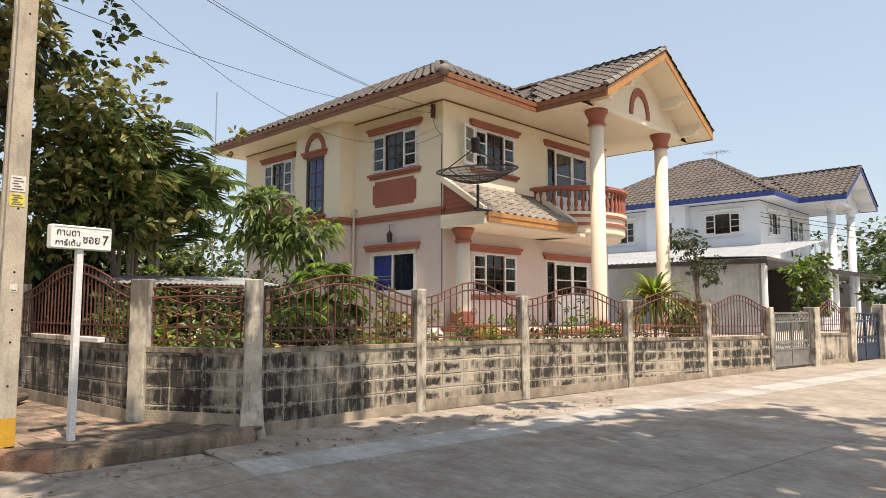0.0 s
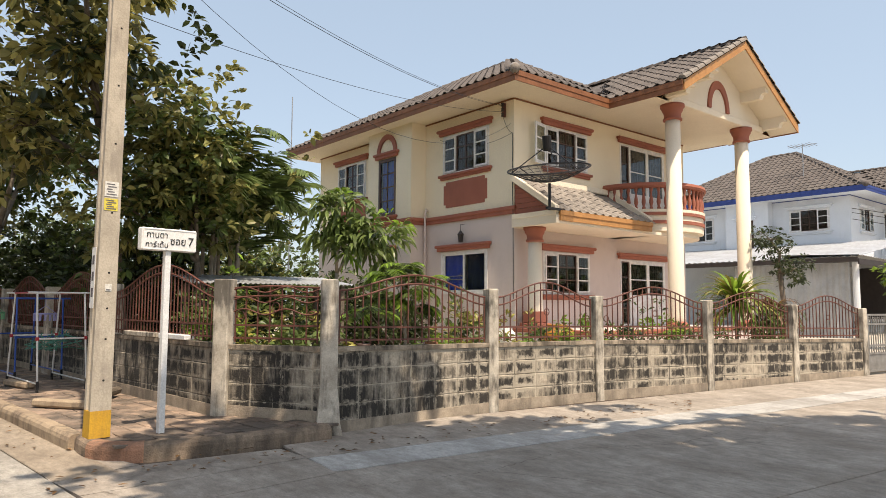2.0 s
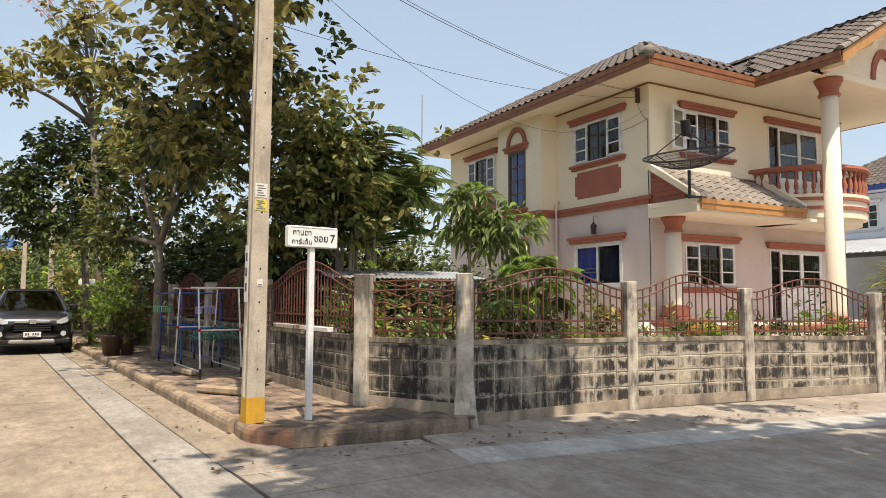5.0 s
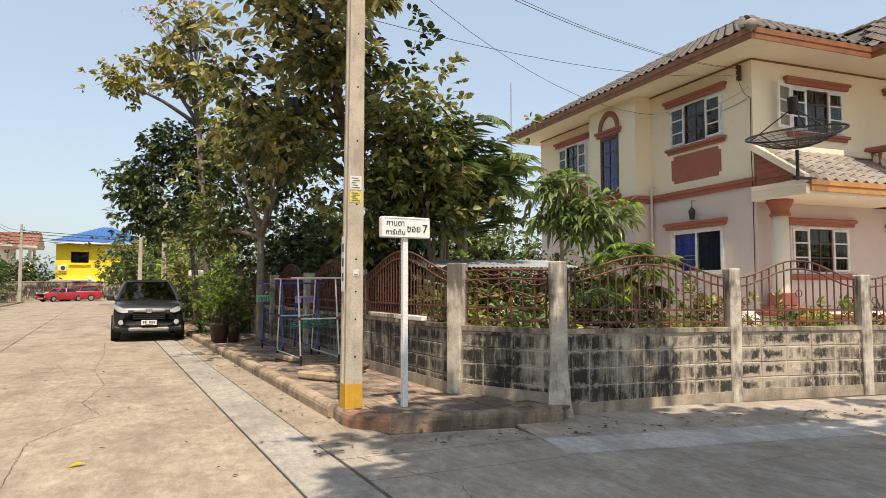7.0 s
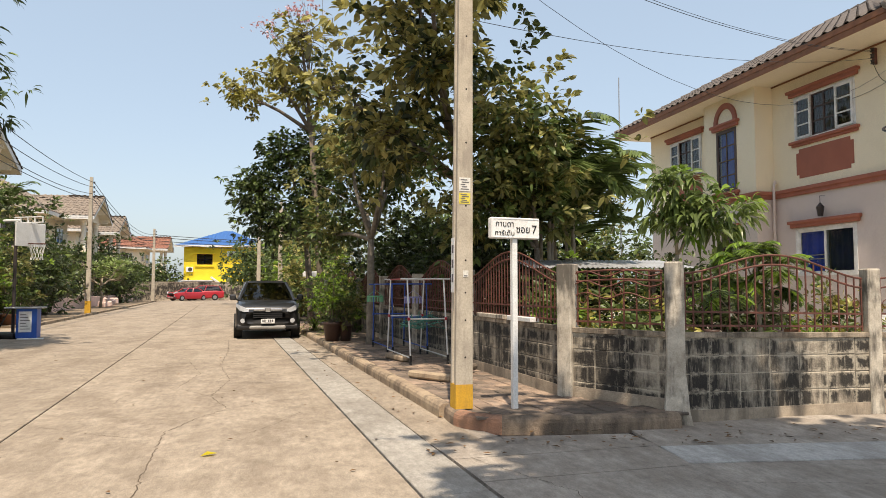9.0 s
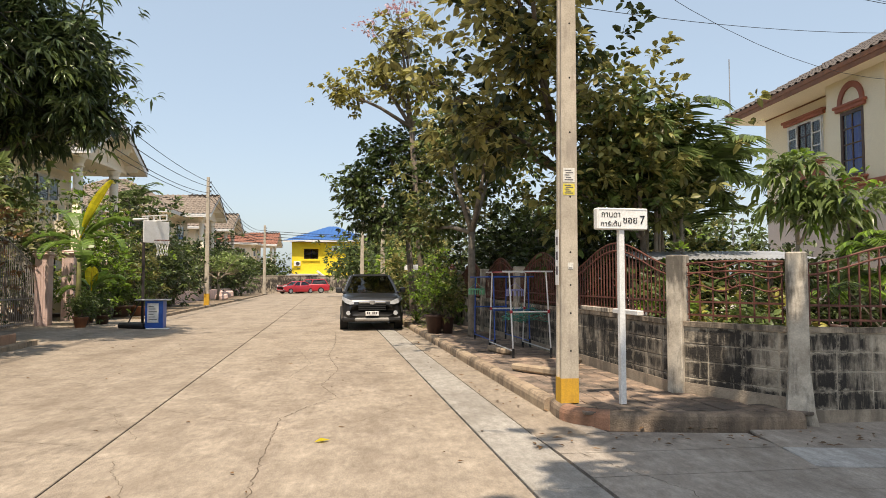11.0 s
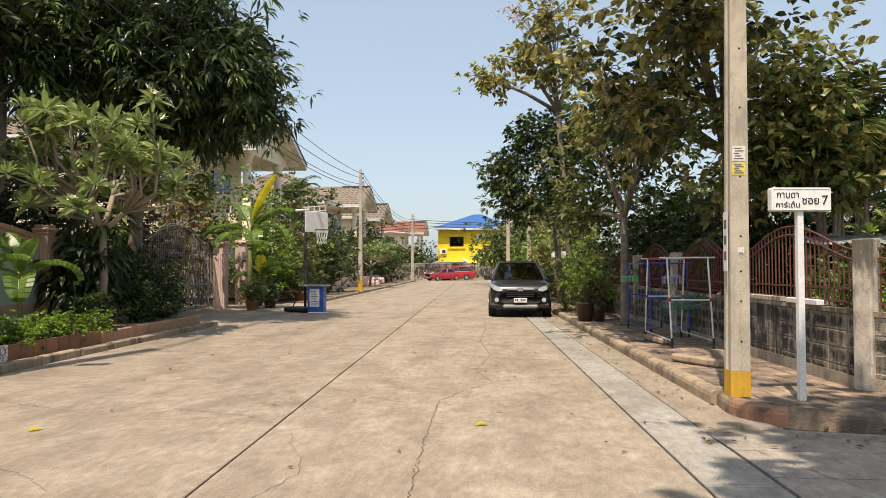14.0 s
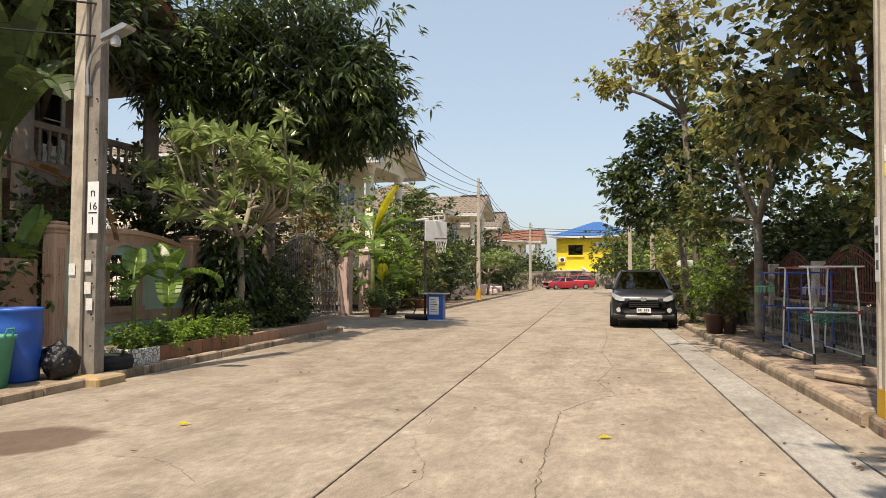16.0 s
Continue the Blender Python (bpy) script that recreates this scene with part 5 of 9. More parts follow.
    column(H, 7.30, -2.22, 0.86, ze - 0.22, 0.205, C["column"], C["trim"])
    # balcony
    bc, br = 5.42, 1.76
    if near:
        g = G()
        pts = [(bc + br * math.cos(math.pi + math.pi * i / 28), br * math.sin(math.pi + math.pi * i / 28)) for i in range(29)]
        g.prism(pts, 3.50, 4.00)
        g.prism([(bc + (x - bc) * 0.93, y * 0.93) for x, y in pts], 3.36, 3.50)
        part("balcony_slab", g, C["soffit"], H, "rounded balcony slab")
        g = G()
        for z0, z1, e in ((3.70, 3.79, 0.04), (3.94, 4.02, 0.05)):
            g.lathe([(br, z0), (br + e, z0), (br + e, z1), (br, z1)], bc, 0, 28, math.pi, 2 * math.pi)
        part("balcony_trim", g, C["trim"], H)
        g = G()
        g.lathe([(br - 0.10, 4.02), (br + 0.05, 4.02), (br + 0.05, 4.1), (br - 0.10, 4.1), (br - 0.10, 4.02)], bc, 0, 28, math.pi, 2 * math.pi)
        part("balcony_kerb", g, C["soffit"], H)
        g = G()
        g.lathe([(br - 0.12, 4.70), (br + 0.06, 4.70), (br + 0.09, 4.76), (br + 0.06, 4.84), (br - 0.12, 4.84), (br - 0.12, 4.70)], bc, 0, 28, math.pi, 2 * math.pi)
        part("handrail", g, C["trim"], H, "moulded terracotta handrail")
        g = G()
        g.lathe([(0.05, 4.10), (0.05, 4.15), (0.03, 4.18), (0.06, 4.30), (0.045, 4.42), (0.026, 4.50), (0.03, 4.58), (0.05, 4.64), (0.05, 4.70)], 0, 0, 10)
        bal = g.mesh("baluster", C["trim"], True)
        for i in range(27):
            a = math.pi + math.pi * (i + 0.5) / 27
            piece("baluster", bal, H, Matrix.Translation((bc + (br - 0.03) * math.cos(a), (br - 0.03) * math.sin(a), 0)))
        # lean-to porch roof
        pe, px = -1.40, 3.72
        g = G()
        g.prism([(pe, 3.66), (0, 4.58), (0, 4.50), (pe, 3.58)], -0.05, px, "x")
        pd = part("porch_deck", g, C["roof2"], H, "grey tiled lean-to porch roof")
        sl = math.hypot(1.4, 0.92)
        tile_plane(pd, (-0.02, pe - 0.05, 3.64), (1, 0, 0), (0, 1.4, 0.92), lambda u, v: u < px + 0.05 - 0.0 and v < sl and u + v * 0.75 < px + 0.3, px, sl, C["roof2"], 60)
        g = G()
        g.prism([(pe - 0.06, 3.62), (0, 4.55), (0, 4.72), (pe - 0.06, 3.76)], -0.16, -0.02, "x")
        g.prism([(pe - 0.0, 3.66), (0, 4.60), (0, 4.76), (pe - 0.0, 3.80)], px - 0.02, px + 0.16, "x")
        g.box(-0.02, px + 0.15, -0.12, -0.0, 4.56, 4.72, 0.02)
        part("flashing_kerb", g, C["soffit"], H, "white cement verge of the porch roof")
        g = G()
        g.box(0.0, px, pe - 0.09, pe - 0.05, 3.42, 3.64)
        g.box(-0.02, px + 0.02, pe - 0.11, pe - 0.05, 3.55, 3.66)
        part("porch_fascia", g, C["fascia2"], H, "light wooden fascia")
        g = G()
        g.box(-0.10, px + 0.5, pe - 0.04, 0.0, 3.36, 3.44)
        g.box(-0.10, 0.06, pe - 0.04, 0.0, 3.44, 3.60)
        g.box(-0.12, -0.02, pe - 0.04, -0.02, 3.56, 3.68, 0.01)
        part("porch_ceiling", g, C["soffit"], H)
        g = G()
        for i in range(7):
            z0 = 3.70 + i * 0.125
            ya = pe + 0.08 + (z0 - 3.70) / 0.92 * 1.4 + 0.12
            if ya < -0.06:
                g.prism([(ya, z0), (-0.02, z0), (-0.02, z0 + 0.118), (min(-0.03, ya + 0.18), z0 + 0.118)], -0.01 - 0.0, 0.015, "x")
        part("gable_siding", g, C["trim"], H, "terracotta boarded siding")
        column(H, 0.28, -0.42, 0.86, 3.36, 0.185, C["column"], C["trim"], 0.36)
        g = G()
        g.box(0.0, 0.56, -0.70, -0.14, 0.86, 1.02, 0.02)
        g.box(0.06, 0.50, -0.64, -0.20, 1.02, 1.30, 0.02)
        part("pedestal", g, C["trim"], H)
    else:
        g = G()
        g.box(3.7, 7.3, -1.7, 0, 3.5, 4.0)
        part("balcony_slab", g, C["soffit"], H)
        g = G()
        g.box(3.6, 7.4, -1.78, -1.62, 4.70, 4.84)
        g.box(3.6, 3.76, -1.62, 0, 4.70, 4.84)
        part("handrail", g, C["soffit"], H)
        g = G()
        g.lathe([(0.05, 4.0), (0.03, 4.18), (0.06, 4.30), (0.045, 4.42), (0.026, 4.50), (0.05, 4.70)], 0, 0, 8)
        bal = g.mesh("baluster", C["soffit"], True)
        for i in range(15):
            piece("baluster", bal, H, Matrix.Translation((3.7 + i * 0.255, -1.7, 0)))
        for i in range(6):
            piece("baluster", bal, H, Matrix.Translation((3.7, -1.4 + i * 0.26, 0)))
    # raised terrace
    g = G()
    g.box(-0.05, 8.1, -2.7, 0.0, 0.25, 0.86, 0.02)
    part("terrace", g, C["lower"], H, "raised terrace")
    g = G()
    g.box(-0.09, 8.14, -2.74, -2.5, 0.80, 0.90, 0.02)
    g.box(-0.09, 0.0, -2.5, 0.0, 0.80, 0.90, 0.02)
    part("terrace_edge", g, C["trim"], H)
    return H


C1 = dict(upper=M_CREAM, lower=M_MAUVE, trim=M_TERRA, roof=M_ROOF, roof2=M_ROOFJ, fascia=M_FASCIA, fascia2=M_FASCIA2, soffit=M_SOFFIT, frame=M_FRAME, column=M_SOFFIT, curtain=M_CURT)
near_house = build_house(10.48, 4.43, "two-storey cream and mauve house with terracotta trim and brown tiles", C1)
M_WWALL = mat("white wall paint", (0.72, 0.75, 0.78), (0.66, 0.69, 0.72), rough=0.85, scale=1.1, bump=0.1, streak=0.15, streakcol=(0.4, 0.4, 0.4), stainlow=0.54)
M_BLUEF = mat("blue fascia paint", (0.035, 0.07, 0.26), (0.03, 0.055, 0.2), rough=0.6)
C2 = dict(upper=M_WWALL, lower=M_WWALL, trim=M_WWALL, roof=M_ROOF, roof2=M_ROOF, fascia=M_BLUEF, fascia2=M_BLUEF, soffit=M_WWALL, frame=M_FRAME, column=M_WWALL, curtain=M_CURTG)
white_house = build_house(33.0, 4.6, "two-storey white house with blue fascia and brown tiled roof", C2, False, 31.0)


# ---- plants ----
def leaf_mesh(name, c, d, length, width, material, rs, droop=0.25, fold=0.18, blunt=0.5):
    """Many single leaves as one mesh: c their stalk ends, d the ways they point; each leaf is a folded blade."""
    n = len(c)
    d = d / (np.linalg.norm(d, axis=1, keepdims=True) + 1e-9)
    L = (length * (0.7 + 0.6 * rs.rand(n)))[:, None]
    Wd = L * (width / length) * 0.5
    side = np.cross(d, rs.randn(n, 3) * 0.55 + np.array([0, 0, 1.0]))
    side /= np.linalg.norm(side, axis=1, keepdims=True) + 1e-9
    upv = np.cross(side, d)
    dn = np.array([[0, 0, -1.0]])
    p0 = c
    m1 = c + d * L * 0.35 + dn * L * droop * 0.10
    m2 = c + d * L * 0.72 + dn * L * droop * 0.45
    tip = c + d * L + dn * L * droop
    l1, r1 = m1 + side * Wd + upv * Wd * fold, m1 - side * Wd + upv * Wd * fold
    l2, r2 = m2 + side * Wd * (0.45 + blunt * 0.5) + upv * Wd * fold, m2 - side * Wd * (0.45 + blunt * 0.5) + upv * Wd * fold
    V = np.stack([p0, l1, l2, tip, r2, r1, m1, m2], 1).reshape(-1, 3)
    F = np.array([(0, 1, 6, 6), (6, 1, 2, 7), (7, 2, 3, 3), (0, 6, 5, 5), (6, 7, 4, 5), (7, 3, 4, 4)])
    allf = (np.arange(n)[:, None, None] * 8 + F[None]).reshape(-1, 4)
    faces = [tuple(f[:3]) if f[2] == f[3] else tuple(f) for f in allf.tolist()]
    me = bpy.data.meshes.new(name)
    me.from_pydata(V.tolist(), [], faces)
    me.materials.append(material)
    return me


def crown_points(ells, rs, per=110.0, shell=0.5):
    cs, outs = [], []
    for cx, cy, cz, rx, ry, rz, n in ells:
        v = rs.randn(n, 3)
        v /= np.linalg.norm(v, axis=1, keepdims=True)
        rad = (shell + (1 - shell) * rs.rand(n) ** 0.6)[:, None]
        lump = 1 + 0.30 * np.sin(v[:, 0:1] * 5 + cx * 3) * np.sin(v[:, 2:3] * 6 + cy) + 0.22 * np.sin(v[:, 1:2] * 9 + cz) + 0.20 * rs.randn(n, 1)
        cs.append(np.array([cx, cy, cz]) + v * rad * lump * np.array([rx, ry, rz]))
        outs.append(v)
    return np.concatenate(cs), np.concatenate(outs)


def add_leaves(parent, name, cs, outs, per, clump, length, width, material, rs, up=0.15, spread=0.8, droop=0.3, label="", blunt=0.5, tuft=7):
    k = rs.poisson(per * 1.55, len(cs)).clip(1)
    length, width = length * 1.08, width * 1.12
    idx = np.repeat(np.arange(len(cs)), k)
    # leaves sit in tufts at twig ends, several to a clump, and fan out from them
    nt = np.maximum(2, k // tuft)
    tstart = np.concatenate([[0], np.cumsum(nt)[:-1]])
    tips = np.repeat(cs, nt, axis=0) + rs.randn(nt.sum(), 3) * clump * 1.15
    tout = np.repeat(outs, nt, axis=0) * 0.55 + rs.randn(nt.sum(), 3) * 0.35
    pick = tstart[idx] + (rs.rand(len(idx)) * nt[idx]).astype(int)
    fan = rs.randn(len(idx), 3)
    fan[:, 2] *= 0.55
    c = tips[pick] + fan * length * 0.22
    d = tout[pick] + fan * spread + np.array([0, 0, up])
    ob = new(name, leaf_mesh(name, c, d, length, width, material, rs, droop, blunt=blunt))
    ob.parent = parent
    tagged(ob, label, kind="stuff")
    return ob


def tree(label, base, ells, material, seed, per=16, clump=0.16, length=0.14, width=0.06, trunk_r=0.12, fork=None, bark=None, category="tree", name="tree", shell=0.5,
         up=0.1, spread=0.8, droop=0.3, second=None, share=0.25, limb_every=4, group="trees", blunt=0.5, lean=(0, 0)):
    rs = np.random.RandomState(seed)
    rr = random.Random(seed)
    T = thing(name, label, category, tuple(base), group=group)
    b = Vector(base)
    bark = bark or M_BARK
    cs, outs = crown_points(ells, rs, shell=shell)
    mean = Vector(tuple(cs.mean(0)))
    fork = Vector(fork) if fork else b.lerp(Vector((mean.x, mean.y, b.z)), 0.15) + Vector((lean[0], lean[1], (min(cs[:, 2]) - b.z) * 0.8 + 0.1))
    g = G()
    mid = b.lerp(fork, 0.5) + Vector((rr.uniform(-0.06, 0.06), rr.uniform(-0.06, 0.06), 0))
    g.tube([b - Vector((0, 0, 0.05)), b + Vector((0, 0, 0.12)), mid, fork], trunk_r * 1.1, 10, trunk_r * 0.72)
    g.v = [(v[0] - b.x, v[1] - b.y, v[2] - b.z) for v in g.v]
    part("trunk", g, bark, T, smooth=True)
    # limbs
    g = G()
    lims = []
    for cx, cy, cz, rx, ry, rz, n in ells:
        e = Vector((cx, cy, cz - rz * 0.1))
        k = fork.lerp(e, 0.5) + Vector((rr.uniform(-0.15, 0.15), rr.uniform(-0.15, 0.15), 0.1))
        g.tube([fork, k, e], trunk_r * 0.6, 7, trunk_r * 0.28)
        lims += [k, e, fork.lerp(e, 0.75)]
    for i in range(0, len(cs), limb_every):
        p = Vector(tuple(cs[i]))
        s = min(lims, key=lambda q: (q - p).length)
        k = s.lerp(p, 0.55) + Vector((rr.uniform(-0.08, 0.08), rr.uniform(-0.08, 0.08), rr.uniform(0.0, 0.12)))
        g.tube([s, k, p], max(0.009, trunk_r * 0.16), 5, 0.005)
    g.v = [(v[0] - b.x, v[1] - b.y, v[2] - b.z) for v in g.v]
    part("branching", g, bark, T, smooth=True, kind="stuff")
    cl = cs - np.array(base)
    if second:
        pick = rs.rand(len(cl)) < share
        add_leaves(T, "crown", cl[~pick], outs[~pick], per, clump, length, width, material, rs, up, spread, droop, blunt=blunt)
        add_leaves(T, "young_leaves", cl[pick], outs[pick], per, clump, length, width, second, rs, up, spread, droop, blunt=blunt)
    else:
        add_leaves(T, "crown", cl, outs, per, clump, length, width, material, rs, up, spread, droop, blunt=blunt)
    return T


def bush(label, x, y, z, rx, ry, rz, material, seed, n=60, per=14, clump=0.10, length=0.09, width=0.04, name="shrub", second=None, share=0.3, up=0.3, group="shrubs", droop=0.2, shell=0.3, blunt=0.5):
    """A many-stemmed shrub that stands at z."""
    rs = np.random.RandomState(seed)
    T = thing(name, label, "shrub", (x, y, z), group=group)
    cs, outs = crown_points([(0, 0, rz * 1.0, rx, ry, rz * 0.95, n)], rs, shell=shell)
    g = G()
    for i in range(0, n, 3):
        p = Vector(tuple(cs[i]))
        g.tube([(p.x * 0.12, p.y * 0.12, -0.02), (p.x * 0.6, p.y * 0.6, p.z * 0.6), p], 0.012, 5, 0.004)
    part("stemwork", g, M_BARK, T, kind="stuff")
    if second:
        pick = rs.rand(len(cs)) < share
        add_leaves(T, "foliage", cs[~pick], outs[~pick], per, clump, length, width, material, rs, up, droop=droop, blunt=blunt)
        add_leaves(T, "bright_leaves", cs[pick], outs[pick], per, clump, length, width, second, rs, up, droop=droop, blunt=blunt)
    else:
        add_leaves(T, "foliage", cs, outs, per, clump, length, width, material, rs, up, droop=droop, blunt=blunt)
    return T


def frond(g, base, az, rise, length, arch, leaflets=26, wid=0.34, lw=0.042, rs=None):
    """A feather palm frond: an arching rib with leaflets on both sides."""
    pts = []
    for i in range(13):
        t = i / 12
        a = rise - arch * t * t
        if i == 0:
            p = Vector(base)
        else:
            p = pts[-1] + Vector((math.cos(az) * math.cos(a), math.sin(az) * math.cos(a), math.sin(a))) * (length / 12)
        pts.append(p)
    g.tube(pts, 0.018 if length > 1 else 0.006, 5, 0.003)
    for k in range(leaflets):
        t = 0.14 + 0.86 * k / leaflets
        i = min(11, int(t * 12))
        p = pts[i].lerp(pts[i + 1], t * 12 - i)
        w = (pts[i + 1] - pts[i]).normalized()
        sd = w.cross(Vector((0, 0, 1))).normalized()
        ln = wid * (0.55 + 0.9 * math.sin(math.pi * min(1, t * 0.9 + 0.12)))
        for s in (-1, 1):
            q = (sd * s + w * 0.75 + Vector((0, 0, rs.uniform(-0.25, 0.12)))).normalized()
            e = p + q * ln + Vector((0, 0, -0.28 * ln))
            m = p.lerp(e, 0.45) + Vector((0, 0, 0.06 * ln))
            n2 = q.cross(Vector((0, 0, 1))).normalized() * lw
            g.add([p, m + n2, e, m - n2], [(0, 1, 2), (0, 2, 3)])


def palm(label, base, stems, seed, h=(1.6, 3.0), length=1.9, material=None, fr=8, name="palm", wid=0.36):
    rs = random.Random(seed)
    T = thing(name, label, "palm", tuple(base), group="palms")
    for i in range(stems):
        a = rs.uniform(0, 6.28)
        r = rs.uniform(0.05, 0.3)
        hh = rs.uniform(*h)
        bx, by = r * math.cos(a), r * math.sin(a)
        tx, ty = bx + 0.25 * hh * r * math.cos(a), by + 0.25 * hh * r * math.sin(a)
        g = G()
        g.tube([(bx, by, -0.05), ((bx + tx) / 2 - 0.02, (by + ty) / 2, hh * 0.5), (tx, ty, hh)], 0.05, 8, 0.035)
        part("stem", g, M_BARKG, T, smooth=True)
        g = G()
        for k in range(fr):
            frond(g, (tx, ty, hh), a + k * 2.4 + rs.uniform(-0.3, 0.3), rs.uniform(0.7, 1.35), length * rs.uniform(0.75, 1.1), rs.uniform(1.2, 2.1), wid=wid, rs=rs)
        part("fronds", g, material or L_PALM, T, kind="stuff")
    return T


def blade_leaf(g, base, az, rise, length, width, arch, torn, rs, seg=16):
    """A banana leaf: arching midrib with a broad blade, torn into strips."""
    pts = []
    for i in range(seg + 1):
        t = i / seg
        a = rise - arch * t * t
        pts.append(Vector(base) if i == 0 else pts[-1] + Vector((math.cos(az) * math.cos(a), math.sin(az) * math.cos(a), math.sin(a))) * (length / seg))
    g.tube(pts, 0.028, 5, 0.006)
    for i in range(3, seg):
        t0, t1 = i / seg, (i + 1) / seg
        w = (pts[i + 1] - pts[i]).normalized()
        sd = w.cross(Vector((0, 0, 1))).normalized()
        up2 = sd.cross(w)
        for s in (-1, 1):
            k = torn * (rs.uniform(0.5, 1.0) if rs.random() < 0.3 * torn else 0.05)
            dz = Vector((0, 0, -0.45 * k * width)) + up2 * 0.05
            def wd(t):
                return width * math.sin(math.pi * min(1.0, max(0.02, (t - 0.14) / 0.9))) ** 0.6
            a, b = pts[i], pts[i + 1] - w * (0.02 * k)
            e0, e1 = a + (sd * s + up2 * 0.25) * wd(t0) + dz, b + (sd * s + up2 * 0.25) * wd(t1) + dz
            m0, m1 = a.lerp(e0, 0.5) + up2 * 0.03, b.lerp(e1, 0.5) + up2 * 0.03
            g.add([a, b, m1, e1, e0, m0], [(0, 1, 2, 5), (5, 2, 3, 4)])


M_BSTEM = mat("banana stem", (0.22, 0.24, 0.08), (0.16, 0.13, 0.06), rough=0.7, scale=6, bump=0.2)
L_BANANA = leafmat("banana leaf", (0.17, 0.27, 0.05), (0.11, 0.19, 0.035), 0.4, 0.3, 0.35)
# dark copy of the banana leaf with shade in its colour, for tall plants
L_BANANAD = leafmat("shaded banana leaf", (0.085, 0.12, 0.035), (0.055, 0.08, 0.026), 0.3, 0.3, 0.4)
L_BYEL = leafmat("sunlit yellow banana leaf", (0.72, 0.60, 0.03), (0.60, 0.50, 0.03), 0.5, 0.15, 0.4)


def banana(label, base, h, n, length, seed, width=0.26, yellow=(), dry=0, r=0.07, torn=0.8, az0=0.0, shape=()):
    rs = random.Random(seed)
    T = thing("banana_plant", label, "plant", tuple(base), group="banana plants")
    g = G()
    g.tube([(0, 0, -0.03), (0.02, 0.01, h * 0.5), (0.0, 0.0, h)], r, 9, r * 0.55)
    part("stem", g, M_BSTEM, T, smooth=True)
    for k in range(n):
        g = G()
        if shape:
            az, rise, ln, arch = shape[k % len(shape)]
            az = radians(az)
        else:
            az, rise, ln, arch = az0 + k * 2.4 + rs.uniform(-0.5, 0.5), rs.uniform(0.3, 1.4), rs.uniform(0.7, 1.1), rs.uniform(0.4, 2.0)
        blade_leaf(g, (0.02 * math.cos(az), 0.02 * math.sin(az), h - 0.05 - 0.03 * k), az, rise, length * ln, width * (0.85 if k in yellow else rs.uniform(0.85, 1.1)), arch, 0.15 if k in yellow else torn, rs)
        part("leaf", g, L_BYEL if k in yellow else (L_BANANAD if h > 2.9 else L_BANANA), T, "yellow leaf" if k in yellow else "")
    for k in range(dry):
        g = G()
        blade_leaf(g, (0, 0, h - 0.1), az0 + k * 1.9, -0.2, length * 0.8, width * 0.6, 1.2, 1, rs)
        part("dead_leaf", g, L_DRY, T, "withered brown leaf")
    return T


def spiky(label, base, n, length, width, seed, material, trunk=0.0, name="dracaena", droop=1.2, two=None):
    """A rosette of long strap leaves."""
    rs = random.Random(seed)
    T = thing(name, label, "plant", tuple(base), group="strap-leaved plants")
    if trunk:
        g = G()
        g.tube([(0, 0, -0.03), (0.02, 0, trunk)], 0.045, 8, 0.035)
        part("stem", g, M_BARK, T)
    gs = [G(), G()]
    for k in range(n):
        g = gs[k % 2 if two else 0]
        az, rise = rs.uniform(0, 6.28), rs.uniform(-0.2, 1.4)
        pts, a0 = [Vector((0, 0, trunk + rs.uniform(-0.1, 0.1)))], rise
        for i in range(6):
            a = rise - droop * ((i + 1) / 6) ** 2
            pts.append(pts[-1] + Vector((math.cos(az) * math.cos(a), math.sin(az) * math.cos(a), math.sin(a))) * length * rs.uniform(0.8, 1.1) / 6)
        sd = Vector((-math.sin(az), math.cos(az), 0))
        vs, fs = [], []
        for i, p in enumerate(pts):
            w = width * (0.5, 0.9, 1.0, 0.95, 0.75, 0.45, 0.03)[i]
            vs += [p - sd * w, p + Vector((0, 0, -0.2 * w)), p + sd * w]
        for i in range(6):
            fs += [(3 * i, 3 * i + 1, 3 * i + 4, 3 * i + 3), (3 * i + 1, 3 * i + 2, 3 * i + 5, 3 * i + 4)]
        g.add(vs, fs)
    part("leaves", gs[0], material, T, kind="stuff")
    if two:
        part("sunlit_leaves", gs[1], two, T, kind="stuff")
    return T


GZ = 0.32
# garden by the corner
# unseen crown lumps high over the kerb are added to shade the pavement
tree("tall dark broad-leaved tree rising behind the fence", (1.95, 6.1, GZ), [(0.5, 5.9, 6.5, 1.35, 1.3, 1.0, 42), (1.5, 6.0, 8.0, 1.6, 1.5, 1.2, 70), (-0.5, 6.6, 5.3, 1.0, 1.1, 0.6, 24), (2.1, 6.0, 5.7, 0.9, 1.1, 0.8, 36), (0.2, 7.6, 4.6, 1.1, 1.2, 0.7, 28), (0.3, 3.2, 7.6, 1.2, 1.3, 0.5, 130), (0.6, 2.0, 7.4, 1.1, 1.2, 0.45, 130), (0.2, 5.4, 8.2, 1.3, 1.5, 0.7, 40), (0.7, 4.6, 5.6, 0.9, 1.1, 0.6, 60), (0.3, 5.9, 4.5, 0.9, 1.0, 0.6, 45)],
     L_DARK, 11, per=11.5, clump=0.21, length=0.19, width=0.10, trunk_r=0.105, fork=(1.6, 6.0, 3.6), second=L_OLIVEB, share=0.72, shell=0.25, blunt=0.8)
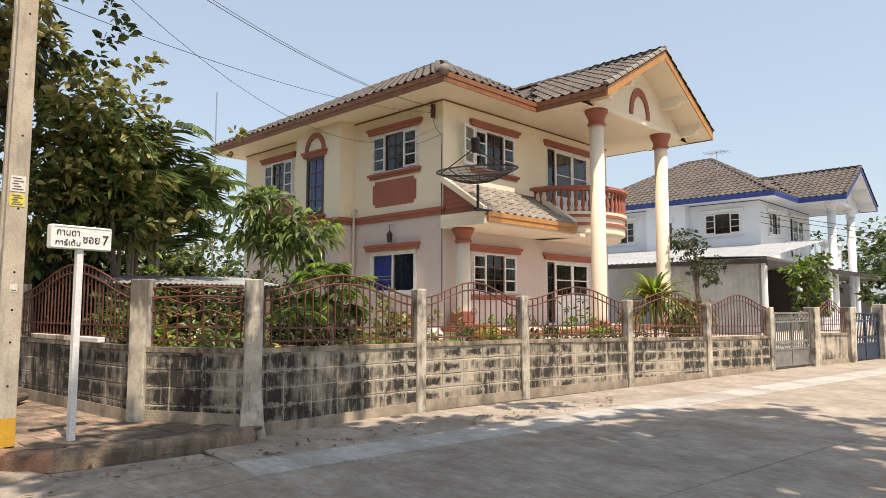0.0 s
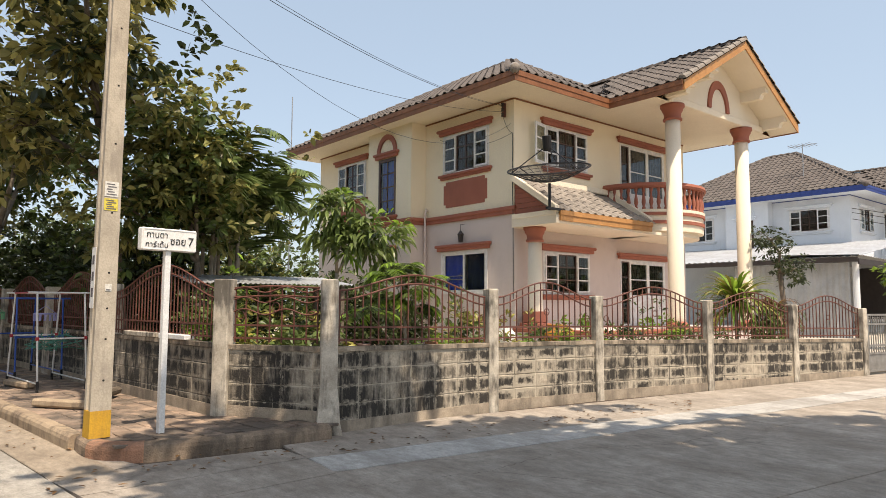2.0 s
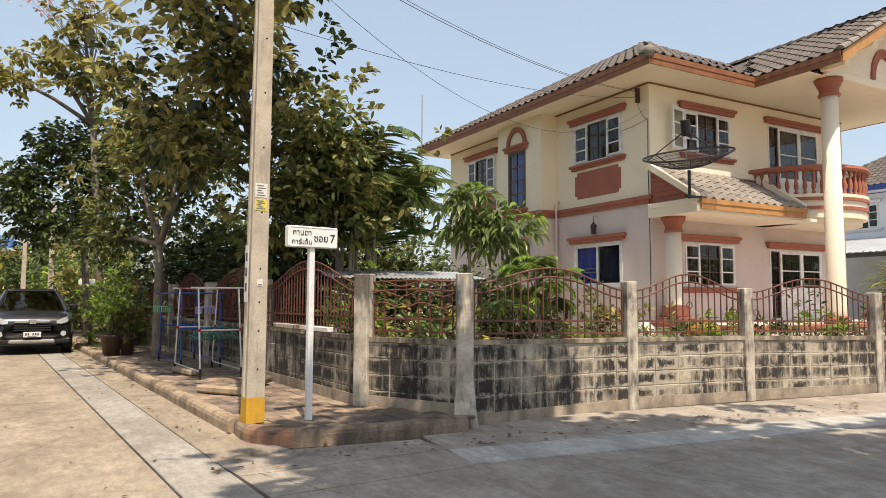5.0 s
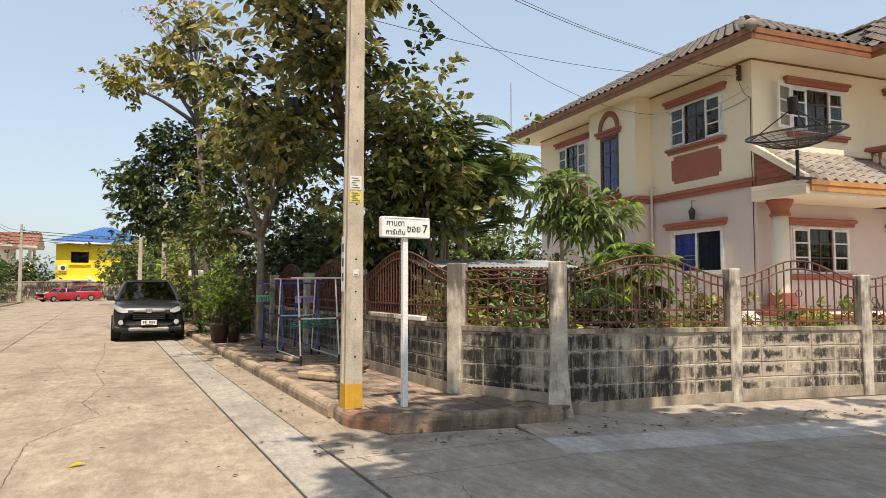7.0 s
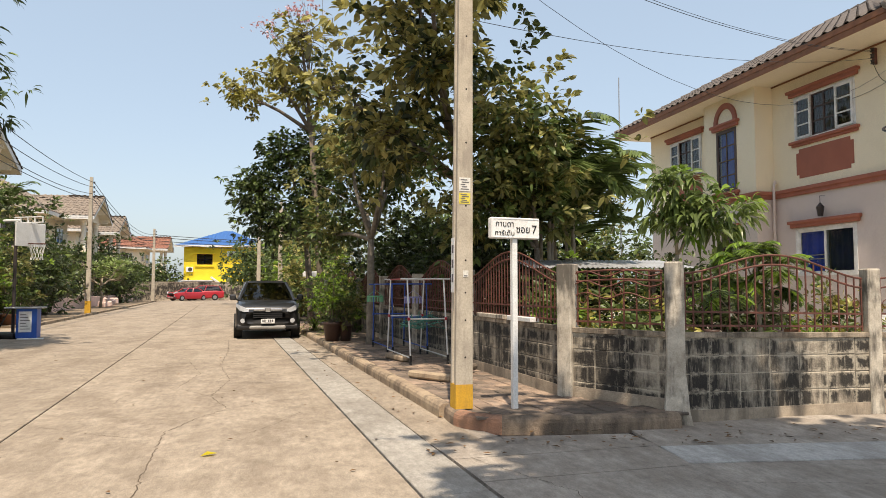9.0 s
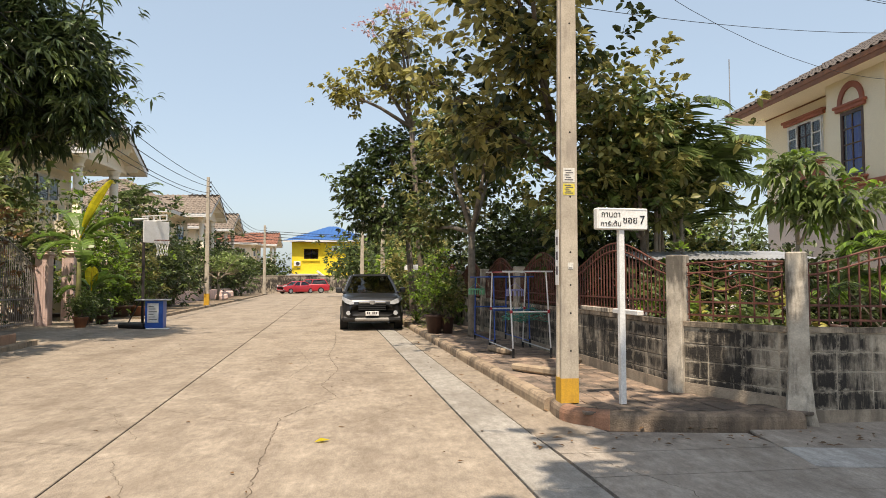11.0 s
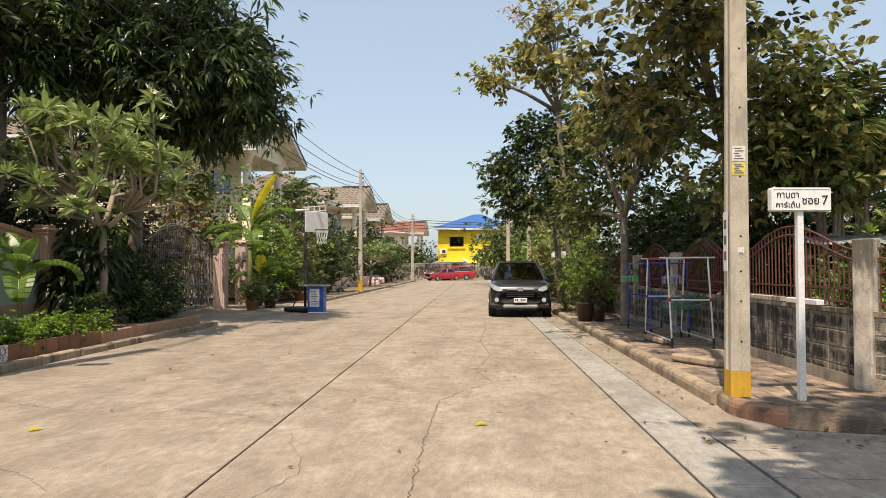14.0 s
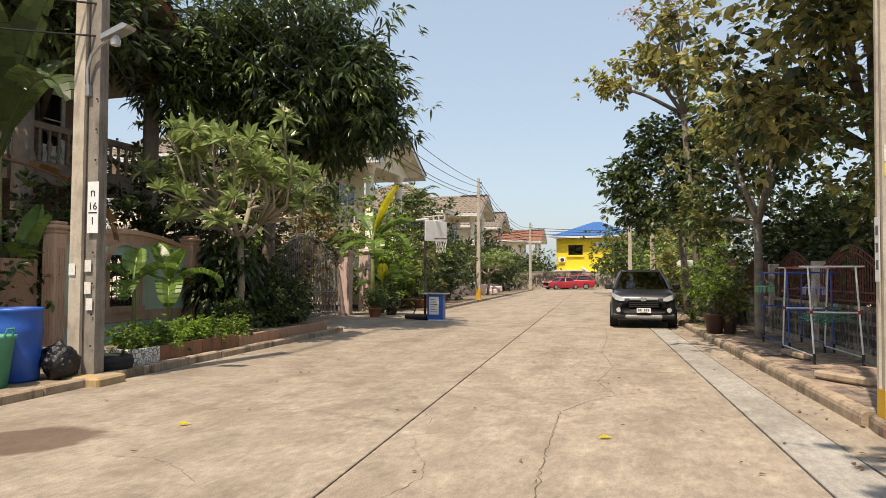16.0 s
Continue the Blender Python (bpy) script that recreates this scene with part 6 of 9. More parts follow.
tree("olive-leaved garden tree with some yellowing leaves", (2.9, 4.9, GZ), [(2.4, 4.7, 4.4, 1.15, 1.1, 0.95, 75), (2.8, 4.9, 3.3, 0.9, 1.0, 0.8, 50), (1.6, 5.0, 3.2, 0.9, 0.9, 0.9, 50)],
     L_OLIVE, 12, per=22, clump=0.2, length=0.145, width=0.072, trunk_r=0.07, fork=(2.8, 4.9, 2.2), second=L_MID, share=0.4, shell=0.3, blunt=0.8)
palm("clump of areca palms with arching green fronds", (4.0, 6.0, GZ), 5, 21, (1.9, 3.0), 2.3, wid=0.5, fr=8)
palm("feathery garden palm behind the fence", (3.3, 5.7, GZ), 3, 22, (2.4, 3.4), 2.2, wid=0.48, fr=7)
tree("small mango tree with long drooping leaves", (4.05, 2.25, GZ), [(3.98, 2.2, 2.95, 0.34, 0.34, 0.34, 26), (4.55, 1.85, 2.55, 0.34, 0.3, 0.32, 24), (4.15, 2.1, 2.45, 0.3, 0.3, 0.24, 14)],
     L_MANGOY, 13, per=9, clump=0.09, length=0.21, width=0.06, trunk_r=0.04, fork=(4.08, 2.2, 1.95), up=0.0, droop=0.6, second=L_BRIGHT, share=0.12, bark=M_BARKG)
yt = thing("young_tree", "young tree with bright feathered leaves drooping over the fence", "tree", (4.15, 0.45, GZ), group="trees")
g = G()
g.tube([(0, 0, -0.05), (0.02, 0, 0.6), (-0.02, -0.02, 1.15), (-0.04, 0.0, 1.62)], 0.03, 8, 0.018)
for q in ((-0.35, -0.1, 1.5), (0.3, -0.05, 1.45), (0.1, -0.25, 1.3), (-0.25, 0.1, 1.15), (0.25, 0.1, 1.05)):
    g.tube([(0.0, 0, q[2] - 0.45), (q[0] * 0.5, q[1] * 0.5, q[2] - 0.12), q], 0.012, 5, 0.006)
g.tube([(0.0, 0, 0.35), (-0.6, -0.4, 0.75), (-1.12, -0.80, 1.02)], 0.012, 5, 0.006)
part("trunk", g, M_BARKG, yt, smooth=True)
rs_y = random.Random(14)
for nm, mt in (("bright_leaves", L_BRIGHT), ("foliage", L_MID)):
    g = G()
    for c, k in (((-0.04, 0.0, 1.62), 7), ((-0.35, -0.1, 1.5), 6), ((0.3, -0.05, 1.45), 6), ((0.1, -0.25, 1.3), 5), ((-0.25, 0.1, 1.15), 5), ((0.25, 0.1, 1.05), 5), ((-1.12, -0.80, 1.02), 4)):
        for m in range(k):
            frond(g, c, rs_y.uniform(0, 6.28), rs_y.uniform(0.1, 0.8), rs_y.uniform(0.32, 0.5), rs_y.uniform(1.2, 2.2), leaflets=9, wid=0.13, lw=0.024, rs=rs_y)
    part(nm, g, mt, yt, kind="stuff")
bush("variegated shrub behind the corner railing", 2.85, 1.35, GZ, 0.72, 0.5, 0.60, L_MID, 31, 60, 10, 0.1, 0.13, 0.055, second=L_YEL, share=0.4)
bush("leafy green shrub climbing the railing", 2.35, 2.6, GZ, 0.38, 1.0, 0.75, L_MID, 32, 70, 12, 0.1, 0.12, 0.06, second=L_BRIGHT)
for i, (x, y, rx, rz, m2) in enumerate(((5.5, 0.9, 0.5, 0.62, L_YEL), (6.2, 0.9, 0.5, 0.58, L_YEL), (6.75, 0.15, 0.3, 0.42, L_BRIGHT), (7.7, 0.2, 0.5, 0.44, L_BRIGHT), (8.6, 0.0, 0.4, 0.40, L_DARK), (9.6, -0.2, 0.6, 0.55, L_BRIGHT), (10.6, -0.4, 0.5, 0.45, L_MID), (4.9, 0.3, 0.3, 0.34, L_BRIGHT), (12.9, -0.6, 0.45, 0.5, L_MID))):
    bush("low garden shrub with mixed green and yellow leaves by the wall", x, y, GZ, rx, 0.4, rz, L_MID, 40 + i, 40, 12, 0.08, 0.11, 0.035, second=m2, share=0.55)
spiky("large dracaena clump with long yellow-green strap leaves", (13.0, 0.1, GZ), 130, 1.15, 0.045, 51, L_BRIGHT, 1.15, two=L_YEL, droop=1.3)
spiky("dry drooping strap leaves at the foot of the dracaena", (13.9, -0.3, GZ), 120, 1.0, 0.035, 52, L_MID, 0.8, droop=2.3, two=L_DRY)
tree("small clipped tree with tufted crown", (18.5, 1.5, GZ), [(18.1, 1.6, 3.4, 0.5, 0.5, 0.32, 26), (19.0, 1.3, 2.5, 0.5, 0.5, 0.4, 26), (18.3, 1.5, 2.7, 0.35, 0.35, 0.25, 12)], L_DARK, 15, per=16, clump=0.09, length=0.1, width=0.045, trunk_r=0.09, fork=(18.4, 1.5, 2.4))
tree("round-leaved tree in front of the white house", (19.4, -1.3, GZ), [(19.4, -1.3, 2.35, 0.62, 0.5, 0.6, 38), (19.6, -1.2, 1.5, 0.5, 0.4, 0.45, 18)], L_MID, 16, per=15, clump=0.11, length=0.14, width=0.07, trunk_r=0.05, second=L_BRIGHT, share=0.4)
# thick greenery deeper in the garden
for i, (x, y, rx, ry, rz, m1, m2) in enumerate(((3.2, 9.6, 1.5, 1.2, 1.35, L_DARK, L_MID), (5.6, 9.6, 1.4, 1.2, 1.2, L_MID, L_OLIVE), (2.2, 11.6, 1.1, 1.5, 1.7, L_DARK, L_MID), (7.4, 8.6, 1.2, 1.0, 1.0, L_MID, L_DARK), (1.7, 14.6, 0.9, 1.6, 1.9, L_DARK, L_DARK), (6.6, 12.4, 2.2, 1.4, 2.0, L_MID, L_OLIVE), (6.4, 4.2, 0.9, 0.8, 0.7, L_DARK, L_MID), (2.3, 7.5, 0.95, 1.3, 1.5, L_DARK, L_DARK), (1.9, 9.5, 0.9, 1.2, 1.5, L_DARK, L_MID), (1.75, 12.4, 0.95, 1.3, 1.6, L_DARK, L_DARK), (3.4, 7.6, 1.2, 0.8, 1.2, L_DARK, L_MID), (5.1, 7.7, 1.2, 0.8, 1.1, L_MID, L_OLIVE), (1.0, 16.2, 1.3, 1.1, 1.9, L_DARK, L_MID))):
    bush("dense dark green garden shrubbery", x, y, GZ, rx, ry, rz, m1, 60 + i, 150, 13, 0.16, 0.15, 0.07, second=m2, share=0.35)
# along the street beyond the corner
tree("street tree with a pale trunk beside the fence wall", (0.10, 8.72, 0.14), [(0.0, 12.2, 4.0, 1.4, 1.4, 1.0, 60), (-0.7, 12.4, 3.0, 0.8, 1.1, 0.6, 40), (1.0, 11.2, 5.0, 1.3, 1.2, 1.1, 75), (-0.2, 10.8, 5.2, 1.1, 1.1, 0.7, 50), (0.5, 9.0, 5.0, 1.2, 1.2, 0.7, 60)],
     L_MID, 17, per=17, clump=0.2, length=0.17, width=0.075, trunk_r=0.11, fork=(0.12, 8.9, 2.6), bark=M_BARKP, second=L_OLIVE, share=0.45, shell=0.3)
tall = tree("tall thin tree with sparse yellowing leaves and pink blossom", (-0.6, 16.9, 0.1), [(-2.4, 16.8, 8.9, 1.2, 1.2, 0.55, 46), (-3.3, 16.7, 8.1, 0.85, 0.9, 0.4, 30), (-1.5, 16.8, 10.3, 1.2, 1.2, 0.7, 44), (-0.5, 16.8, 8.6, 1.2, 1.2, 0.9, 54), (-1.6, 16.8, 8.3, 0.9, 0.9, 0.4, 28)],
     L_OLIVEB, 18, per=11, clump=0.2, length=0.17, width=0.10, trunk_r=0.13, fork=(-1.1, 16.8, 6.9), second=L_YEL, share=0.6, limb_every=1, shell=0.15)
rs1 = np.random.RandomState(77)
cs1, out1 = crown_points([(-1.0, -0.1, 11.1, 1.1, 0.9, 0.55, 34), (-2.0, -0.1, 10.4, 0.6, 0.6, 0.4, 12)], rs1, shell=0.1)
add_leaves(tall, "blossom", cs1, out1, 6, 0.14, 0.09, 0.06, L_PINK, rs1, label="pale pink blossom")
g = G()
for q in cs1[::2]:
    g.tube([(-0.6, -0.1, 8.6), (q[0] * 0.7, q[1] * 0.6, 9.7), tuple(q)], 0.014, 5, 0.005)
part("twigwork", g, M_BARK, tall, kind="stuff")
tree("dense dark roadside tree", (-1.0, 18.2, 0.1), [(-1.9, 17.6, 6.2, 1.0, 1.2, 0.7, 70), (-2.9, 17.6, 4.9, 0.9, 1.2, 0.9, 80), (-1.0, 17.6, 5.2, 1.2, 1.3, 1.1, 110), (-2.4, 17.6, 3.7, 1.0, 1.2, 0.6, 60), (-0.2, 17.8, 6.4, 1.2, 1.2, 0.8, 70)],
     L_MID, 19, per=17, clump=0.2, length=0.17, width=0.08, trunk_r=0.14, fork=(-1.2, 18.0, 3.0), second=L_DARK, share=0.4, shell=0.3)
for i, (x, y, rx, rz, s) in enumerate(((0.0, 14.4, 0.8, 0.9, 71), (0.1, 13.2, 0.7, 0.9, 72), (-0.1, 16.6, 1.0, 1.2, 73), (-0.9, 24.0, 1.5, 1.6, 74), (-1.2, 28.0, 1.7, 1.9, 75), (-1.4, 33.0, 2.0, 2.3, 76), (-1.9, 39.0, 2.3, 2.4, 77), (0.4, 30.0, 2.4, 3.0, 78))):
    bush("roadside shrub spilling over the kerb", x, y, 0.05, rx, rx, rz, L_MID, s, 130 if i > 2 else 100, 14, 0.15 if i < 3 else 0.2, 0.13 if i < 3 else 0.2, 0.05 if i < 3 else 0.09, second=L_OLIVEB if i % 2 else L_BRIGHT, share=0.55)
for x, y, s in ((-0.75, 10.9, 81), (-1.2, 13.2, 82)):
    spiky("strap-leaved lily clump on the verge", (x + 0.2, y + 0.8, 0.14), 60, 0.75, 0.02, s, L_BRIGHT, 0.0, "lily_clump", 1.8, two=L_OLIVE)
for i, (x, y, h, r, s) in enumerate(((-3.8, 47, 5.4, 2.3, 91), (-4.6, 54, 5.2, 2.6, 92), (-1.6, 44, 6.5, 2.8, 93), (-0.6, 36, 7.0, 2.6, 94))):
    tree("far roadside tree with white blossom" if i < 2 else "far dense roadside tree", (x, y, 0.1), [(x, y, h * 0.6, r, r, h * 0.38, 150)], L_MID, s, per=14, clump=0.34, length=0.30, width=0.14, trunk_r=0.12, second=L_FLOWER if i < 2 else L_DARK, share=0.05 if i < 2 else 0.4, limb_every=8, shell=0.3)
# unseen tree behind the camera that shades the corner
tree("broad shade tree across the side street", (5.2, -11.5, 0.0), [(2.1, -6.3, 8.2, 2.5, 1.5, 0.9, 150), (1.7, -4.6, 8.0, 1.6, 0.9, 0.6, 80), (0.4, -5.8, 8.0, 1.3, 1.0, 0.7, 50), (5.2, -8.3, 8.4, 2.6, 1.3, 0.8, 105), (3.6, -8.6, 9.0, 2.6, 1.4, 0.8, 90)],
     L_MID, 20, per=15, clump=0.27, length=0.32, width=0.19, trunk_r=0.25, fork=(4.4, -10.2, 5.2), limb_every=6, shell=0.1)

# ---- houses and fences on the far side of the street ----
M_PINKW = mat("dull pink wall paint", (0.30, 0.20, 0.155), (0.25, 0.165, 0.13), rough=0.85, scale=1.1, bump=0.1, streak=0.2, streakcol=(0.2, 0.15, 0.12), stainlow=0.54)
M_BROWNT = mat("brown trim paint", (0.24, 0.12, 0.08), rough=0.75)
# one dull, streaked tone for soffit, columns and balcony
M_DULL = mat("dull cream plaster", (0.27, 0.21, 0.16), (0.19, 0.15, 0.115), rough=0.9, streak=0.3)
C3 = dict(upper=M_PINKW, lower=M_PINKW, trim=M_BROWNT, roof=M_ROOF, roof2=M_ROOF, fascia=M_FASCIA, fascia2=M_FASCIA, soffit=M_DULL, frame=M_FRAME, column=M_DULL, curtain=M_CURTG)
M_ROOFB = mat("grey-brown cement roof tile", (0.25, 0.205, 0.165), (0.18, 0.145, 0.115), rough=0.85, scale=2.2, bump=0.3, rand=0.12)
C4 = dict(C2, fascia=M_FRAME, fascia2=M_FRAME, roof=M_ROOFB, roof2=M_ROOFB, upper=M_SOFFIT, lower=M_SOFFIT, trim=M_SOFFIT, soffit=M_SOFFIT, column=M_SOFFIT)
M_REDR = mat("red cement roof tile", (0.26, 0.115, 0.075), (0.19, 0.085, 0.06), rough=0.85, scale=2, rand=0.15)
C5 = dict(C4, roof=M_REDR, roof2=M_REDR)
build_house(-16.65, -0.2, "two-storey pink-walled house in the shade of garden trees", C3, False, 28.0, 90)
build_house(-17.2, 18.6, "two-storey cream house with a columned portico and grey roof", C4, False, 28.0, 90)
build_house(-19.6, 46.2, "distant two-storey house with a grey tiled gable", C4, False, 30.0, 92)
build_house(-21.6, 62.5, "far two-storey house with a small grey gable", C4, False, 30.0, 92)
build_house(-22.0, 92.0, "far house with a low red tiled roof", C5, False, 24.0, 92)

# bright yellow house that closes the street
M_YELW = mat("bright yellow wall paint", (0.80, 0.60, 0.03), (0.74, 0.54, 0.03), rough=0.8, scale=0.6, bump=0.05)
M_BLUER = mat("blue metal roofing", (0.04, 0.14, 0.39), (0.032, 0.11, 0.30), rough=0.45, metal=0.1)
yh = thing("house", "bright yellow house with a blue metal hip roof", "house", (-14.4, 79.0, 0), -3)
g = G()
band_wall(g, 0, 9, 0, 6.55, [(1.5, 3.3, 4.2, 5.45)])
g.box(0, 0.15, 0, 8, 0, 6.55)
g.box(8.85, 9, 0, 8, 0, 6.55)
g.box(0.15, 8.85, 7.85, 8, 0, 6.55)
part("wall", g, M_YELW, yh)
g = G()
g.add([(-0.9, -0.9, 6.5), (9.9, -0.9, 6.5), (9.9, 8.9, 6.5), (-0.9, 8.9, 6.5), (4.0, 4.0, 8.6), (5.0, 4.0, 8.6)], [(0, 1, 5, 4), (1, 2, 5), (2, 3, 4, 5), (3, 0, 4), (0, 3, 2, 1)])
part("roof", g, M_BLUER, yh)
g = G()
for i in range(24):
    x = -0.8 + i * 0.45
    k = min(1.0, max(0.05, min((x + 0.9) / 4.9, (9.9 - x) / 4.9)))
    g.tube([(x, -0.9, 6.53), (x, -0.9 + 4.9 * k, 6.53 + 2.1 * k)], 0.03, 4)
part("roof_seams", g, M_BLUER, yh, kind="stuff")
g = G()
g.box(-0.95, 9.95, -0.98, -0.9, 6.3, 6.52)
part("fascia", g, M_FRAME, yh)
g = G()
for x in (1.5, 2.36, 3.22):
    g.box(x, x + 0.08, -0.12, 0.04, 4.2, 5.45)
for z in (4.2, 4.8, 5.37):
    g.box(1.58, 3.22, -0.12, 0.03, z, z + 0.08)
wy = part("window", g, M_DARKW, yh, "dark grilled window")
g = G()
g.box(1.55, 3.25, -0.14, -0.13, 4.2, 5.4)
part("pane", g, M_GLASS, wy)
g = G()
g.box(1.2, 3.6, -0.6, 0, 5.5, 5.62)
g.box(1.3, 3.5, -0.3, 0, 3.95, 4.1)
part("window_hood", g, M_YELW, yh)
g = G()
g.box(-0.0, 3.6, -1.6, 0, 2.2, 2.32)
g.box(0.2, 3.4, -1.4, -0.1, 0, 2.2)
part("ground_floor_annex", g, M_FRAME, yh)
for x, z in ((0.7, 3.3), (5.4, 5.2), (6.0, 5.2)):
    ac = thing("air_conditioner", "white outdoor air conditioning unit on the yellow wall", "air conditioner", tuple(yh.matrix_basis @ Vector((x, -0.4, z))), -3, "air conditioners")
    g = G()
    g.box(-0.4, 0.4, 0, 0.35, 0, 0.6, 0.02)
    part("casing", g, M_WHITE, ac)
    g = G()
    g.cyl((0.08, -0.012, 0.3), (0.08, 0.0, 0.3), 0.24, n=20)
    part("fan_grille", g, M_GRILL, ac)
g = G()
g.prism([(0, 2.6), (0.9, 1.9), (2.6, 1.4), (3.2, 1.4), (3.2, 1.5), (2.6, 1.52), (1.0, 2.05), (0.1, 2.75)], 0, 1.2, "y")
aw = solid("awning", g, M_FRAME, "white curved awning in front of the yellow house", "awning")
aw.matrix_basis = pose(-11.2, 77.4, 0)
g = G()
g.box(-30, 8, 0, 0.2, -0.1, 2.0)
g.box(-30, 8, -0.05, 0.25, 2.0, 2.1)
w = solid("wall_end", g, M_BLOCK, "stained block wall closing the end of the street", "wall", "structure")
w.matrix_basis = pose(0, 75.6, 0, 0, 0, 3)

g = G()
g.box(-40, -20, 84, 118, -0.06, 0.33)
solid("garden_ground", g, M_DIRT, "far garden plot behind the end wall", "ground", "structure")

# street edge on the far side
lk = thing("kerb_far_side", "worn concrete kerb along the planting bed", "kerb", kind="structure")
rnd = random.Random(17)
v = -6.0
while v < 9.6:
    g = G(STREET)
    o = rnd.uniform(-0.012, 0.012)
    g.box(-9.16 + o, -9.0 + o, v, v + 0.985, -0.05, 0.115 + rnd.uniform(-0.01, 0.01), 0.02)
    part("kerb_stone", g, M_KERB, lk)
    v += 1.0
v = 20.5
while v < 62:
    g = G(STREET)
    g.box(-9.16, -9.0, v, v + 1.97, -0.05, 0.12, 0.02)
    part("kerb_stone", g, M_KERB, lk)
    v += 2.0
g = G(STREET)
g.box(-13.5, -9.16, -8, 9.6, -0.06, 0.09)
g.box(-13.5, -9.16, 20.5, 70, -0.06, 0.09)
solid("verge_far_side", g, M_DIRT, "trodden earth verge on the far side", "verge", "structure")
g = G(STREET)
g.add([(-9.0, 9.6, 0.0), (-9.0, 20.5, 0.0), (-12.5, 20.5, 0.10), (-12.5, 9.6, 0.10)], [(0, 1, 2, 3)])
g.add([(-12.5, 9.6, 0.10), (-12.5, 20.5, 0.10), (-16, 20.5, 0.12), (-16, 9.6, 0.12)], [(0, 1, 2, 3)])
solid("driveway", g, M_ROAD, "concrete driveway apron rising to the gate", "driveway", "structure")

# planting bed
M_BEDT = mat("brown glazed bed tile", (0.24, 0.11, 0.06), (0.17, 0.08, 0.045), rough=0.5, rand=0.15)
M_BEDC = mat("salmon cement", (0.42, 0.25, 0.16), (0.32, 0.19, 0.12), rough=0.9, streak=0.5, stainlow=0.52)
bed = thing("planting_bed", "raised planting bed edged with brown tiles and mosaic", "planter")
g = G(STREET)
g.box(-10.6, -9.26, 1.9, 9.4, 0.05, 0.28)
part("soil", g, M_DIRT, bed)
for i in range(8):
    g = G(STREET)
    v0 = 2.5 + i * 0.31
    g.box(-9.26, -9.235, v0, v0 + 0.30, 0.09, 0.34, 0.004)
    part("tile", g, M_BEDT, bed)
g = G(STREET)
g.box(-9.28, -9.22, 5.0, 9.4, 0.0, 0.31, 0.02)
part("bed_wall", g, M_BEDC, bed, "rough salmon cement edge")


def mosaic():
    m = mat("white pebble mosaic", (0.62, 0.60, 0.56), rough=0.7, bump=0)
    n, l = m.node_tree.nodes, m.node_tree.links
    geo, vo, r = n.new("ShaderNodeNewGeometry"), n.new("ShaderNodeTexVoronoi"), n.new("ShaderNodeMapRange")
    vo.feature = "DISTANCE_TO_EDGE"
    vo.inputs["Scale"].default_value = 17
    l.new(geo.outputs["Position"], vo.inputs["Vector"])
    r.inputs[1].default_value, r.inputs[2].default_value = 0.05, 0.12
    l.new(vo.outputs["Distance"], r.inputs[0])
    mx = n.new("ShaderNodeMix")
    mx.data_type = "RGBA"
    mx.inputs[6].default_value, mx.inputs[7].default_value = (0.16, 0.14, 0.12, 1), (0.68, 0.66, 0.62, 1)
    l.new(r.outputs[0], mx.inputs[0])
    l.new(mx.outputs[2], n["Principled BSDF"].inputs["Base Color"])
    return m


g = G(STREET)
g.box(-9.27, -9.20, 1.85, 2.5, 0.09, 0.35, 0.01)
g.box(-10.9, -9.27, 1.85, 1.91, 0.09, 0.35, 0.01)
part("mosaic_edge", g, mosaic(), bed, "white pebble mosaic edge")
for i in range(7):
    p = S(-9.55 - 0.12 * (i % 2), 2.25 + i * 0.48)
    bush("clipped bright green hedge plant in the planting bed", p.x, p.y, 0.27, 0.40, 0.40, 0.17, L_BRIGHT, 110 + i, 60, 20, 0.05, 0.05, 0.03, "hedge_plant", L_MID, 0.3, group="bed hedge")

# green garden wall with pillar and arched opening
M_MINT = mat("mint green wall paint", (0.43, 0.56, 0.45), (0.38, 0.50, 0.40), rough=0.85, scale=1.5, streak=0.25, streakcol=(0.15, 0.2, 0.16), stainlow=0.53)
M_PEACH = mat("peach pillar paint", (0.55, 0.36, 0.26), (0.46, 0.29, 0.20), rough=0.85, scale=2, streak=0.4, streakcol=(0.2, 0.13, 0.09), stainlow=0.52)
LEFTW = STREET @ Matrix(((0, 1, 0, -11.5), (1, 0, 0, 0), (0, 0, 1, 0), (0, 0, 0, 1)))  # along the street, outward to it, up
gw = thing("wall_green", "mint green garden wall with an arched opening and peach trim", "wall", kind="structure")
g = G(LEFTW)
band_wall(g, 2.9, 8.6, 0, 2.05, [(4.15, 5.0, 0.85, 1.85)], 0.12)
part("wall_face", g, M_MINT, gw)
g = G(LEFTW)
for i in range(12):
    a0, a1 = 2.9 + 3.6 * i / 12, 2.9 + 3.6 * (i + 1) / 12
    h0, h1 = 2.05 + 0.22 * math.sin(math.pi * i / 12), 2.05 + 0.22 * math.sin(math.pi * (i + 1) / 12)
    g.prism([(a0, 2.0), (a1, 2.0), (a1, h1), (a0, h0)], -0.12, 0.0, "y")
    g.prism([(a0, h0), (a1, h1), (a1, h1 + 0.09), (a0, h0 + 0.09)], -0.16, 0.05, "y")
g.box(2.9, 8.6, 0.0, 0.03, 0.55, 0.75, 0.01)
g.box(6.5, 8.6, -0.16, 0.05, 2.05, 2.14)
part("wall_trim", g, M_PEACH, gw)
arch_mould(gw, LEFTW, 4.575, 1.70, 0.43, 0.54, M_PEACH, 0.8)
g = G(LEFTW)
g.box(4.05, 4.15, 0, 0.05, 0.80, 1.85)
g.box(5.0, 5.1, 0, 0.05, 0.80, 1.85)
g.box(4.0, 5.15, 0, 0.07, 0.74, 0.86)
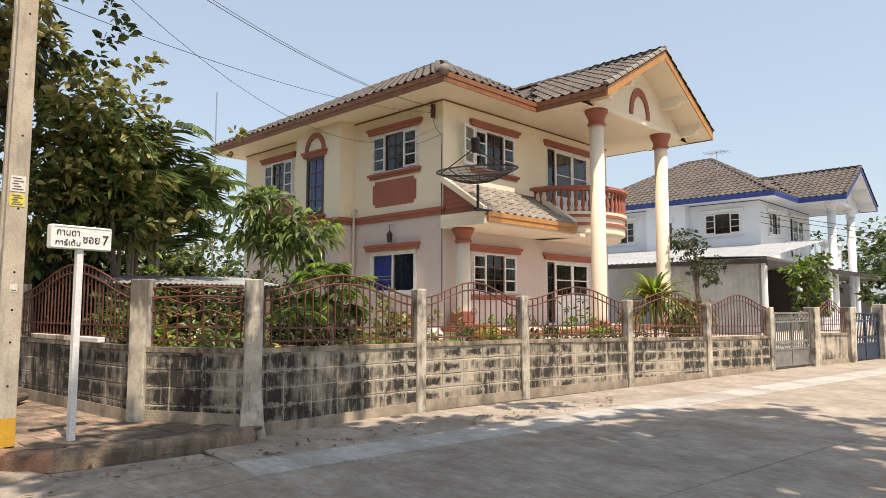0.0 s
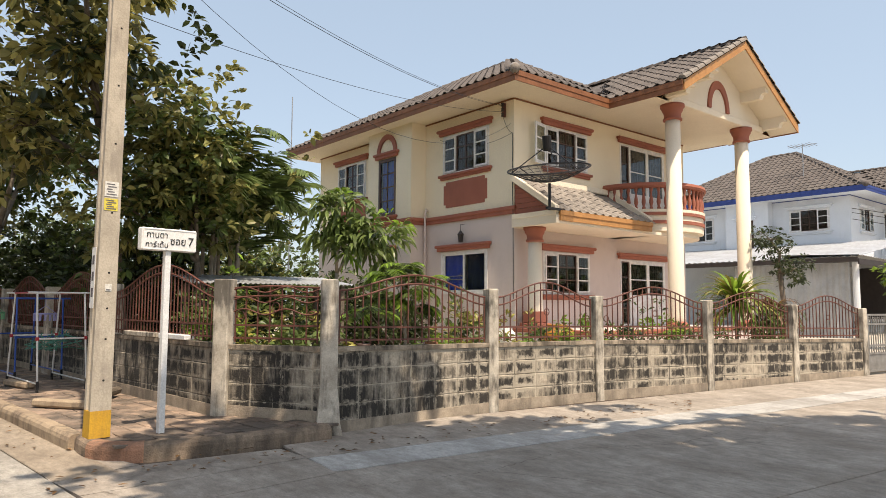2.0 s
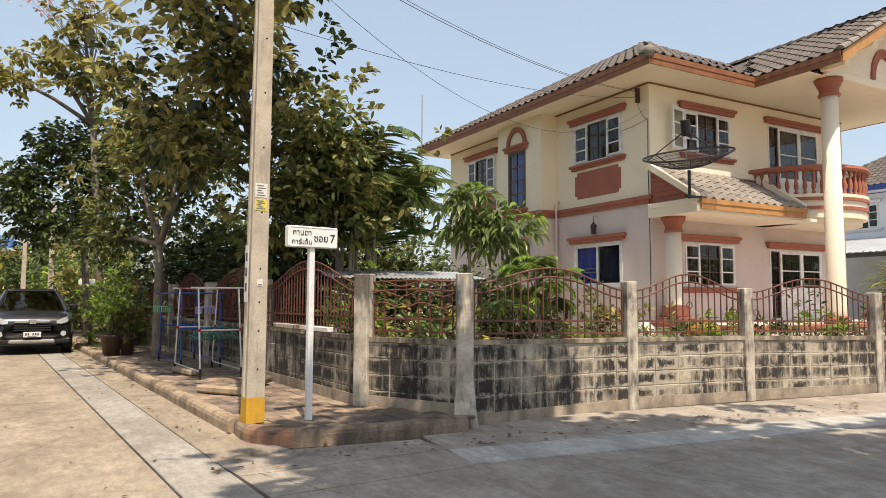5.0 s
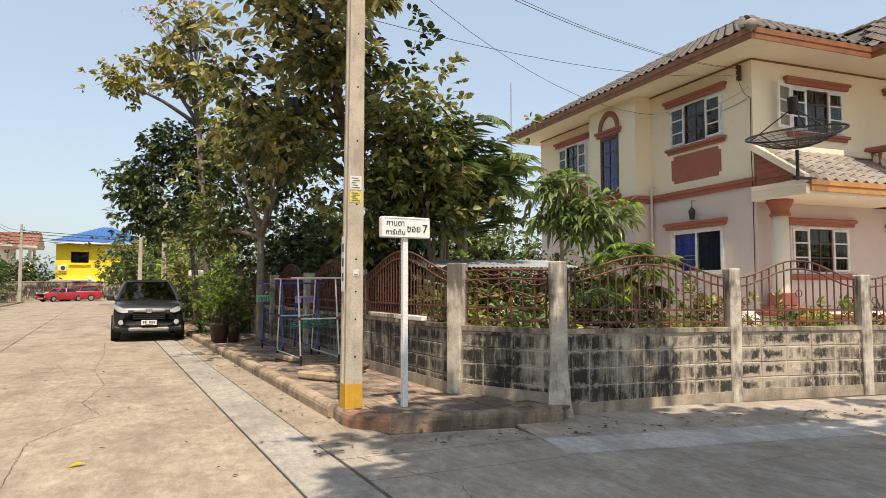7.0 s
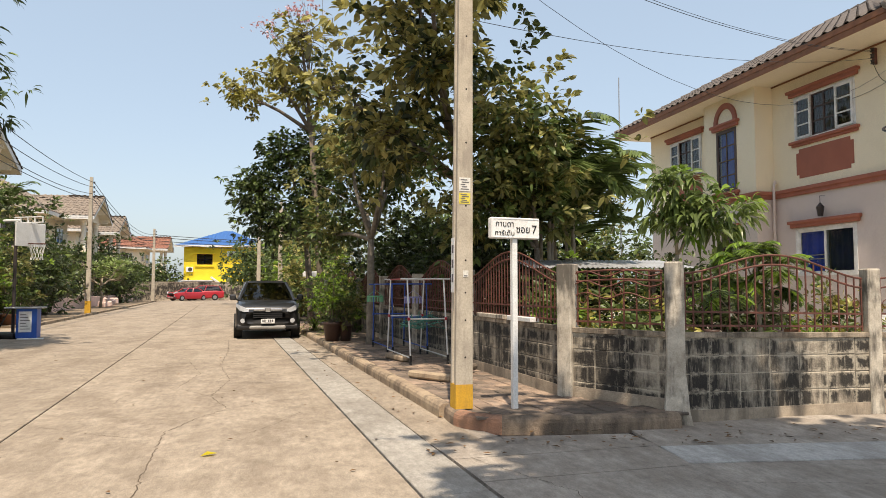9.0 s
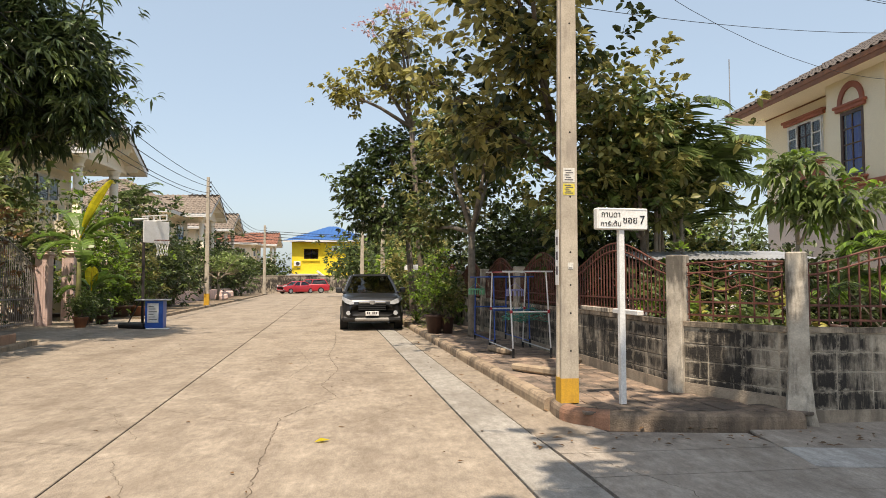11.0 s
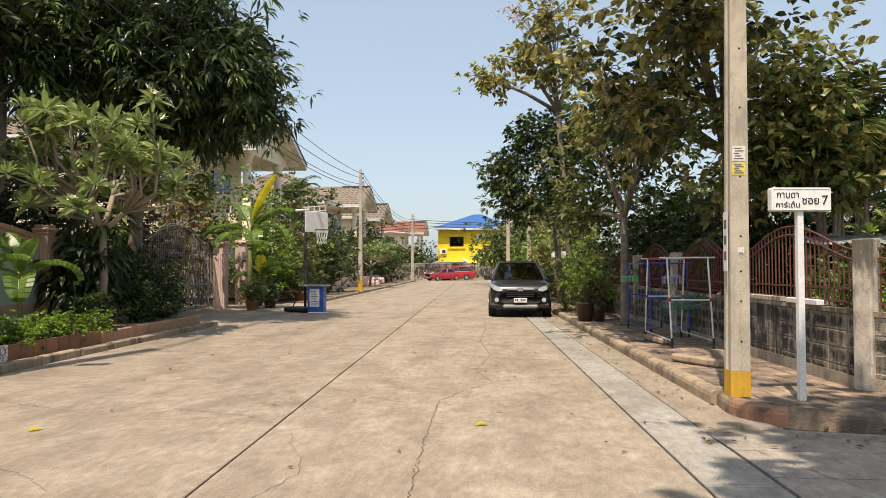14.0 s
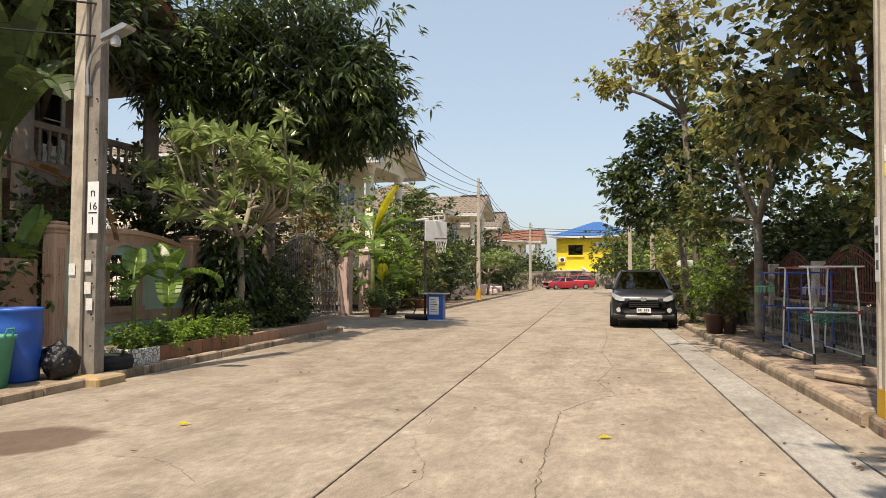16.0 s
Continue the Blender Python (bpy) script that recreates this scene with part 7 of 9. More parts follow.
part("opening_frame", g, M_PEACH, gw)
for k in range(7):
    g = G(LEFTW)
    x = 4.2 + k * 0.125
    g.box(x, x + 0.014, -0.06, -0.046, 0.85, 1.85)
    part("bar", g, M_GRILL, gw)


def pillar(label, u, v, h, s, material, cap=True, name="gate_pillar"):
    p = S(u, v)
    T = thing(name, label, "pillar", (p.x, p.y, 0), 5.26, group="gate pillars")
    g = G()
    g.box(-s, s, -s, s, 0, h, 0.015)
    for k in range(4):
        x = -s * 0.6 + k * s * 0.4
        g.box(x - s * 0.1, x + s * 0.1, -s - 0.012, -s, 0.3, h - 0.25)
        g.box(s, s + 0.012, x - s * 0.1, x + s * 0.1, 0.3, h - 0.25)
    part("shaft", g, material, T)
    if cap:
        g = G()
        g.box(-s * 1.15, s * 1.15, -s * 1.15, s * 1.15, h, h + 0.06, 0.02)
        g.box(-s * 1.35, s * 1.35, -s * 1.35, s * 1.35, h + 0.06, h + 0.14, 0.03)
        g.box(-s * 1.1, s * 1.1, -s * 1.1, s * 1.1, h + 0.14, h + 0.20, 0.03)
        part("cap", g, material, T)
    return T


pillar("fluted peach gate pillar with a moulded cap", -11.28, 2.6, 2.15, 0.13, M_PEACH)
g = G(LEFTW)
g.box(1.75, 2.44, -0.12, 0.06, 0, 1.72, 0.02)
solid("wall_stub", g, M_BEDC, "stained salmon wall end beside the peach pillar", "wall", "structure")
pillar("square peach pillar set in the green wall", -11.45, 6.75, 2.15, 0.14, M_PEACH)
M_PALE = mat("pale pink pillar paint", (0.68, 0.50, 0.44), (0.57, 0.41, 0.36), rough=0.85, scale=2, streak=0.35, streakcol=(0.25, 0.2, 0.17), stainlow=0.52)
for u, v, h in ((-11.3, 16.2, 2.2), (-11.5, 18.9, 2.35), (-11.3, 22.4, 2.0), (-11.2, 26.0, 1.9)):
    pillar("fluted pale pink gate pillar with a moulded cap", u, v, h, 0.2, M_PALE)
g = G(LEFTW)
g.box(19.2, 22.2, -0.1, 0.1, 0, 1.3)
g.box(22.7, 33, -0.1, 0.1, 0, 0.7)
g.box(33, 70, -0.1, 0.1, 0, 0.8)
solid("wall_pale", g, M_PALE, "low pale garden wall along the street", "wall", "structure")


M_GATEG = mat("weathered grey gate paint", (0.30, 0.27, 0.25), (0.20, 0.17, 0.15), rough=0.6)


def bar_fence(label, v0, v1, z0, z1, arch, step=0.13, name="iron_gate", material=None, off=0.0, cat="gate"):
    T = thing(name, label, cat)
    f = lambda x: z1 + arch * math.sin(math.pi * (x - v0) / (v1 - v0))
    for z in (z0 + 0.05, (z0 + z1) * 0.45):
        g = G(LEFTW)
        g.box(v0, v1, -0.02 + off, 0.02 + off, z, z + 0.04)
        part("rail", g, material or M_GRILL, T)
    g = G(LEFTW)
    g.tube([(v0 + (v1 - v0) * i / 16, off, f(v0 + (v1 - v0) * i / 16)) for i in range(17)], 0.022, 6)
    part("top_rail", g, material or M_GRILL, T)
    n = int((v1 - v0) / step)
    for i in range(n + 1):
        x = v0 + (v1 - v0) * i / n
        g = G(LEFTW)
        g.box(x - 0.01, x + 0.01, off - 0.01, off + 0.01, z0, f(x))
        part("bar", g, material or M_GRILL, T)
    return T


bar_fence("closed weathered grey iron driveway gate with an arched top", 10.6, 15.9, 0.12, 1.9, 0.85, material=M_GATEG)
bar_fence("black iron garden fence in deep shade", -4.0, 2.3, 0.3, 1.95, 0.0, 0.12, "iron_fence", cat="fence")
bar_fence("dark iron fence with upright bars", 33, 48, 0.8, 2.1, 0.0, 0.3, "iron_fence", cat="fence")
bar_fence("rust-red iron gate between pale pillars", 22.7, 25.7, 0.15, 1.5, 0.3, 0.14, material=M_RAIL)

# ---- trees and plants on the far side ----
tree("large dark mango tree overhanging the street", (-12.2, 9.0, 0.1), [(-11.4, 9.2, 6.9, 2.3, 2.0, 1.6, 820), (-9.7, 9.6, 6.8, 1.25, 1.4, 1.3, 430), (-9.2, 9.8, 5.6, 0.75, 1.0, 0.7, 170), (-13.4, 8.4, 6.6, 1.8, 1.9, 1.5, 480), (-11.0, 8.8, 8.7, 2.2, 2.0, 1.1, 330), (-10.9, 9.8, 5.3, 1.3, 1.3, 0.8, 300), (-12.2, 9.4, 5.2, 1.4, 1.2, 0.7, 240), (-13.0, 7.9, 7.9, 1.5, 1.2, 0.9, 330), (-13.8, 7.2, 6.4, 1.1, 1.0, 0.9, 170)],
     L_MANGO, 120, per=6.2, clump=0.07, length=0.25, width=0.066, trunk_r=0.2, fork=(-12.0, 9.0, 3.6), up=-0.05, spread=1.0, droop=0.5, second=L_MANGOY, share=0.2, shell=0.4, limb_every=30, blunt=0.3)
tree("tall dark garden tree shading the pink house", (-17.4, 6.6, 0.1), [(-14.4, 1.6, 8.2, 1.8, 2.2, 1.0, 90), (-14.2, 4.6, 7.2, 1.7, 1.9, 1.2, 120), (-14.0, -1.2, 8.0, 1.8, 1.8, 1.0, 70), (-13.4, -1.6, 9.0, 2.0, 2.0, 0.9, 60), (-13.3, 2.6, 7.0, 1.3, 1.6, 0.8, 110), (-13.2, 0.2, 7.0, 1.2, 1.4, 0.7, 80), (-12.6, -1.8, 7.4, 1.2, 1.6, 0.7, 60), (-17.0, 10.6, 4.4, 1.8, 1.8, 1.6, 110)],
     L_DARK, 123, per=13, clump=0.24, length=0.24, width=0.09, trunk_r=0.2, fork=(-16.6, 5.6, 5.2), second=L_MID, share=0.2, limb_every=8)


def frangipani(label, base, h, spread, seed, n=16, flowers=True):
    rs = random.Random(seed)
    nr = np.random.RandomState(seed)
    T = thing("frangipani_tree", label, "tree", tuple(base), group="frangipani")
    g = G()
    tips = []
    f = Vector((0.05, 0, h * 0.42))
    g.tube([(0, 0, -0.03), (0.08, 0.02, h * 0.2), f], 0.10, 9, 0.075)
    forks = [Vector((0.45, 0.1, h * 0.5)), Vector((-0.4, 0.2, h * 0.48)), Vector((0.05, -0.35, h * 0.55)), Vector((0.0, 0.4, h * 0.58))]
    for q in forks:
        g.tube([f, f.lerp(q, 0.5) + Vector((0, 0, -0.04)), q], 0.065, 7, 0.05)
    for i in range(n):
        a = i * 2.4
        f = min(forks, key=lambda q: (q.xy.normalized() - Vector((math.cos(a), math.sin(a)))).length)
        r = spread * (0.35 + 0.65 * rs.random())
        t = Vector((r * math.cos(a), r * math.sin(a), h * (rs.uniform(0.55, 0.98) - 0.05 * r)))
        m = f.lerp(t, 0.5) + Vector((0.25 * r * math.cos(a), 0.25 * r * math.sin(a), -0.1))
        g.tube([f, f.lerp(m, 0.5), m, t], 0.045, 6, 0.02)
        tips.append(t)
        for k in range(2):
            t2 = t + Vector((rs.uniform(-0.45, 0.45), rs.uniform(-0.45, 0.45), rs.uniform(-0.1, 0.45)))
            g.tube([m.lerp(t, 0.6), t2], 0.02, 5, 0.014)
            tips.append(t2)
    part("trunk", g, M_BARKG, T, smooth=True)
    c = np.array([tuple(t) for t in tips])
    k = 21
    idx = np.repeat(np.arange(len(c)), k)
    az = np.tile(np.arange(k) * 2.4, len(c)) + np.repeat(nr.rand(len(c)) * 6.28, k) + nr.randn(len(idx)) * 0.2
    el = np.tile(np.linspace(-0.25, 1.25, k), len(c)) + nr.randn(len(idx)) * 0.12
    d = np.stack([np.cos(az) * np.cos(el), np.sin(az) * np.cos(el), np.sin(el)], 1) + np.repeat(nr.randn(len(c), 3) * 0.18, k, axis=0)
    d /= np.linalg.norm(d, axis=1, keepdims=True)
    ob = new("rosette_foliage", leaf_mesh("rosette_foliage", c[idx] + d * 0.03, d, 0.345, 0.098, L_FRANGI, nr, 0.16, fold=0.3, blunt=0.75))
    ob.parent = T
    tagged(ob, kind="stuff")
    if flowers:
        pick = np.arange(0, len(c), 4)
        idx = np.repeat(pick, 14)
        d = nr.randn(len(idx), 3)
        d[:, 2] = np.abs(d[:, 2])
        ob = new("blossom", leaf_mesh("blossom", c[idx] + np.array([0, 0, 0.12]) + d * 0.035, d, 0.075, 0.055, L_FLOWER, nr, 0.1, blunt=1.0))
        ob.parent = T
        tagged(ob, "white blossom", kind="stuff")
    return T


L_FRANGI = leafmat("frangipani leaf", (0.30, 0.37, 0.13), (0.20, 0.265, 0.09), 0.35, 0.4, 0.28)
p = S(-10.3, 6.8)
frangipani("frangipani tree with long leaf rosettes and white blossom", (p.x, p.y, 0.26), 4.7, 1.75, 121, 34)
p = S(-10.4, 44)
frangipani("distant frangipani in white blossom", (p.x, p.y, 0.1), 3.6, 2.0, 122, 24)
p = S(-10.8, 7.2)
bush("dark broad-leaved climber massed below the frangipani", p.x, p.y, 0.27, 0.7, 1.0, 1.05, L_DARK, 130, 110, 12, 0.15, 0.26, 0.09, second=L_MID, share=0.25, droop=0.6, up=-0.5)
for i, (u, v, r, h) in enumerate(((-10.0, 8.6, 0.55, 0.45), (-9.9, 7.6, 0.5, 0.4), (-10.2, 9.3, 0.6, 0.7), (-11.2, 9.6, 0.7, 1.2), (-9.9, 5.9, 0.35, 0.3))):
    p = S(u, v)
    bush("dark green shrub in the planting bed", p.x, p.y, 0.25, r, r, h, L_DARK, 131 + i, 80, 13, 0.09, 0.1, 0.045, second=L_MID, share=0.3)
p = S(-10.9, 10.0)
spiky("dark agave-like rosette beside the gate", (p.x, p.y, 0.2), 50, 0.9, 0.03, 140, L_DARK, 1.0, droop=0.7)
SMALL_A = ((120, 1.2, 0.7, 0.5), (20, 0.7, 0.9, 1.2), (200, 0.8, 0.8, 1.4), (-60, 0.2, 0.8, 1.6))
SMALL_B = ((197, 0.35, 1.1, 0.6), (160, 1.2, 0.7, 0.7), (30, 0.6, 0.9, 2.2), (-50, 0.3, 0.9, 2.0), (0, 1.25, 0.6, 0.4))
TALL_Y = ((-5, 1.10, 1.12, 0.12), (150, 1.2, 0.9, 1.6), (20, 0.9, 0.9, 1.8), (195, 0.35, 0.85, 1.3), (40, 1.3, 0.8, 0.9), (-10, 0.5, 0.9, 1.9), (230, 0.1, 0.7, 1.5), (-60, 0.3, 0.8, 2.2), (10, 0.9, 1.0, 1.2))
HUGE = ((10, 1.35, 1.0, 0.3), (-50, 1.2, 0.95, 0.7), (190, 1.1, 0.9, 1.2), (-20, 0.9, 1.0, 1.9), (90, 1.2, 1.0, 0.8), (230, 0.8, 0.9, 2.0))
for u, v, h, n, ln, sd_, yl, sh in ((-10.95, 4.15, 1.25, 4, 1.0, 141, (), SMALL_A), (-10.72, 4.9, 1.25, 5, 1.35, 142, (), SMALL_B), (-10.3, 16.2, 2.7, 9, 1.9, 143, (0,), TALL_Y), (-10.35, 17.6, 1.1, 6, 1.1, 144, (2,), ()),
                                    (-11.85, 2.0, 3.3, 5, 2.9, 145, (), HUGE), (-12.4, 0.7, 3.0, 5, 2.6, 146, (), HUGE[2:] + HUGE[:2]), (-11.7, 2.35, 1.1, 4, 1.5, 148, (), ((100, 1.35, 1.0, 0.2), (15, 1.3, 0.9, 0.3), (200, 1.1, 0.8, 0.6), (-60, 1.2, 0.7, 0.8)))):
    p = S(u, v)
    banana("banana plant with broad torn leaves" + (" and one yellow leaf" if yl else ""), (p.x, p.y, 0.15), h, n, ln, sd_, 0.24 if h < 2 else 0.34, yl, 2 if h > 2.9 else 0, az0=sd_ * 0.7, torn=0.3 if h < 2 else 0.7, shape=sh, r=0.05 if h < 2 else 0.10)
p = S(-11.2, 0.9)
bush("leafy dark shrub behind the iron fence", p.x - 0.8, p.y, 0.1, 0.9, 1.6, 1.2, L_DARK, 147, 140, 13, 0.13, 0.16, 0.07, second=L_MID, share=0.3)
for i, (u, v, r, h, m1, m2) in enumerate(((-11.0, 20.4, 1.1, 1.3, L_MID, L_BRIGHT), (-10.6, 23.5, 1.3, 1.7, L_MID, L_OLIVE), (-10.9, 27.5, 1.5, 2.0, L_DARK, L_MID), (-11.0, 31.5, 1.4, 1.8, L_MID, L_DARK), (-11.8, 21.5, 1.4, 2.7, L_BRIGHT, L_OLIVE), (-12.3, 25, 1.9, 3.1, L_MID, L_BRIGHT), (-12.2, 31, 2.0, 3.2, L_DARK, L_MID), (-12.4, 37, 1.3, 1.6, L_DARK, L_MID), (-11.8, 52, 1.8, 2.2, L_MID, L_DARK), (-11.2, 58, 1.8, 2.0, L_DARK, L_MID), (-11.5, 64, 2.0, 2.3, L_MID, L_MID), (-12.6, 56, 2.2, 3.0, L_DARK, L_MID), (-13.2, 66, 2.4, 3.0, L_DARK, L_MID), (-12.4, 42, 1.8, 2.4, L_DARK, L_MID), (-12.9, 14.6, 1.5, 2.1, L_OLIVE, L_DRY), (-12.6, 12.6, 1.2, 1.7, L_DARK, L_DRY), (-13.0, 18.5, 1.6, 2.4, L_MID, L_OLIVE), (-13.0, 10.8, 1.5, 2.2, L_DARK, L_DARK), (-13.2, 7.6, 1.3, 2.0, L_DARK, L_DARK), (-13.0, 4.6, 1.0, 1.7, L_DARK, L_MID), (-14.6, 13.0, 1.6, 2.6, L_DARK, L_MID))):
    p = S(u, v)
    bush("dense leafy garden shrub on the far side", p.x, p.y, 0.1, r, r, h, m1, 150 + i, 140, 13, 0.17, 0.17 if v < 30 else 0.24, 0.07 if v < 30 else 0.1, second=m2, share=0.4)
p = S(-12.9, 17.2)
tree("leafy garden tree before the cream house", (p.x, p.y, 0.1), [(p.x, p.y, 4.2, 1.1, 1.1, 1.1, 80)], L_MID, 171, per=13, clump=0.2, length=0.2, width=0.08, trunk_r=0.07, second=L_OLIVE, share=0.5, shell=0.2)
p = S(-13.5, 34)
palm("tall feathery palms over the far roofs", (p.x, p.y, 0.1), 3, 170, (4.6, 6.0), 1.9, L_PALM)
for i, (x, y, h, r) in enumerate(((-19.5, 80, 4.6, 2.3), (-16.6, 78.5, 4.2, 1.8), (27, -3.5, 4.2, 2.2), (47, 1, 6.5, 3.6), (52, -8, 7, 4.0), (58, 6, 7.5, 4.0), (30, 34, 6.5, 4.0), (16, 30, 6.0, 4.0), (7, 26, 6.0, 3.4), (46, 22, 6, 4))):
    tree("distant leafy tree beyond the houses", (x, y, 0.0), [(x, y, h * 0.62, r, r, h * 0.36, 90)], L_MID, 180 + i, per=13, clump=0.4, length=0.34, width=0.15, trunk_r=0.14, second=L_DARK, share=0.4, limb_every=9, shell=0.3)

# ---- vehicles ----
M_TYRE = mat("tyre rubber", (0.02, 0.02, 0.02), rough=0.85, bump=0.2)
M_RIM = mat("alloy rim", (0.45, 0.45, 0.46), rough=0.35, metal=0.8)
M_CARGL = glass("car glass", (0.75, 0.82, 0.82), 0.28, 0.10)
M_LAMP = mat("clear lamp lens", (0.52, 0.54, 0.56), (0.40, 0.42, 0.44), rough=0.12, bump=0, coat=0.6)
M_CHROME = mat("chrome", (0.72, 0.72, 0.72), rough=0.15, metal=1.0, bump=0)
M_PLAST = mat("black plastic", (0.018, 0.018, 0.019), rough=0.55)
M_SILV = mat("silver plastic", (0.30, 0.29, 0.27), rough=0.5)
M_SEAT = mat("grey seat cloth", (0.10, 0.10, 0.105), rough=0.9)


def round_section(y, w, z0, z1, k=0.13, tumble=0.03):
    r = min(k, (z1 - z0) * 0.45)
    pts = []
    for cx, cz, a0 in ((w - r, z0 + r, -90), (w - r - tumble, z1 - r, 0), (-w + r + tumble, z1 - r, 90), (-w + r, z0 + r, 180)):
        for i in range(5):
            a = radians(a0 + 22.5 * i)
            pts.append((cx + r * math.cos(a), y, cz + r * math.sin(a)))
    return pts


def car(label, at, rz, paint, front=True, suv=True, plate=True):
    T = thing("car", label, "car", at, rz, "parked cars")
    zb, h = (0.24, 1.66) if suv else (0.18, 1.40)
    belt = 1.08 if suv else 0.92
    secs = [(0.0, 0.64, 0.44, 0.76), (0.04, 0.76, 0.34, 0.86), (0.11, 0.83, zb + 0.06, 0.93), (0.24, 0.875, zb + 0.02, belt - 0.10), (0.55, 0.90, zb, belt - 0.035), (1.05, 0.905, zb, belt), (2.4, 0.91, zb, belt + 0.01), (3.7, 0.905, zb, belt + 0.02), (4.3, 0.87, zb + 0.04, belt), (4.48, 0.80, 0.36, belt - 0.08)]
    g = G()
    rings = [round_section(*s) for s in secs]
    n = len(rings[0])
    for r in rings:
        g.add(r, [])
    for i in range(len(rings) - 1):
        g.f += [(i * n + k, i * n + (k + 1) % n, (i + 1) * n + (k + 1) % n, (i + 1) * n + k) for k in range(n)]
    g.f += [tuple(range(n)), tuple(range((len(rings) - 1) * n, len(rings) * n))[::-1]]
    part("body", g, paint, T, smooth=True)
    # cabin: roof, pillars and glass
    b = [(-0.80, 1.02), (0.80, 1.02), (0.83, 2.4), (0.80, 4.30), (-0.80, 4.30), (-0.83, 2.4)]
    t = [(-0.58, 1.78), (0.58, 1.78), (0.62, 2.6), (0.56, 3.95), (-0.56, 3.95), (-0.62, 2.6)]
    if not suv:
        b = [(-0.76, 1.15), (0.76, 1.15), (0.78, 2.2), (0.74, 3.75), (-0.74, 3.75), (-0.78, 2.2)]
        t = [(-0.56, 1.85), (0.56, 1.85), (0.58, 2.4), (0.54, 3.05), (-0.54, 3.05), (-0.58, 2.4)]
    B3, T3 = [Vector((x, y, belt - 0.02)) for x, y in b], [Vector((x, y, h - 0.06)) for x, y in t]
    g = G()
    top = [Vector((p.x * 0.86, 1.9 + (p.y - 1.9) * 0.92 + 0.05, h)) for p in T3]
    g.add(T3 + top, [(0, 1, 7, 6), (1, 2, 8, 7), (2, 3, 9, 8), (3, 4, 10, 9), (4, 5, 11, 10), (5, 0, 6, 11), (6, 7, 8, 9, 10, 11)])
    part("roof", g, paint, T, smooth=True)
    g = G()
    for p, q in zip(B3, T3):
        g.tube([p, p.lerp(q, 0.5) * 1.0 + Vector((p.x * 0.02, 0, 0)), q], 0.045, 6)
    part("pillar_frame", g, paint, T, kind="stuff")
    for nm, ids in (("windscreen", (0, 1)), ("side_window", (1, 2)), ("side_window", (2, 3)), ("rear_window", (3, 4)), ("side_window", (4, 5)), ("side_window", (5, 0))):
        i, j = ids
        g = G()
        g.add([B3[i], B3[j], T3[j], T3[i]], [(0, 1, 2, 3)])
        w = part(nm, g, M_CARGL, T)
    g = G()
    for x in (-0.38, 0.38):
        g.box(x - 0.23, x + 0.23, 2.2, 2.34, 0.5, 1.28, 0.05)
        g.box(x - 0.13, x + 0.13, 2.2, 2.28, 1.28, 1.46, 0.04)
    g.box(-0.7, 0.7, 1.2, 1.6, 0.85, belt - 0.03, 0.04)
    part("seat", g, M_SEAT, T)
    if front:
        g = G()
        for i in range(4):
            g.box(-0.40, 0.40, -0.025, 0.06, 0.60 + i * 0.055, 0.632 + i * 0.055)
        part("grille", g, M_PLAST, T)
        g = G()
        g.box(-0.40, 0.40, -0.04, 0.05, 0.79, 0.86, 0.02)
        part("grille_bar", g, M_CHROME, T, "chrome grille bar")
        g = G()
        g.box(-0.075, 0.075, -0.055, -0.035, 0.77, 0.88, 0.02)
        part("badge", g, M_CHROME, T, "plain chrome badge")
        for sx in (-1, 1):
            g = G()
            xs = [0.52, 0.64, 0.77, 0.87]
            up = [0.845, 0.90, 0.955, 1.01]
            lo = [0.775, 0.765, 0.81, 0.91]
            yy = [-0.015, 0.01, 0.06, 0.22]
            vs = [(sx * x, y - 0.02, z) for x, y, z in zip(xs, yy, up)] + [(sx * x, y - 0.03, z) for x, y, z in zip(xs, yy, lo)] + [(sx * x, y + 0.1, z) for x, y, z in zip(xs, yy, up)] + [(sx * x, y + 0.1, z) for x, y, z in zip(xs, yy, lo)]
            g.add(vs, [(0, 1, 5, 4), (1, 2, 6, 5), (2, 3, 7, 6), (0, 1, 9, 8), (1, 2, 10, 9), (2, 3, 11, 10), (4, 5, 13, 12), (5, 6, 14, 13), (6, 7, 15, 14), (3, 7, 15, 11), (0, 4, 12, 8)])
            part("headlight", g, M_LAMP, T, "clear headlight", smooth=False)
            g = G()
            g.cyl((sx * 0.68, 0.0, 0.52), (sx * 0.68, 0.1, 0.52), 0.065, n=14)
            part("fog_lamp", g, M_LAMP, T)
            g = G()
            g.tube([(sx * 0.82, 1.25, belt), (sx * 0.92, 1.24, belt + 0.04)], 0.03, 6)
            g.box(sx * 0.88, sx * 1.07, 1.18, 1.30, belt + 0.0, belt + 0.17, 0.035)
            part("wing_mirror", g, paint, T)
            g = G()
            g.tube([(sx * 0.1, 1.06, belt + 0.01), (sx * 0.1 - 0.5 * 0.6, 1.16, belt + 0.09)], 0.009, 4)
            part("wiper", g, M_PLAST, T)
        g = G()
        g.box(-0.86, 0.86, 0.02, 0.4, 0.26, 0.42, 0.05)
        part("bumper", g, M_PLAST, T, "black lower bumper")
        g = G()
        g.box(-0.5, 0.5, -0.03, 0.1, 0.28, 0.38, 0.03)
        part("skid_plate", g, M_SILV, T, "silver skid plate")
    if plate:
        g = G()
        g.box(-0.19, 0.19, -0.055, -0.04, 0.44, 0.57, 0.004)
        pl = part("plate", g, M_WHITE, T, "white number plate")
        g = G()
        for i in range(6):
            if i != 2:
                g.box(-0.15 + i * 0.052, -0.115 + i * 0.052, -0.058, -0.0555, 0.485, 0.55)
        g.box(-0.1, 0.1, -0.058, -0.0555, 0.455, 0.468)
        part("print_bar", g, M_INK, pl)
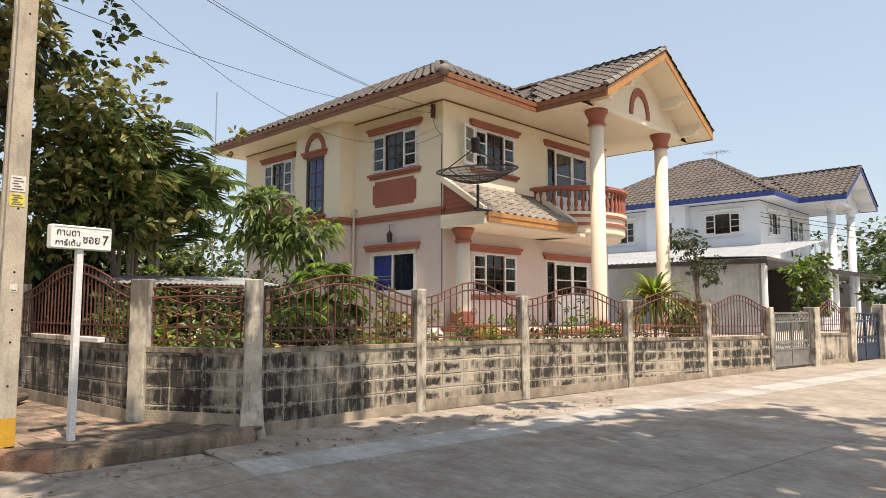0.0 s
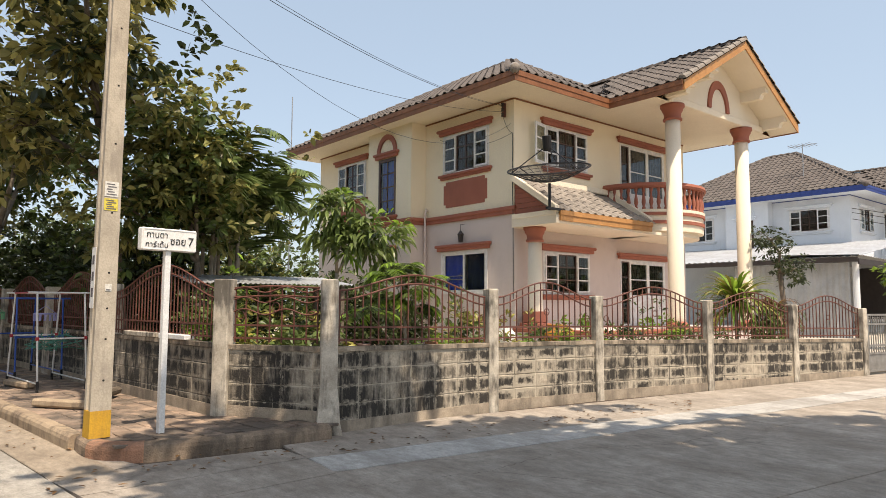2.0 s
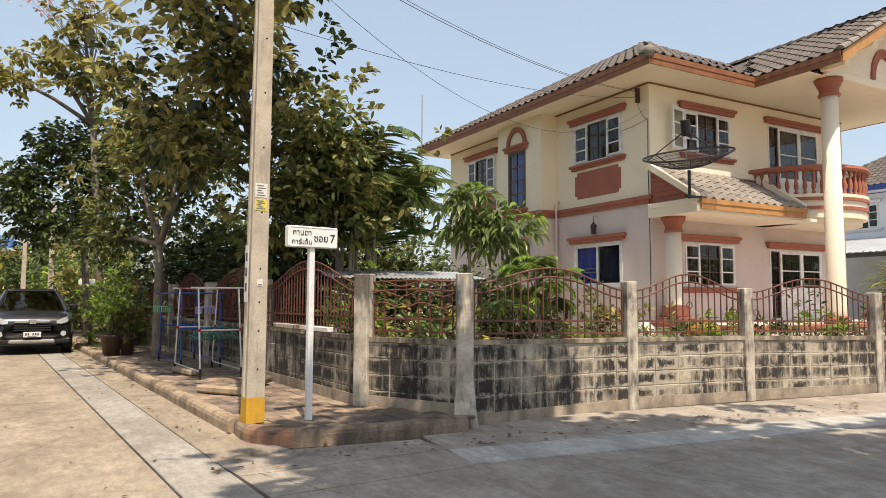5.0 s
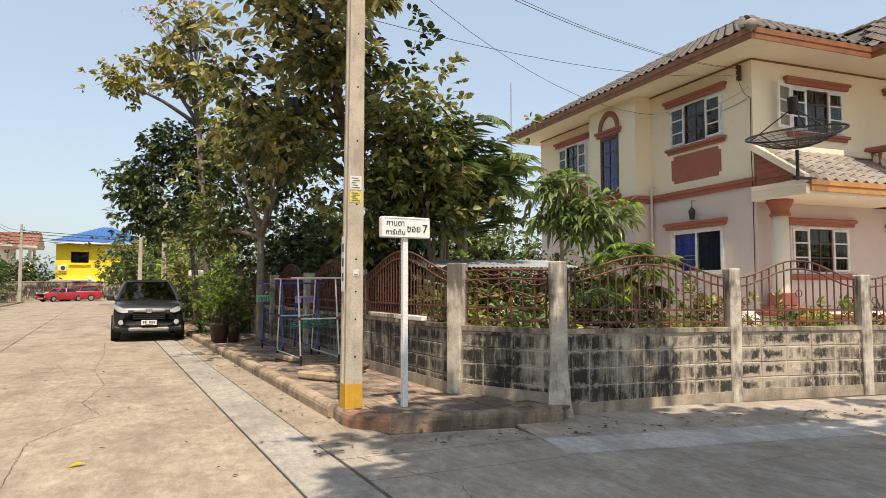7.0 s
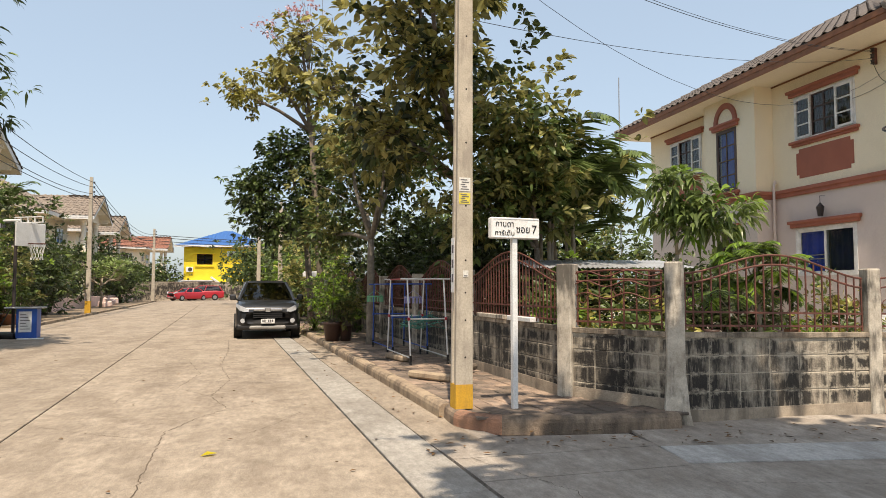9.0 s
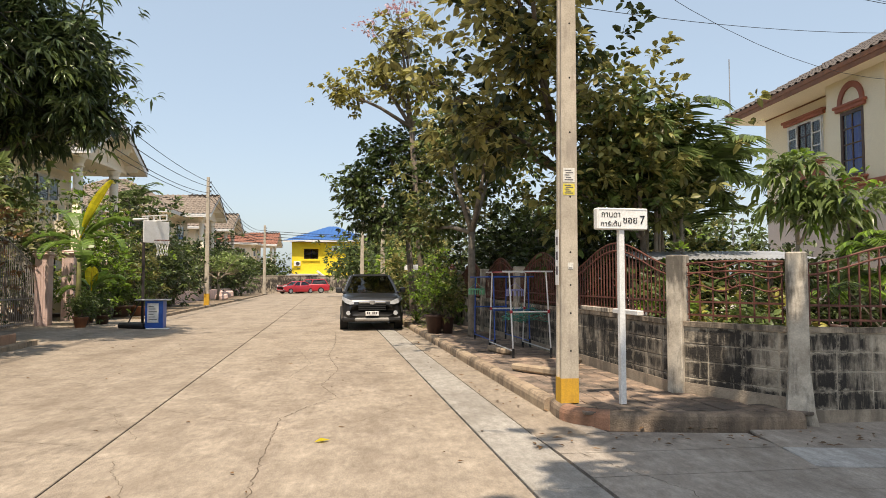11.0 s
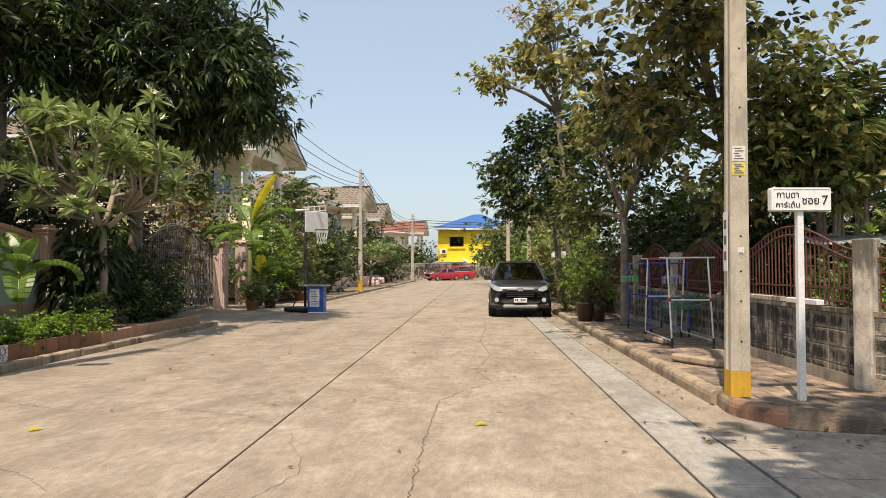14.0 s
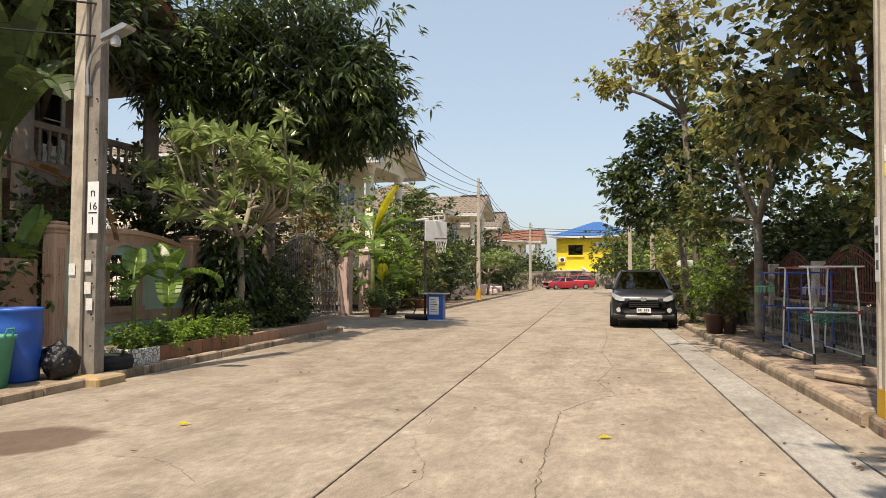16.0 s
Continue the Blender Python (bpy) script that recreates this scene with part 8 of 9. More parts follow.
    for y in (0.82, 3.5):
        for sx in (-1, 1):
            g = G()
            R = 0.35 if suv else 0.30
            g.cyl((sx * 0.70, y, R), (sx * 0.925, y, R), R, n=24)
            wh = part("wheel", g, M_TYRE, T, smooth=False)
            g = G()
            g.cyl((sx * 0.92, y, R), (sx * 0.932, y, R), R * 0.62, n=18)
            part("rim", g, M_RIM, wh)
    return T


M_BLACKP = mat("dusty black car paint", (0.018, 0.019, 0.021), (0.026, 0.026, 0.027), rough=0.28, scale=1.5, bump=0, coat=0.5)
M_REDP = mat("red car paint", (0.42, 0.02, 0.03), (0.36, 0.018, 0.025), rough=0.3, bump=0, coat=0.4)
car("dusty black sport utility car parked against the kerb", (-2.36, 12.65, 0.0), 3.5, M_BLACKP)
car("red saloon car parked at the end of the street", (-14.5, 70.8, 0.0), -48, M_REDP, True, False, False)
car("red hatchback parked behind the red saloon", (-13.7, 73.2, 0.0), -84, M_REDP, True, True, False)

# ---- satellite dish, lantern, pipe and cables on the house ----
M_DISH = mat("black wire mesh", (0.03, 0.03, 0.032), rough=0.5, metal=0.4)
dish = thing("satellite_dish", "black mesh satellite dish on a mast at the porch roof", "satellite dish", (10.12, 2.96, 3.62))
g = G()
g.cyl((0, 0, 0), (0, 0, 0.62), 0.035, n=10)
g.box(-0.1, 0.5, -0.04, 0.04, 0.02, 0.07)
part("mast", g, M_DISH, dish)
DM = Matrix.Translation((0, 0, 0.66)) @ Matrix.Rotation(radians(10), 4, "X") @ Matrix.Rotation(radians(-16), 4, "Y") @ Matrix.Scale(1.22, 4)
for k in range(1, 9):
    r = 0.77 * k / 8
    g = G(DM)
    g.tube([(r * math.cos(a * math.pi / 18), r * math.sin(a * math.pi / 18), 0.42 * r * r) for a in range(37)], 0.018 if k == 8 else 0.005, 5)
    part("rim" if k == 8 else "mesh_ring", g, M_DISH, dish)
for k in range(24):
    a = k * math.pi / 12
    g = G(DM)
    g.tube([(r * math.cos(a), r * math.sin(a), 0.42 * r * r) for r in (0.03, 0.25, 0.5, 0.77)], 0.011 if k % 3 == 0 else 0.004, 4)
    part("rib", g, M_DISH, dish)


def dish_skin():
    m = bpy.data.materials.new("fine mesh screen")
    m.use_nodes = True
    n, l = m.node_tree.nodes, m.node_tree.links
    n.clear()
    o, mx, t, d = n.new("ShaderNodeOutputMaterial"), n.new("ShaderNodeMixShader"), n.new("ShaderNodeBsdfTransparent"), n.new("ShaderNodeBsdfDiffuse")
    d.inputs[0].default_value = (0.03, 0.03, 0.032, 1)
    mx.inputs[0].default_value = 0.42
    l.new(t.outputs[0], mx.inputs[1])
    l.new(d.outputs[0], mx.inputs[2])
    l.new(mx.outputs[0], o.inputs[0])
    return m


g = G(DM)
g.lathe([(0.02, 0.0), (0.2, 0.017), (0.4, 0.067), (0.6, 0.151), (0.77, 0.249)], 0, 0, 36)
part("screen", g, dish_skin(), dish, "see-through perforated screen")
for a in (0.5, 2.6, 4.7):
    g = G(DM)
    g.tube([(0.74 * math.cos(a), 0.74 * math.sin(a), 0.23), (0.03 * math.cos(a), 0.03 * math.sin(a), 0.66)], 0.011, 5)
    part("strut", g, M_DISH, dish)
g = G(DM)
g.cyl((0, 0, 0.58), (0, 0, 0.86), 0.085, n=14)
part("receiver", g, M_DISH, dish)

lan = thing("wall_lantern", "small dark hanging lantern on the side wall", "lamp", (10.34, 6.3, 3.12))
g = G()
g.lathe([(0.0, 0.0), (0.06, 0.0), (0.085, 0.2), (0.10, 0.21), (0.02, 0.31), (0.0, 0.33)], 0, 0, 6)
part("lantern_body", g, M_GRILL, lan)
g = G()
g.tube([(0, 0, 0.32), (0.0, 0, 0.48), (0.14, 0, 0.48)], 0.008, 5)
part("bracket", g, M_GRILL, lan)
g = G()
g.tube([(10.44, 7.86, 4.12), (10.40, 7.86, 4.18), (10.37, 7.88, 4.05), (10.37, 7.88, 0.35)], 0.035, 8)
solid("drain_pipe", g, M_MAUVE, "painted drain pipe down the corner of the stair bay", "pipe", smooth=True)
M_CABLE = mat("black cable", (0.015, 0.015, 0.016), rough=0.6, bump=0)
br = thing("cable_bracket", "rusty cable bracket with insulators under the eave", "bracket", (10.46, 4.72, 6.22))
g = G()
g.box(-0.10, 0.0, -0.02, 0.02, 0, 0.36)
part("bracket_arm", g, M_RAIL, br)
for z in (0.05, 0.18, 0.31):
    g = G()
    g.lathe([(0, z - 0.04), (0.045, z - 0.04), (0.028, z), (0.045, z + 0.04), (0, z + 0.04)], -0.10, 0, 10)
    part("insulator", g, M_GRILL, br)


def cable(p, q, sag, r=0.009, label="black overhead cable strung between poles", n=18):
    p, q = Vector(p), Vector(q)
    g = G()
    g.tube([p.lerp(q, i / n) - Vector((0, 0, 4 * sag * (i / n) * (1 - i / n))) for i in range(n + 1)], r, 5)
    solid("cable", g, M_CABLE, label, "cable", group="cables")


HB = "black service cable running from the pole to the house"
cable((0.2, 0.1, 4.5), (10.36, 4.72, 6.35), 0.25, 0.004, HB)
cable((0.2, 0.1, 5.4), (10.4, 4.45, 6.0), 1.25, 0.0035, HB)
cable((0.2, 0.1, 5.6), (10.36, 4.72, 6.5), 0.35, 0.005, HB)
cable((0.2, 0.12, 5.68), (10.36, 4.72, 6.52), 0.36, 0.004, HB)
cable((10.36, 4.72, 6.27), (10.46, 4.47, 5.78), 0.12, 0.006, HB)
cable((10.44, 7.3, 6.1), (10.46, 4.47, 5.78), 0.25, 0.005, HB)
g = G()
g.tube([(10.44, 4.44, 5.75), (10.43, 4.45, 4.6), (10.42, 4.42, 3.6), (10.44, 4.44, 1.6)], 0.010, 5)
solid("cable", g, M_CABLE, "cable clipped down the corner of the house", "cable", group="cables")

# concrete of the second shaft, darker than M_POLE and streaked
M_POLED = mat("dark streaked pole concrete", (0.27, 0.24, 0.20), (0.18, 0.16, 0.135), rough=0.93, scale=4, bump=0.5, streak=0.6, streakcol=(0.07, 0.06, 0.05), stainscale=1.4, stainlow=0.5)
M_YELW0 = mat("worn yellow footing paint", (0.50, 0.31, 0.08), (0.40, 0.29, 0.16), rough=0.85, scale=3, bump=0.4, streak=0.9, streakcol=(0.30, 0.24, 0.16), stainlow=0.46, stainscale=2)
# poles on the far side with their street lamp
pb = thing("utility_pole", "pair of weathered concrete poles on a yellow painted footing", "utility pole", tuple(S(-9.33, 1.0)), 5.26)
g = G()
g.box(-0.22, 0.52, -0.34, 0.22, -0.05, 0.12, 0.03)
part("footing", g, M_YELW0, pb, "worn yellow paint on a concrete footing")
g = pole_shaft(0.095, 0.072, 9.0, 0.1)
g.v = [(x - 0.065, y - 0.02, z) for x, y, z in g.v]
part("shaft", g, M_POLE, pb)
g = pole_shaft(0.095, 0.07, 8.6, 0.1)
g.v = [(x + 0.115, y + 0.05, z) for x, y, z in g.v]
part("shaft", g, M_POLED, pb, "darker streaked pole")
for i in range(9):
    g = G()
    z = 0.5 + 0.42 * i
    rr = 0.135 - 0.0065 * z
    g.cyl((0.17, 0.055 - rr, z), (0.17, 0.065 - rr, z), 0.013, n=8)
    part("bolt_hole", g, M_HOLE, pb)
g = G()
g.box(0.08, 0.25, -0.078, -0.07, 2.02, 2.72)
pl = part("marker_plate", g, M_WHITE, pb, "white marker plate with black characters")
lettering("ท", 0.14, 0.165, 2.52, pl, M_BLACKT, -0.081)
lettering("16", 0.14, 0.165, 2.34, pl, M_BLACKT, -0.081)
lettering("1", 0.14, 0.165, 2.14, pl, M_BLACKT, -0.081)
g = G()
g.box(0.10, 0.23, -0.082, -0.079, 2.29, 2.305)
part("rule_line", g, M_BLACKT, pl)
for z, x in ((1.45, -0.10), (1.5, 0.10), (1.2, 0.10), (0.98, 0.13)):
    g = G()
    g.box(x - 0.05, x + 0.05, -0.127 if x < 0 else -0.068, -0.122 if x < 0 else -0.063, z, z + 0.16)
    part("notice", g, M_PAPER, pb, "torn paper notice")
lampst = thing("street_lamp", "small galvanised street lamp on a curved arm", "street lamp", tuple(S(-9.30, 1.0, 3.9)), 5.26)
g = G()
g.tube([(0.02, -0.08, 0.0), (0.02, -0.1, 0.35), (0.08, -0.1, 0.55), (0.22, -0.1, 0.68), (0.36, -0.1, 0.76)], 0.022, 8)
g.box(-0.05, 0.05, -0.1, 0.05, 0.0, 0.16)
part("arm", g, M_GALV, lampst)
g = G()
g.prism([(0.28, 0.72), (0.66, 0.86), (0.70, 0.90), (0.62, 0.93), (0.30, 0.80)], -0.2, 0.0, "y")
part("hood", g, M_GALV, lampst)
g = G()
g.lathe([(0, 0.64), (0.06, 0.66), (0.07, 0.73), (0.04, 0.80)], 0.45, -0.1, 12)
part("bulb_globe", g, M_LAMP, lampst)


def street_pole(label, x, y, h, a=0.11, band=False):
    T = thing("utility_pole", label, "utility pole", (x, y, 0.0), 5, "street poles")
    part("shaft", pole_shaft(a, a * 0.62, h), M_POLE, T)
    if band:
        g = G()
        g.box(-a * 1.12, a * 1.12, -a * 1.12, a * 1.12, 0, 0.75)
        part("painted_foot", g, M_YEL, T, "orange painted band")
    for z in (h - 0.3, h - 0.55, h - 0.8, h - 1.05):
        g = G()
        g.lathe([(0, z - 0.05), (0.05, z - 0.05), (0.03, z), (0.05, z + 0.05), (0, z + 0.05)], a * 1.3, -0.06, 8)
        part("insulator", g, M_GRILL, T)
    return T


pD, pE = S(-9.2, 32.7), S(-9.3, 67.5)
street_pole("concrete street pole with an orange painted foot", pD.x, pD.y, 7.3, 0.12, True)
street_pole("distant concrete street pole", pE.x, pE.y, 7.4, 0.16)
street_pole("concrete pole among the roadside trees", -2.25, 25.0, 5.4, 0.11)
street_pole("concrete pole among the roadside trees", -3.35, 28.0, 4.5, 0.11)
top = S(-9.2, 1.0, 0)
for i, (z0, z1, sag) in enumerate(((6.2, 7.0, 0.7), (5.7, 6.75, 0.8), (5.3, 6.4, 0.9), (4.6, 6.1, 0.6))):
    cable((top.x + 0.25, top.y, z0 + 1.2), (pD.x + 0.15, pD.y, z1), sag, 0.013)
    cable((pD.x + 0.15, pD.y, z1), (pE.x + 0.15, pE.y, z1 - 0.1), 0.9, 0.016)
    cable((pE.x, pE.y, z1 - 0.2), (30, 80, z1 + 1.4), 1.0, 0.03)
    cable((pE.x, pE.y, z1 - 0.5), (-60, 90, z1 + 1.4), 1.0, 0.03)
cable((top.x, top.y, 8.3), (0.2, 0.05, 8.2), 0.5, 0.011)
cable((top.x - 6, top.y - 8, 5.6), (top.x, top.y, 5.2), 0.4, 0.014)
cable((top.x - 6, top.y - 8, 5.0), (top.x, top.y, 4.75), 0.4, 0.014)
cable((top.x, top.y, 4.8), (-16.0, 12, 4.7), 0.5, 0.011)
cable((32.9, 4.5, 6.0), (60, -14, 5.2), 0.8, 0.014)
cable((32.9, 4.5, 5.8), (60, -14, 4.8), 0.8, 0.014)
cable((32.9, 4.5, 5.5), (60, -14, 4.2), 0.8, 0.014)

# ---- things by the far poles ----
M_BLUEPL = mat("blue plastic", (0.02, 0.10, 0.42), (0.018, 0.08, 0.34), rough=0.4, bump=0.05, scale=3)
M_GREENPL = mat("green plastic", (0.06, 0.28, 0.19), rough=0.5)
M_BAG = mat("black bin liner", (0.012, 0.012, 0.013), rough=0.3, bump=0.4, scale=12, depth=0.03)
b = thing("barrel", "blue plastic barrel standing on the verge", "barrel", (-9.85, -0.50, 0.09))
g = G()
g.lathe([(0, 0), (0.27, 0), (0.29, 0.03), (0.305, 0.25), (0.315, 0.30), (0.305, 0.35), (0.315, 0.62), (0.325, 0.67), (0.31, 0.72), (0.31, 0.88), (0.325, 0.90), (0.325, 0.94), (0.295, 0.94), (0.295, 0.3), (0, 0.3)], 0, 0, 32)
part("drum", g, M_BLUEPL, b, smooth=True)
b = thing("basket", "green plastic basket with a rope handle", "basket", (-9.62, -1.02, 0.09))
g = G()
g.lathe([(0, 0), (0.19, 0), (0.26, 0.58), (0.285, 0.60), (0.285, 0.63), (0.245, 0.63), (0.18, 0.03), (0, 0.03)], 0, 0, 24)
part("tub", g, M_GREENPL, b, smooth=True)
g = G()
g.tube([(0.27, -0.05, 0.6), (0.31, -0.03, 0.72), (0.31, 0.05, 0.72), (0.27, 0.07, 0.6)], 0.014, 6)
part("handle", g, M_GREENPL, b)
bm = bmesh.new()
bmesh.ops.create_icosphere(bm, subdivisions=5, radius=0.235)
for v in bm.verts:
    k = 1 + 0.22 * noise.noise(v.co * 6) + 0.10 * noise.noise(v.co * 14) + 0.13 * (abs(noise.noise(v.co * 26)) - 0.25) + 0.05 * abs(noise.noise(v.co * 60))
    v.co = Vector((v.co.x * k, v.co.y * k * 0.95, max(-0.24, v.co.z * k * 0.95) + (0.07 * max(0, 1 - (v.co.xy.length / 0.06)) if v.co.z > 0 else 0)))
me = bpy.data.meshes.new("rubbish_bag")
bm.to_mesh(me)
bm.free()
me.polygons.foreach_set("use_smooth", [True] * len(me.polygons))
me.materials.append(M_BAG)
ob = tagged(new("rubbish_bag", me), "knotted black rubbish bag beside the barrel", "bag")
ob.matrix_basis = pose(-9.46, -0.16, 0.31)
t = thing("tyre", "old black tyre lying flat against the mosaic edge", "tyre", (-9.45, 0.66, 0.10))
g = G()
prof = [(0.19, 0.02), (0.29, 0.0), (0.325, 0.04), (0.33, 0.10), (0.325, 0.17), (0.29, 0.21), (0.19, 0.19), (0.185, 0.16), (0.25, 0.13), (0.25, 0.08), (0.185, 0.05), (0.19, 0.02)]
g.lathe(prof, 0, 0, 36)
part("casing", g, M_TYRE, t, smooth=True)
for z in (0.07, 0.10, 0.13):
    g = G()
    g.lathe([(0.3315, z), (0.336, z + 0.004), (0.336, z + 0.012), (0.3315, z + 0.016)], 0, 0, 36)
    part("tread_rib", g, M_TYRE, t)

# basketball hoop, blue bin and clutter by the driveway
hp = thing("basketball_hoop", "portable basketball hoop with a white backboard", "basketball hoop", (-9.45, 14.5, 0.0), -28)
g = G()
g.box(-0.75, 0.3, -0.35, 0.35, 0.0, 0.16, 0.05)
part("base", g, M_PLAST, hp)
g = G()
g.cyl((-0.05, 0, 0.14), (-0.05, 0, 3.15), 0.045, n=12)
g.tube([(-0.65, 0, 0.15), (-0.06, 0, 1.0)], 0.02, 6)
g.tube([(-0.05, 0, 2.6), (0.45, 0, 3.0)], 0.03, 6)
g.tube([(-0.05, 0, 3.1), (0.45, 0, 3.2)], 0.03, 6)
part("post", g, M_GRILL, hp)
g = G()
g.box(0.45, 0.49, -0.5, 0.5, 2.62, 3.30, 0.01)
part("backboard", g, M_WHITE, hp, "white backboard")
g = G()
g.tube([(0.72 + 0.22 * math.cos(a * math.pi / 10), 0.22 * math.sin(a * math.pi / 10), 2.70) for a in range(21)], 0.011, 6)
part("ring", g, M_RAIL, hp)
for k in range(12):
    g = G()
    a = k * math.pi / 6
    g.tube([(0.72 + r * math.cos(a + s), r * math.sin(a + s), z) for r, s, z in ((0.22, 0, 2.70), (0.17, 0.25, 2.52), (0.14, 0.0, 2.36), (0.16, 0.25, 2.24))], 0.007, 4)
    part("net_cord", g, M_WHITE, hp)
g = G()
g.box(-0.5, 0.1, -0.06, 0.06, 3.35, 3.42, 0.02)
g.box(-0.12, 0.9, -0.02, 0.02, 3.30, 3.33)
g.box(-0.12, 0.9, -0.02, 0.02, 3.46, 3.49)
for x in (0.1, 0.35, 0.6, 0.88):
    g.box(x, x + 0.02, -0.02, 0.02, 3.33, 3.46)
part("top_rack", g, M_WHITE, hp)
bn = thing("bin_cabinet", "blue bin cabinet with a white notice and flat top", "bin", (-9.0, 14.25, 0.0), 6)
g = G()
g.box(-0.26, 0.26, -0.24, 0.24, 0.03, 0.86, 0.015)
part("cabinet", g, M_BLUEPL, bn)
g = G()
g.box(-0.55, 0.40, -0.30, 0.30, 0.86, 0.90, 0.008)
part("top", g, M_GALV, bn)
g = G()
g.box(-0.19, 0.13, -0.247, -0.242, 0.2, 0.78)
nt = part("notice", g, M_WHITE, bn, "white printed notice")
g = G()
for k in range(6):
    g.box(-0.15, 0.09 - 0.05 * (k % 3), -0.25, -0.248, 0.28 + k * 0.08, 0.30 + k * 0.08)
part("print_line", g, M_INK, nt)
g = G()
g.box(-0.2, 0.45, -0.42, -0.2, 0.0, 0.035, 0.01)
part("foot_board", g, M_WHITE, bn)
M_POT = mat("terracotta pot", (0.34, 0.15, 0.08), (0.26, 0.12, 0.07), rough=0.85)
M_POTD = mat("dark glazed pot", (0.09, 0.05, 0.035), (0.06, 0.035, 0.03), rough=0.5)


def pot(x, y, z, r, h, material, label="clay flower pot", plantm=None, seed=1, pr=0.35, ph=0.4):
    T = thing("flower_pot", label, "pot", (x, y, z), group="flower pots")
    g = G()
    g.lathe([(0, 0), (r * 0.68, 0), (r * 0.95, h * 0.86), (r * 1.08, h * 0.88), (r * 1.08, h), (r * 0.9, h), (r * 0.86, h * 0.85), (0, h * 0.85)], 0, 0, 20)
    part("vessel", g, material, T, smooth=True)
    if plantm:
        bush("leafy green plant growing in a pot", x, y, z + h * 0.85, pr, pr, ph, plantm, seed, 45, 13, 0.08, 0.10, 0.04, "potted_plant", L_MID, 0.4, group="potted plants")


for i, (u, v, r, h, m) in enumerate(((-10.0, 15.6, 0.22, 0.32, M_POT), (-10.3, 16.6, 0.26, 0.3, M_POTD), (-9.9, 17.3, 0.25, 0.3, M_POTD), (-10.6, 17.9, 0.3, 0.4, M_POTD), (-10.4, 20.9, 0.45, 0.5, M_POTD), (-9.9, 21.6, 0.4, 0.45, M_POT))):
    p = S(u, v)
    pot(p.x, p.y, 0.03, r, h, m, "clay flower pot with a small plant by the driveway", L_MID, 200 + i)
pot(-0.72, 9.75, 0.13, 0.24, 0.48, M_POTD, "tall glazed pot with a leafy shrub on the pavement", L_BRIGHT, 211, 0.55, 0.6)
pot(-0.40, 9.72, 0.13, 0.17, 0.42, M_POTD, "dark clay pot on the brick pavement", L_OLIVE, 212, 0.35, 0.45)
for i in range(7):
    g = G()
    rr = random.Random(i)
    p = S(-9.9 - rr.random() * 0.9, 45 + rr.random() * 2.5)
    g.box(-0.3, 0.3, -0.25, 0.25, 0.0, 0.35 + 0.2 * rr.random(), 0.09)
    o = solid("rubble_stone", g, M_PALE, "pale chunk of rubble heaped on the verge", "rubble", group="rubble heap")
    o.matrix_basis = pose(p.x, p.y, 0.05 + 0.15 * (i % 2), rr.uniform(-12, 12), rr.uniform(-12, 12), rr.uniform(0, 90))
ramp = thing("covered_motorbike", "small motorbike parked under the shrubs", "motorbike", tuple(S(-10.9, 19.7, 0.06)), 70)
for y in (-0.55, 0.55):
    g = G()
    g.lathe([(0.20, -0.04), (0.27, -0.04), (0.28, 0), (0.27, 0.04), (0.20, 0.04), (0.20, -0.04)], 0, 0, 20)
    g.v = [(b_[2], b_[0] + y, b_[1] + 0.28) for b_ in g.v]
    part("wheel", g, M_TYRE, ramp, smooth=True)
g = G()
g.box(-0.1, 0.1, -0.6, 0.35, 0.35, 0.62, 0.06)
g.box(-0.12, 0.12, -0.7, 0.0, 0.62, 0.74, 0.05)
g.tube([(0, 0.55, 0.28), (0, 0.42, 0.95)], 0.035, 8)
g.tube([(-0.3, 0.36, 1.0), (0, 0.42, 0.95), (0.3, 0.36, 1.0)], 0.018, 6)
part("frame", g, M_SILV, ramp)

# ---- clothes rails on the pavement ----
M_RBLUE = mat("blue tube paint", (0.03, 0.10, 0.42), (0.025, 0.08, 0.32), rough=0.45)
M_RWHITE = mat("white tube paint", (0.66, 0.66, 0.64), (0.55, 0.55, 0.52), rough=0.45)
M_RRED = mat("red plastic joint", (0.40, 0.03, 0.04), rough=0.5)
M_HANG = mat("pale green plastic", (0.18, 0.52, 0.28), rough=0.5)
M_HANGD = mat("dark green hanger plastic", (0.05, 0.22, 0.17), rough=0.5)


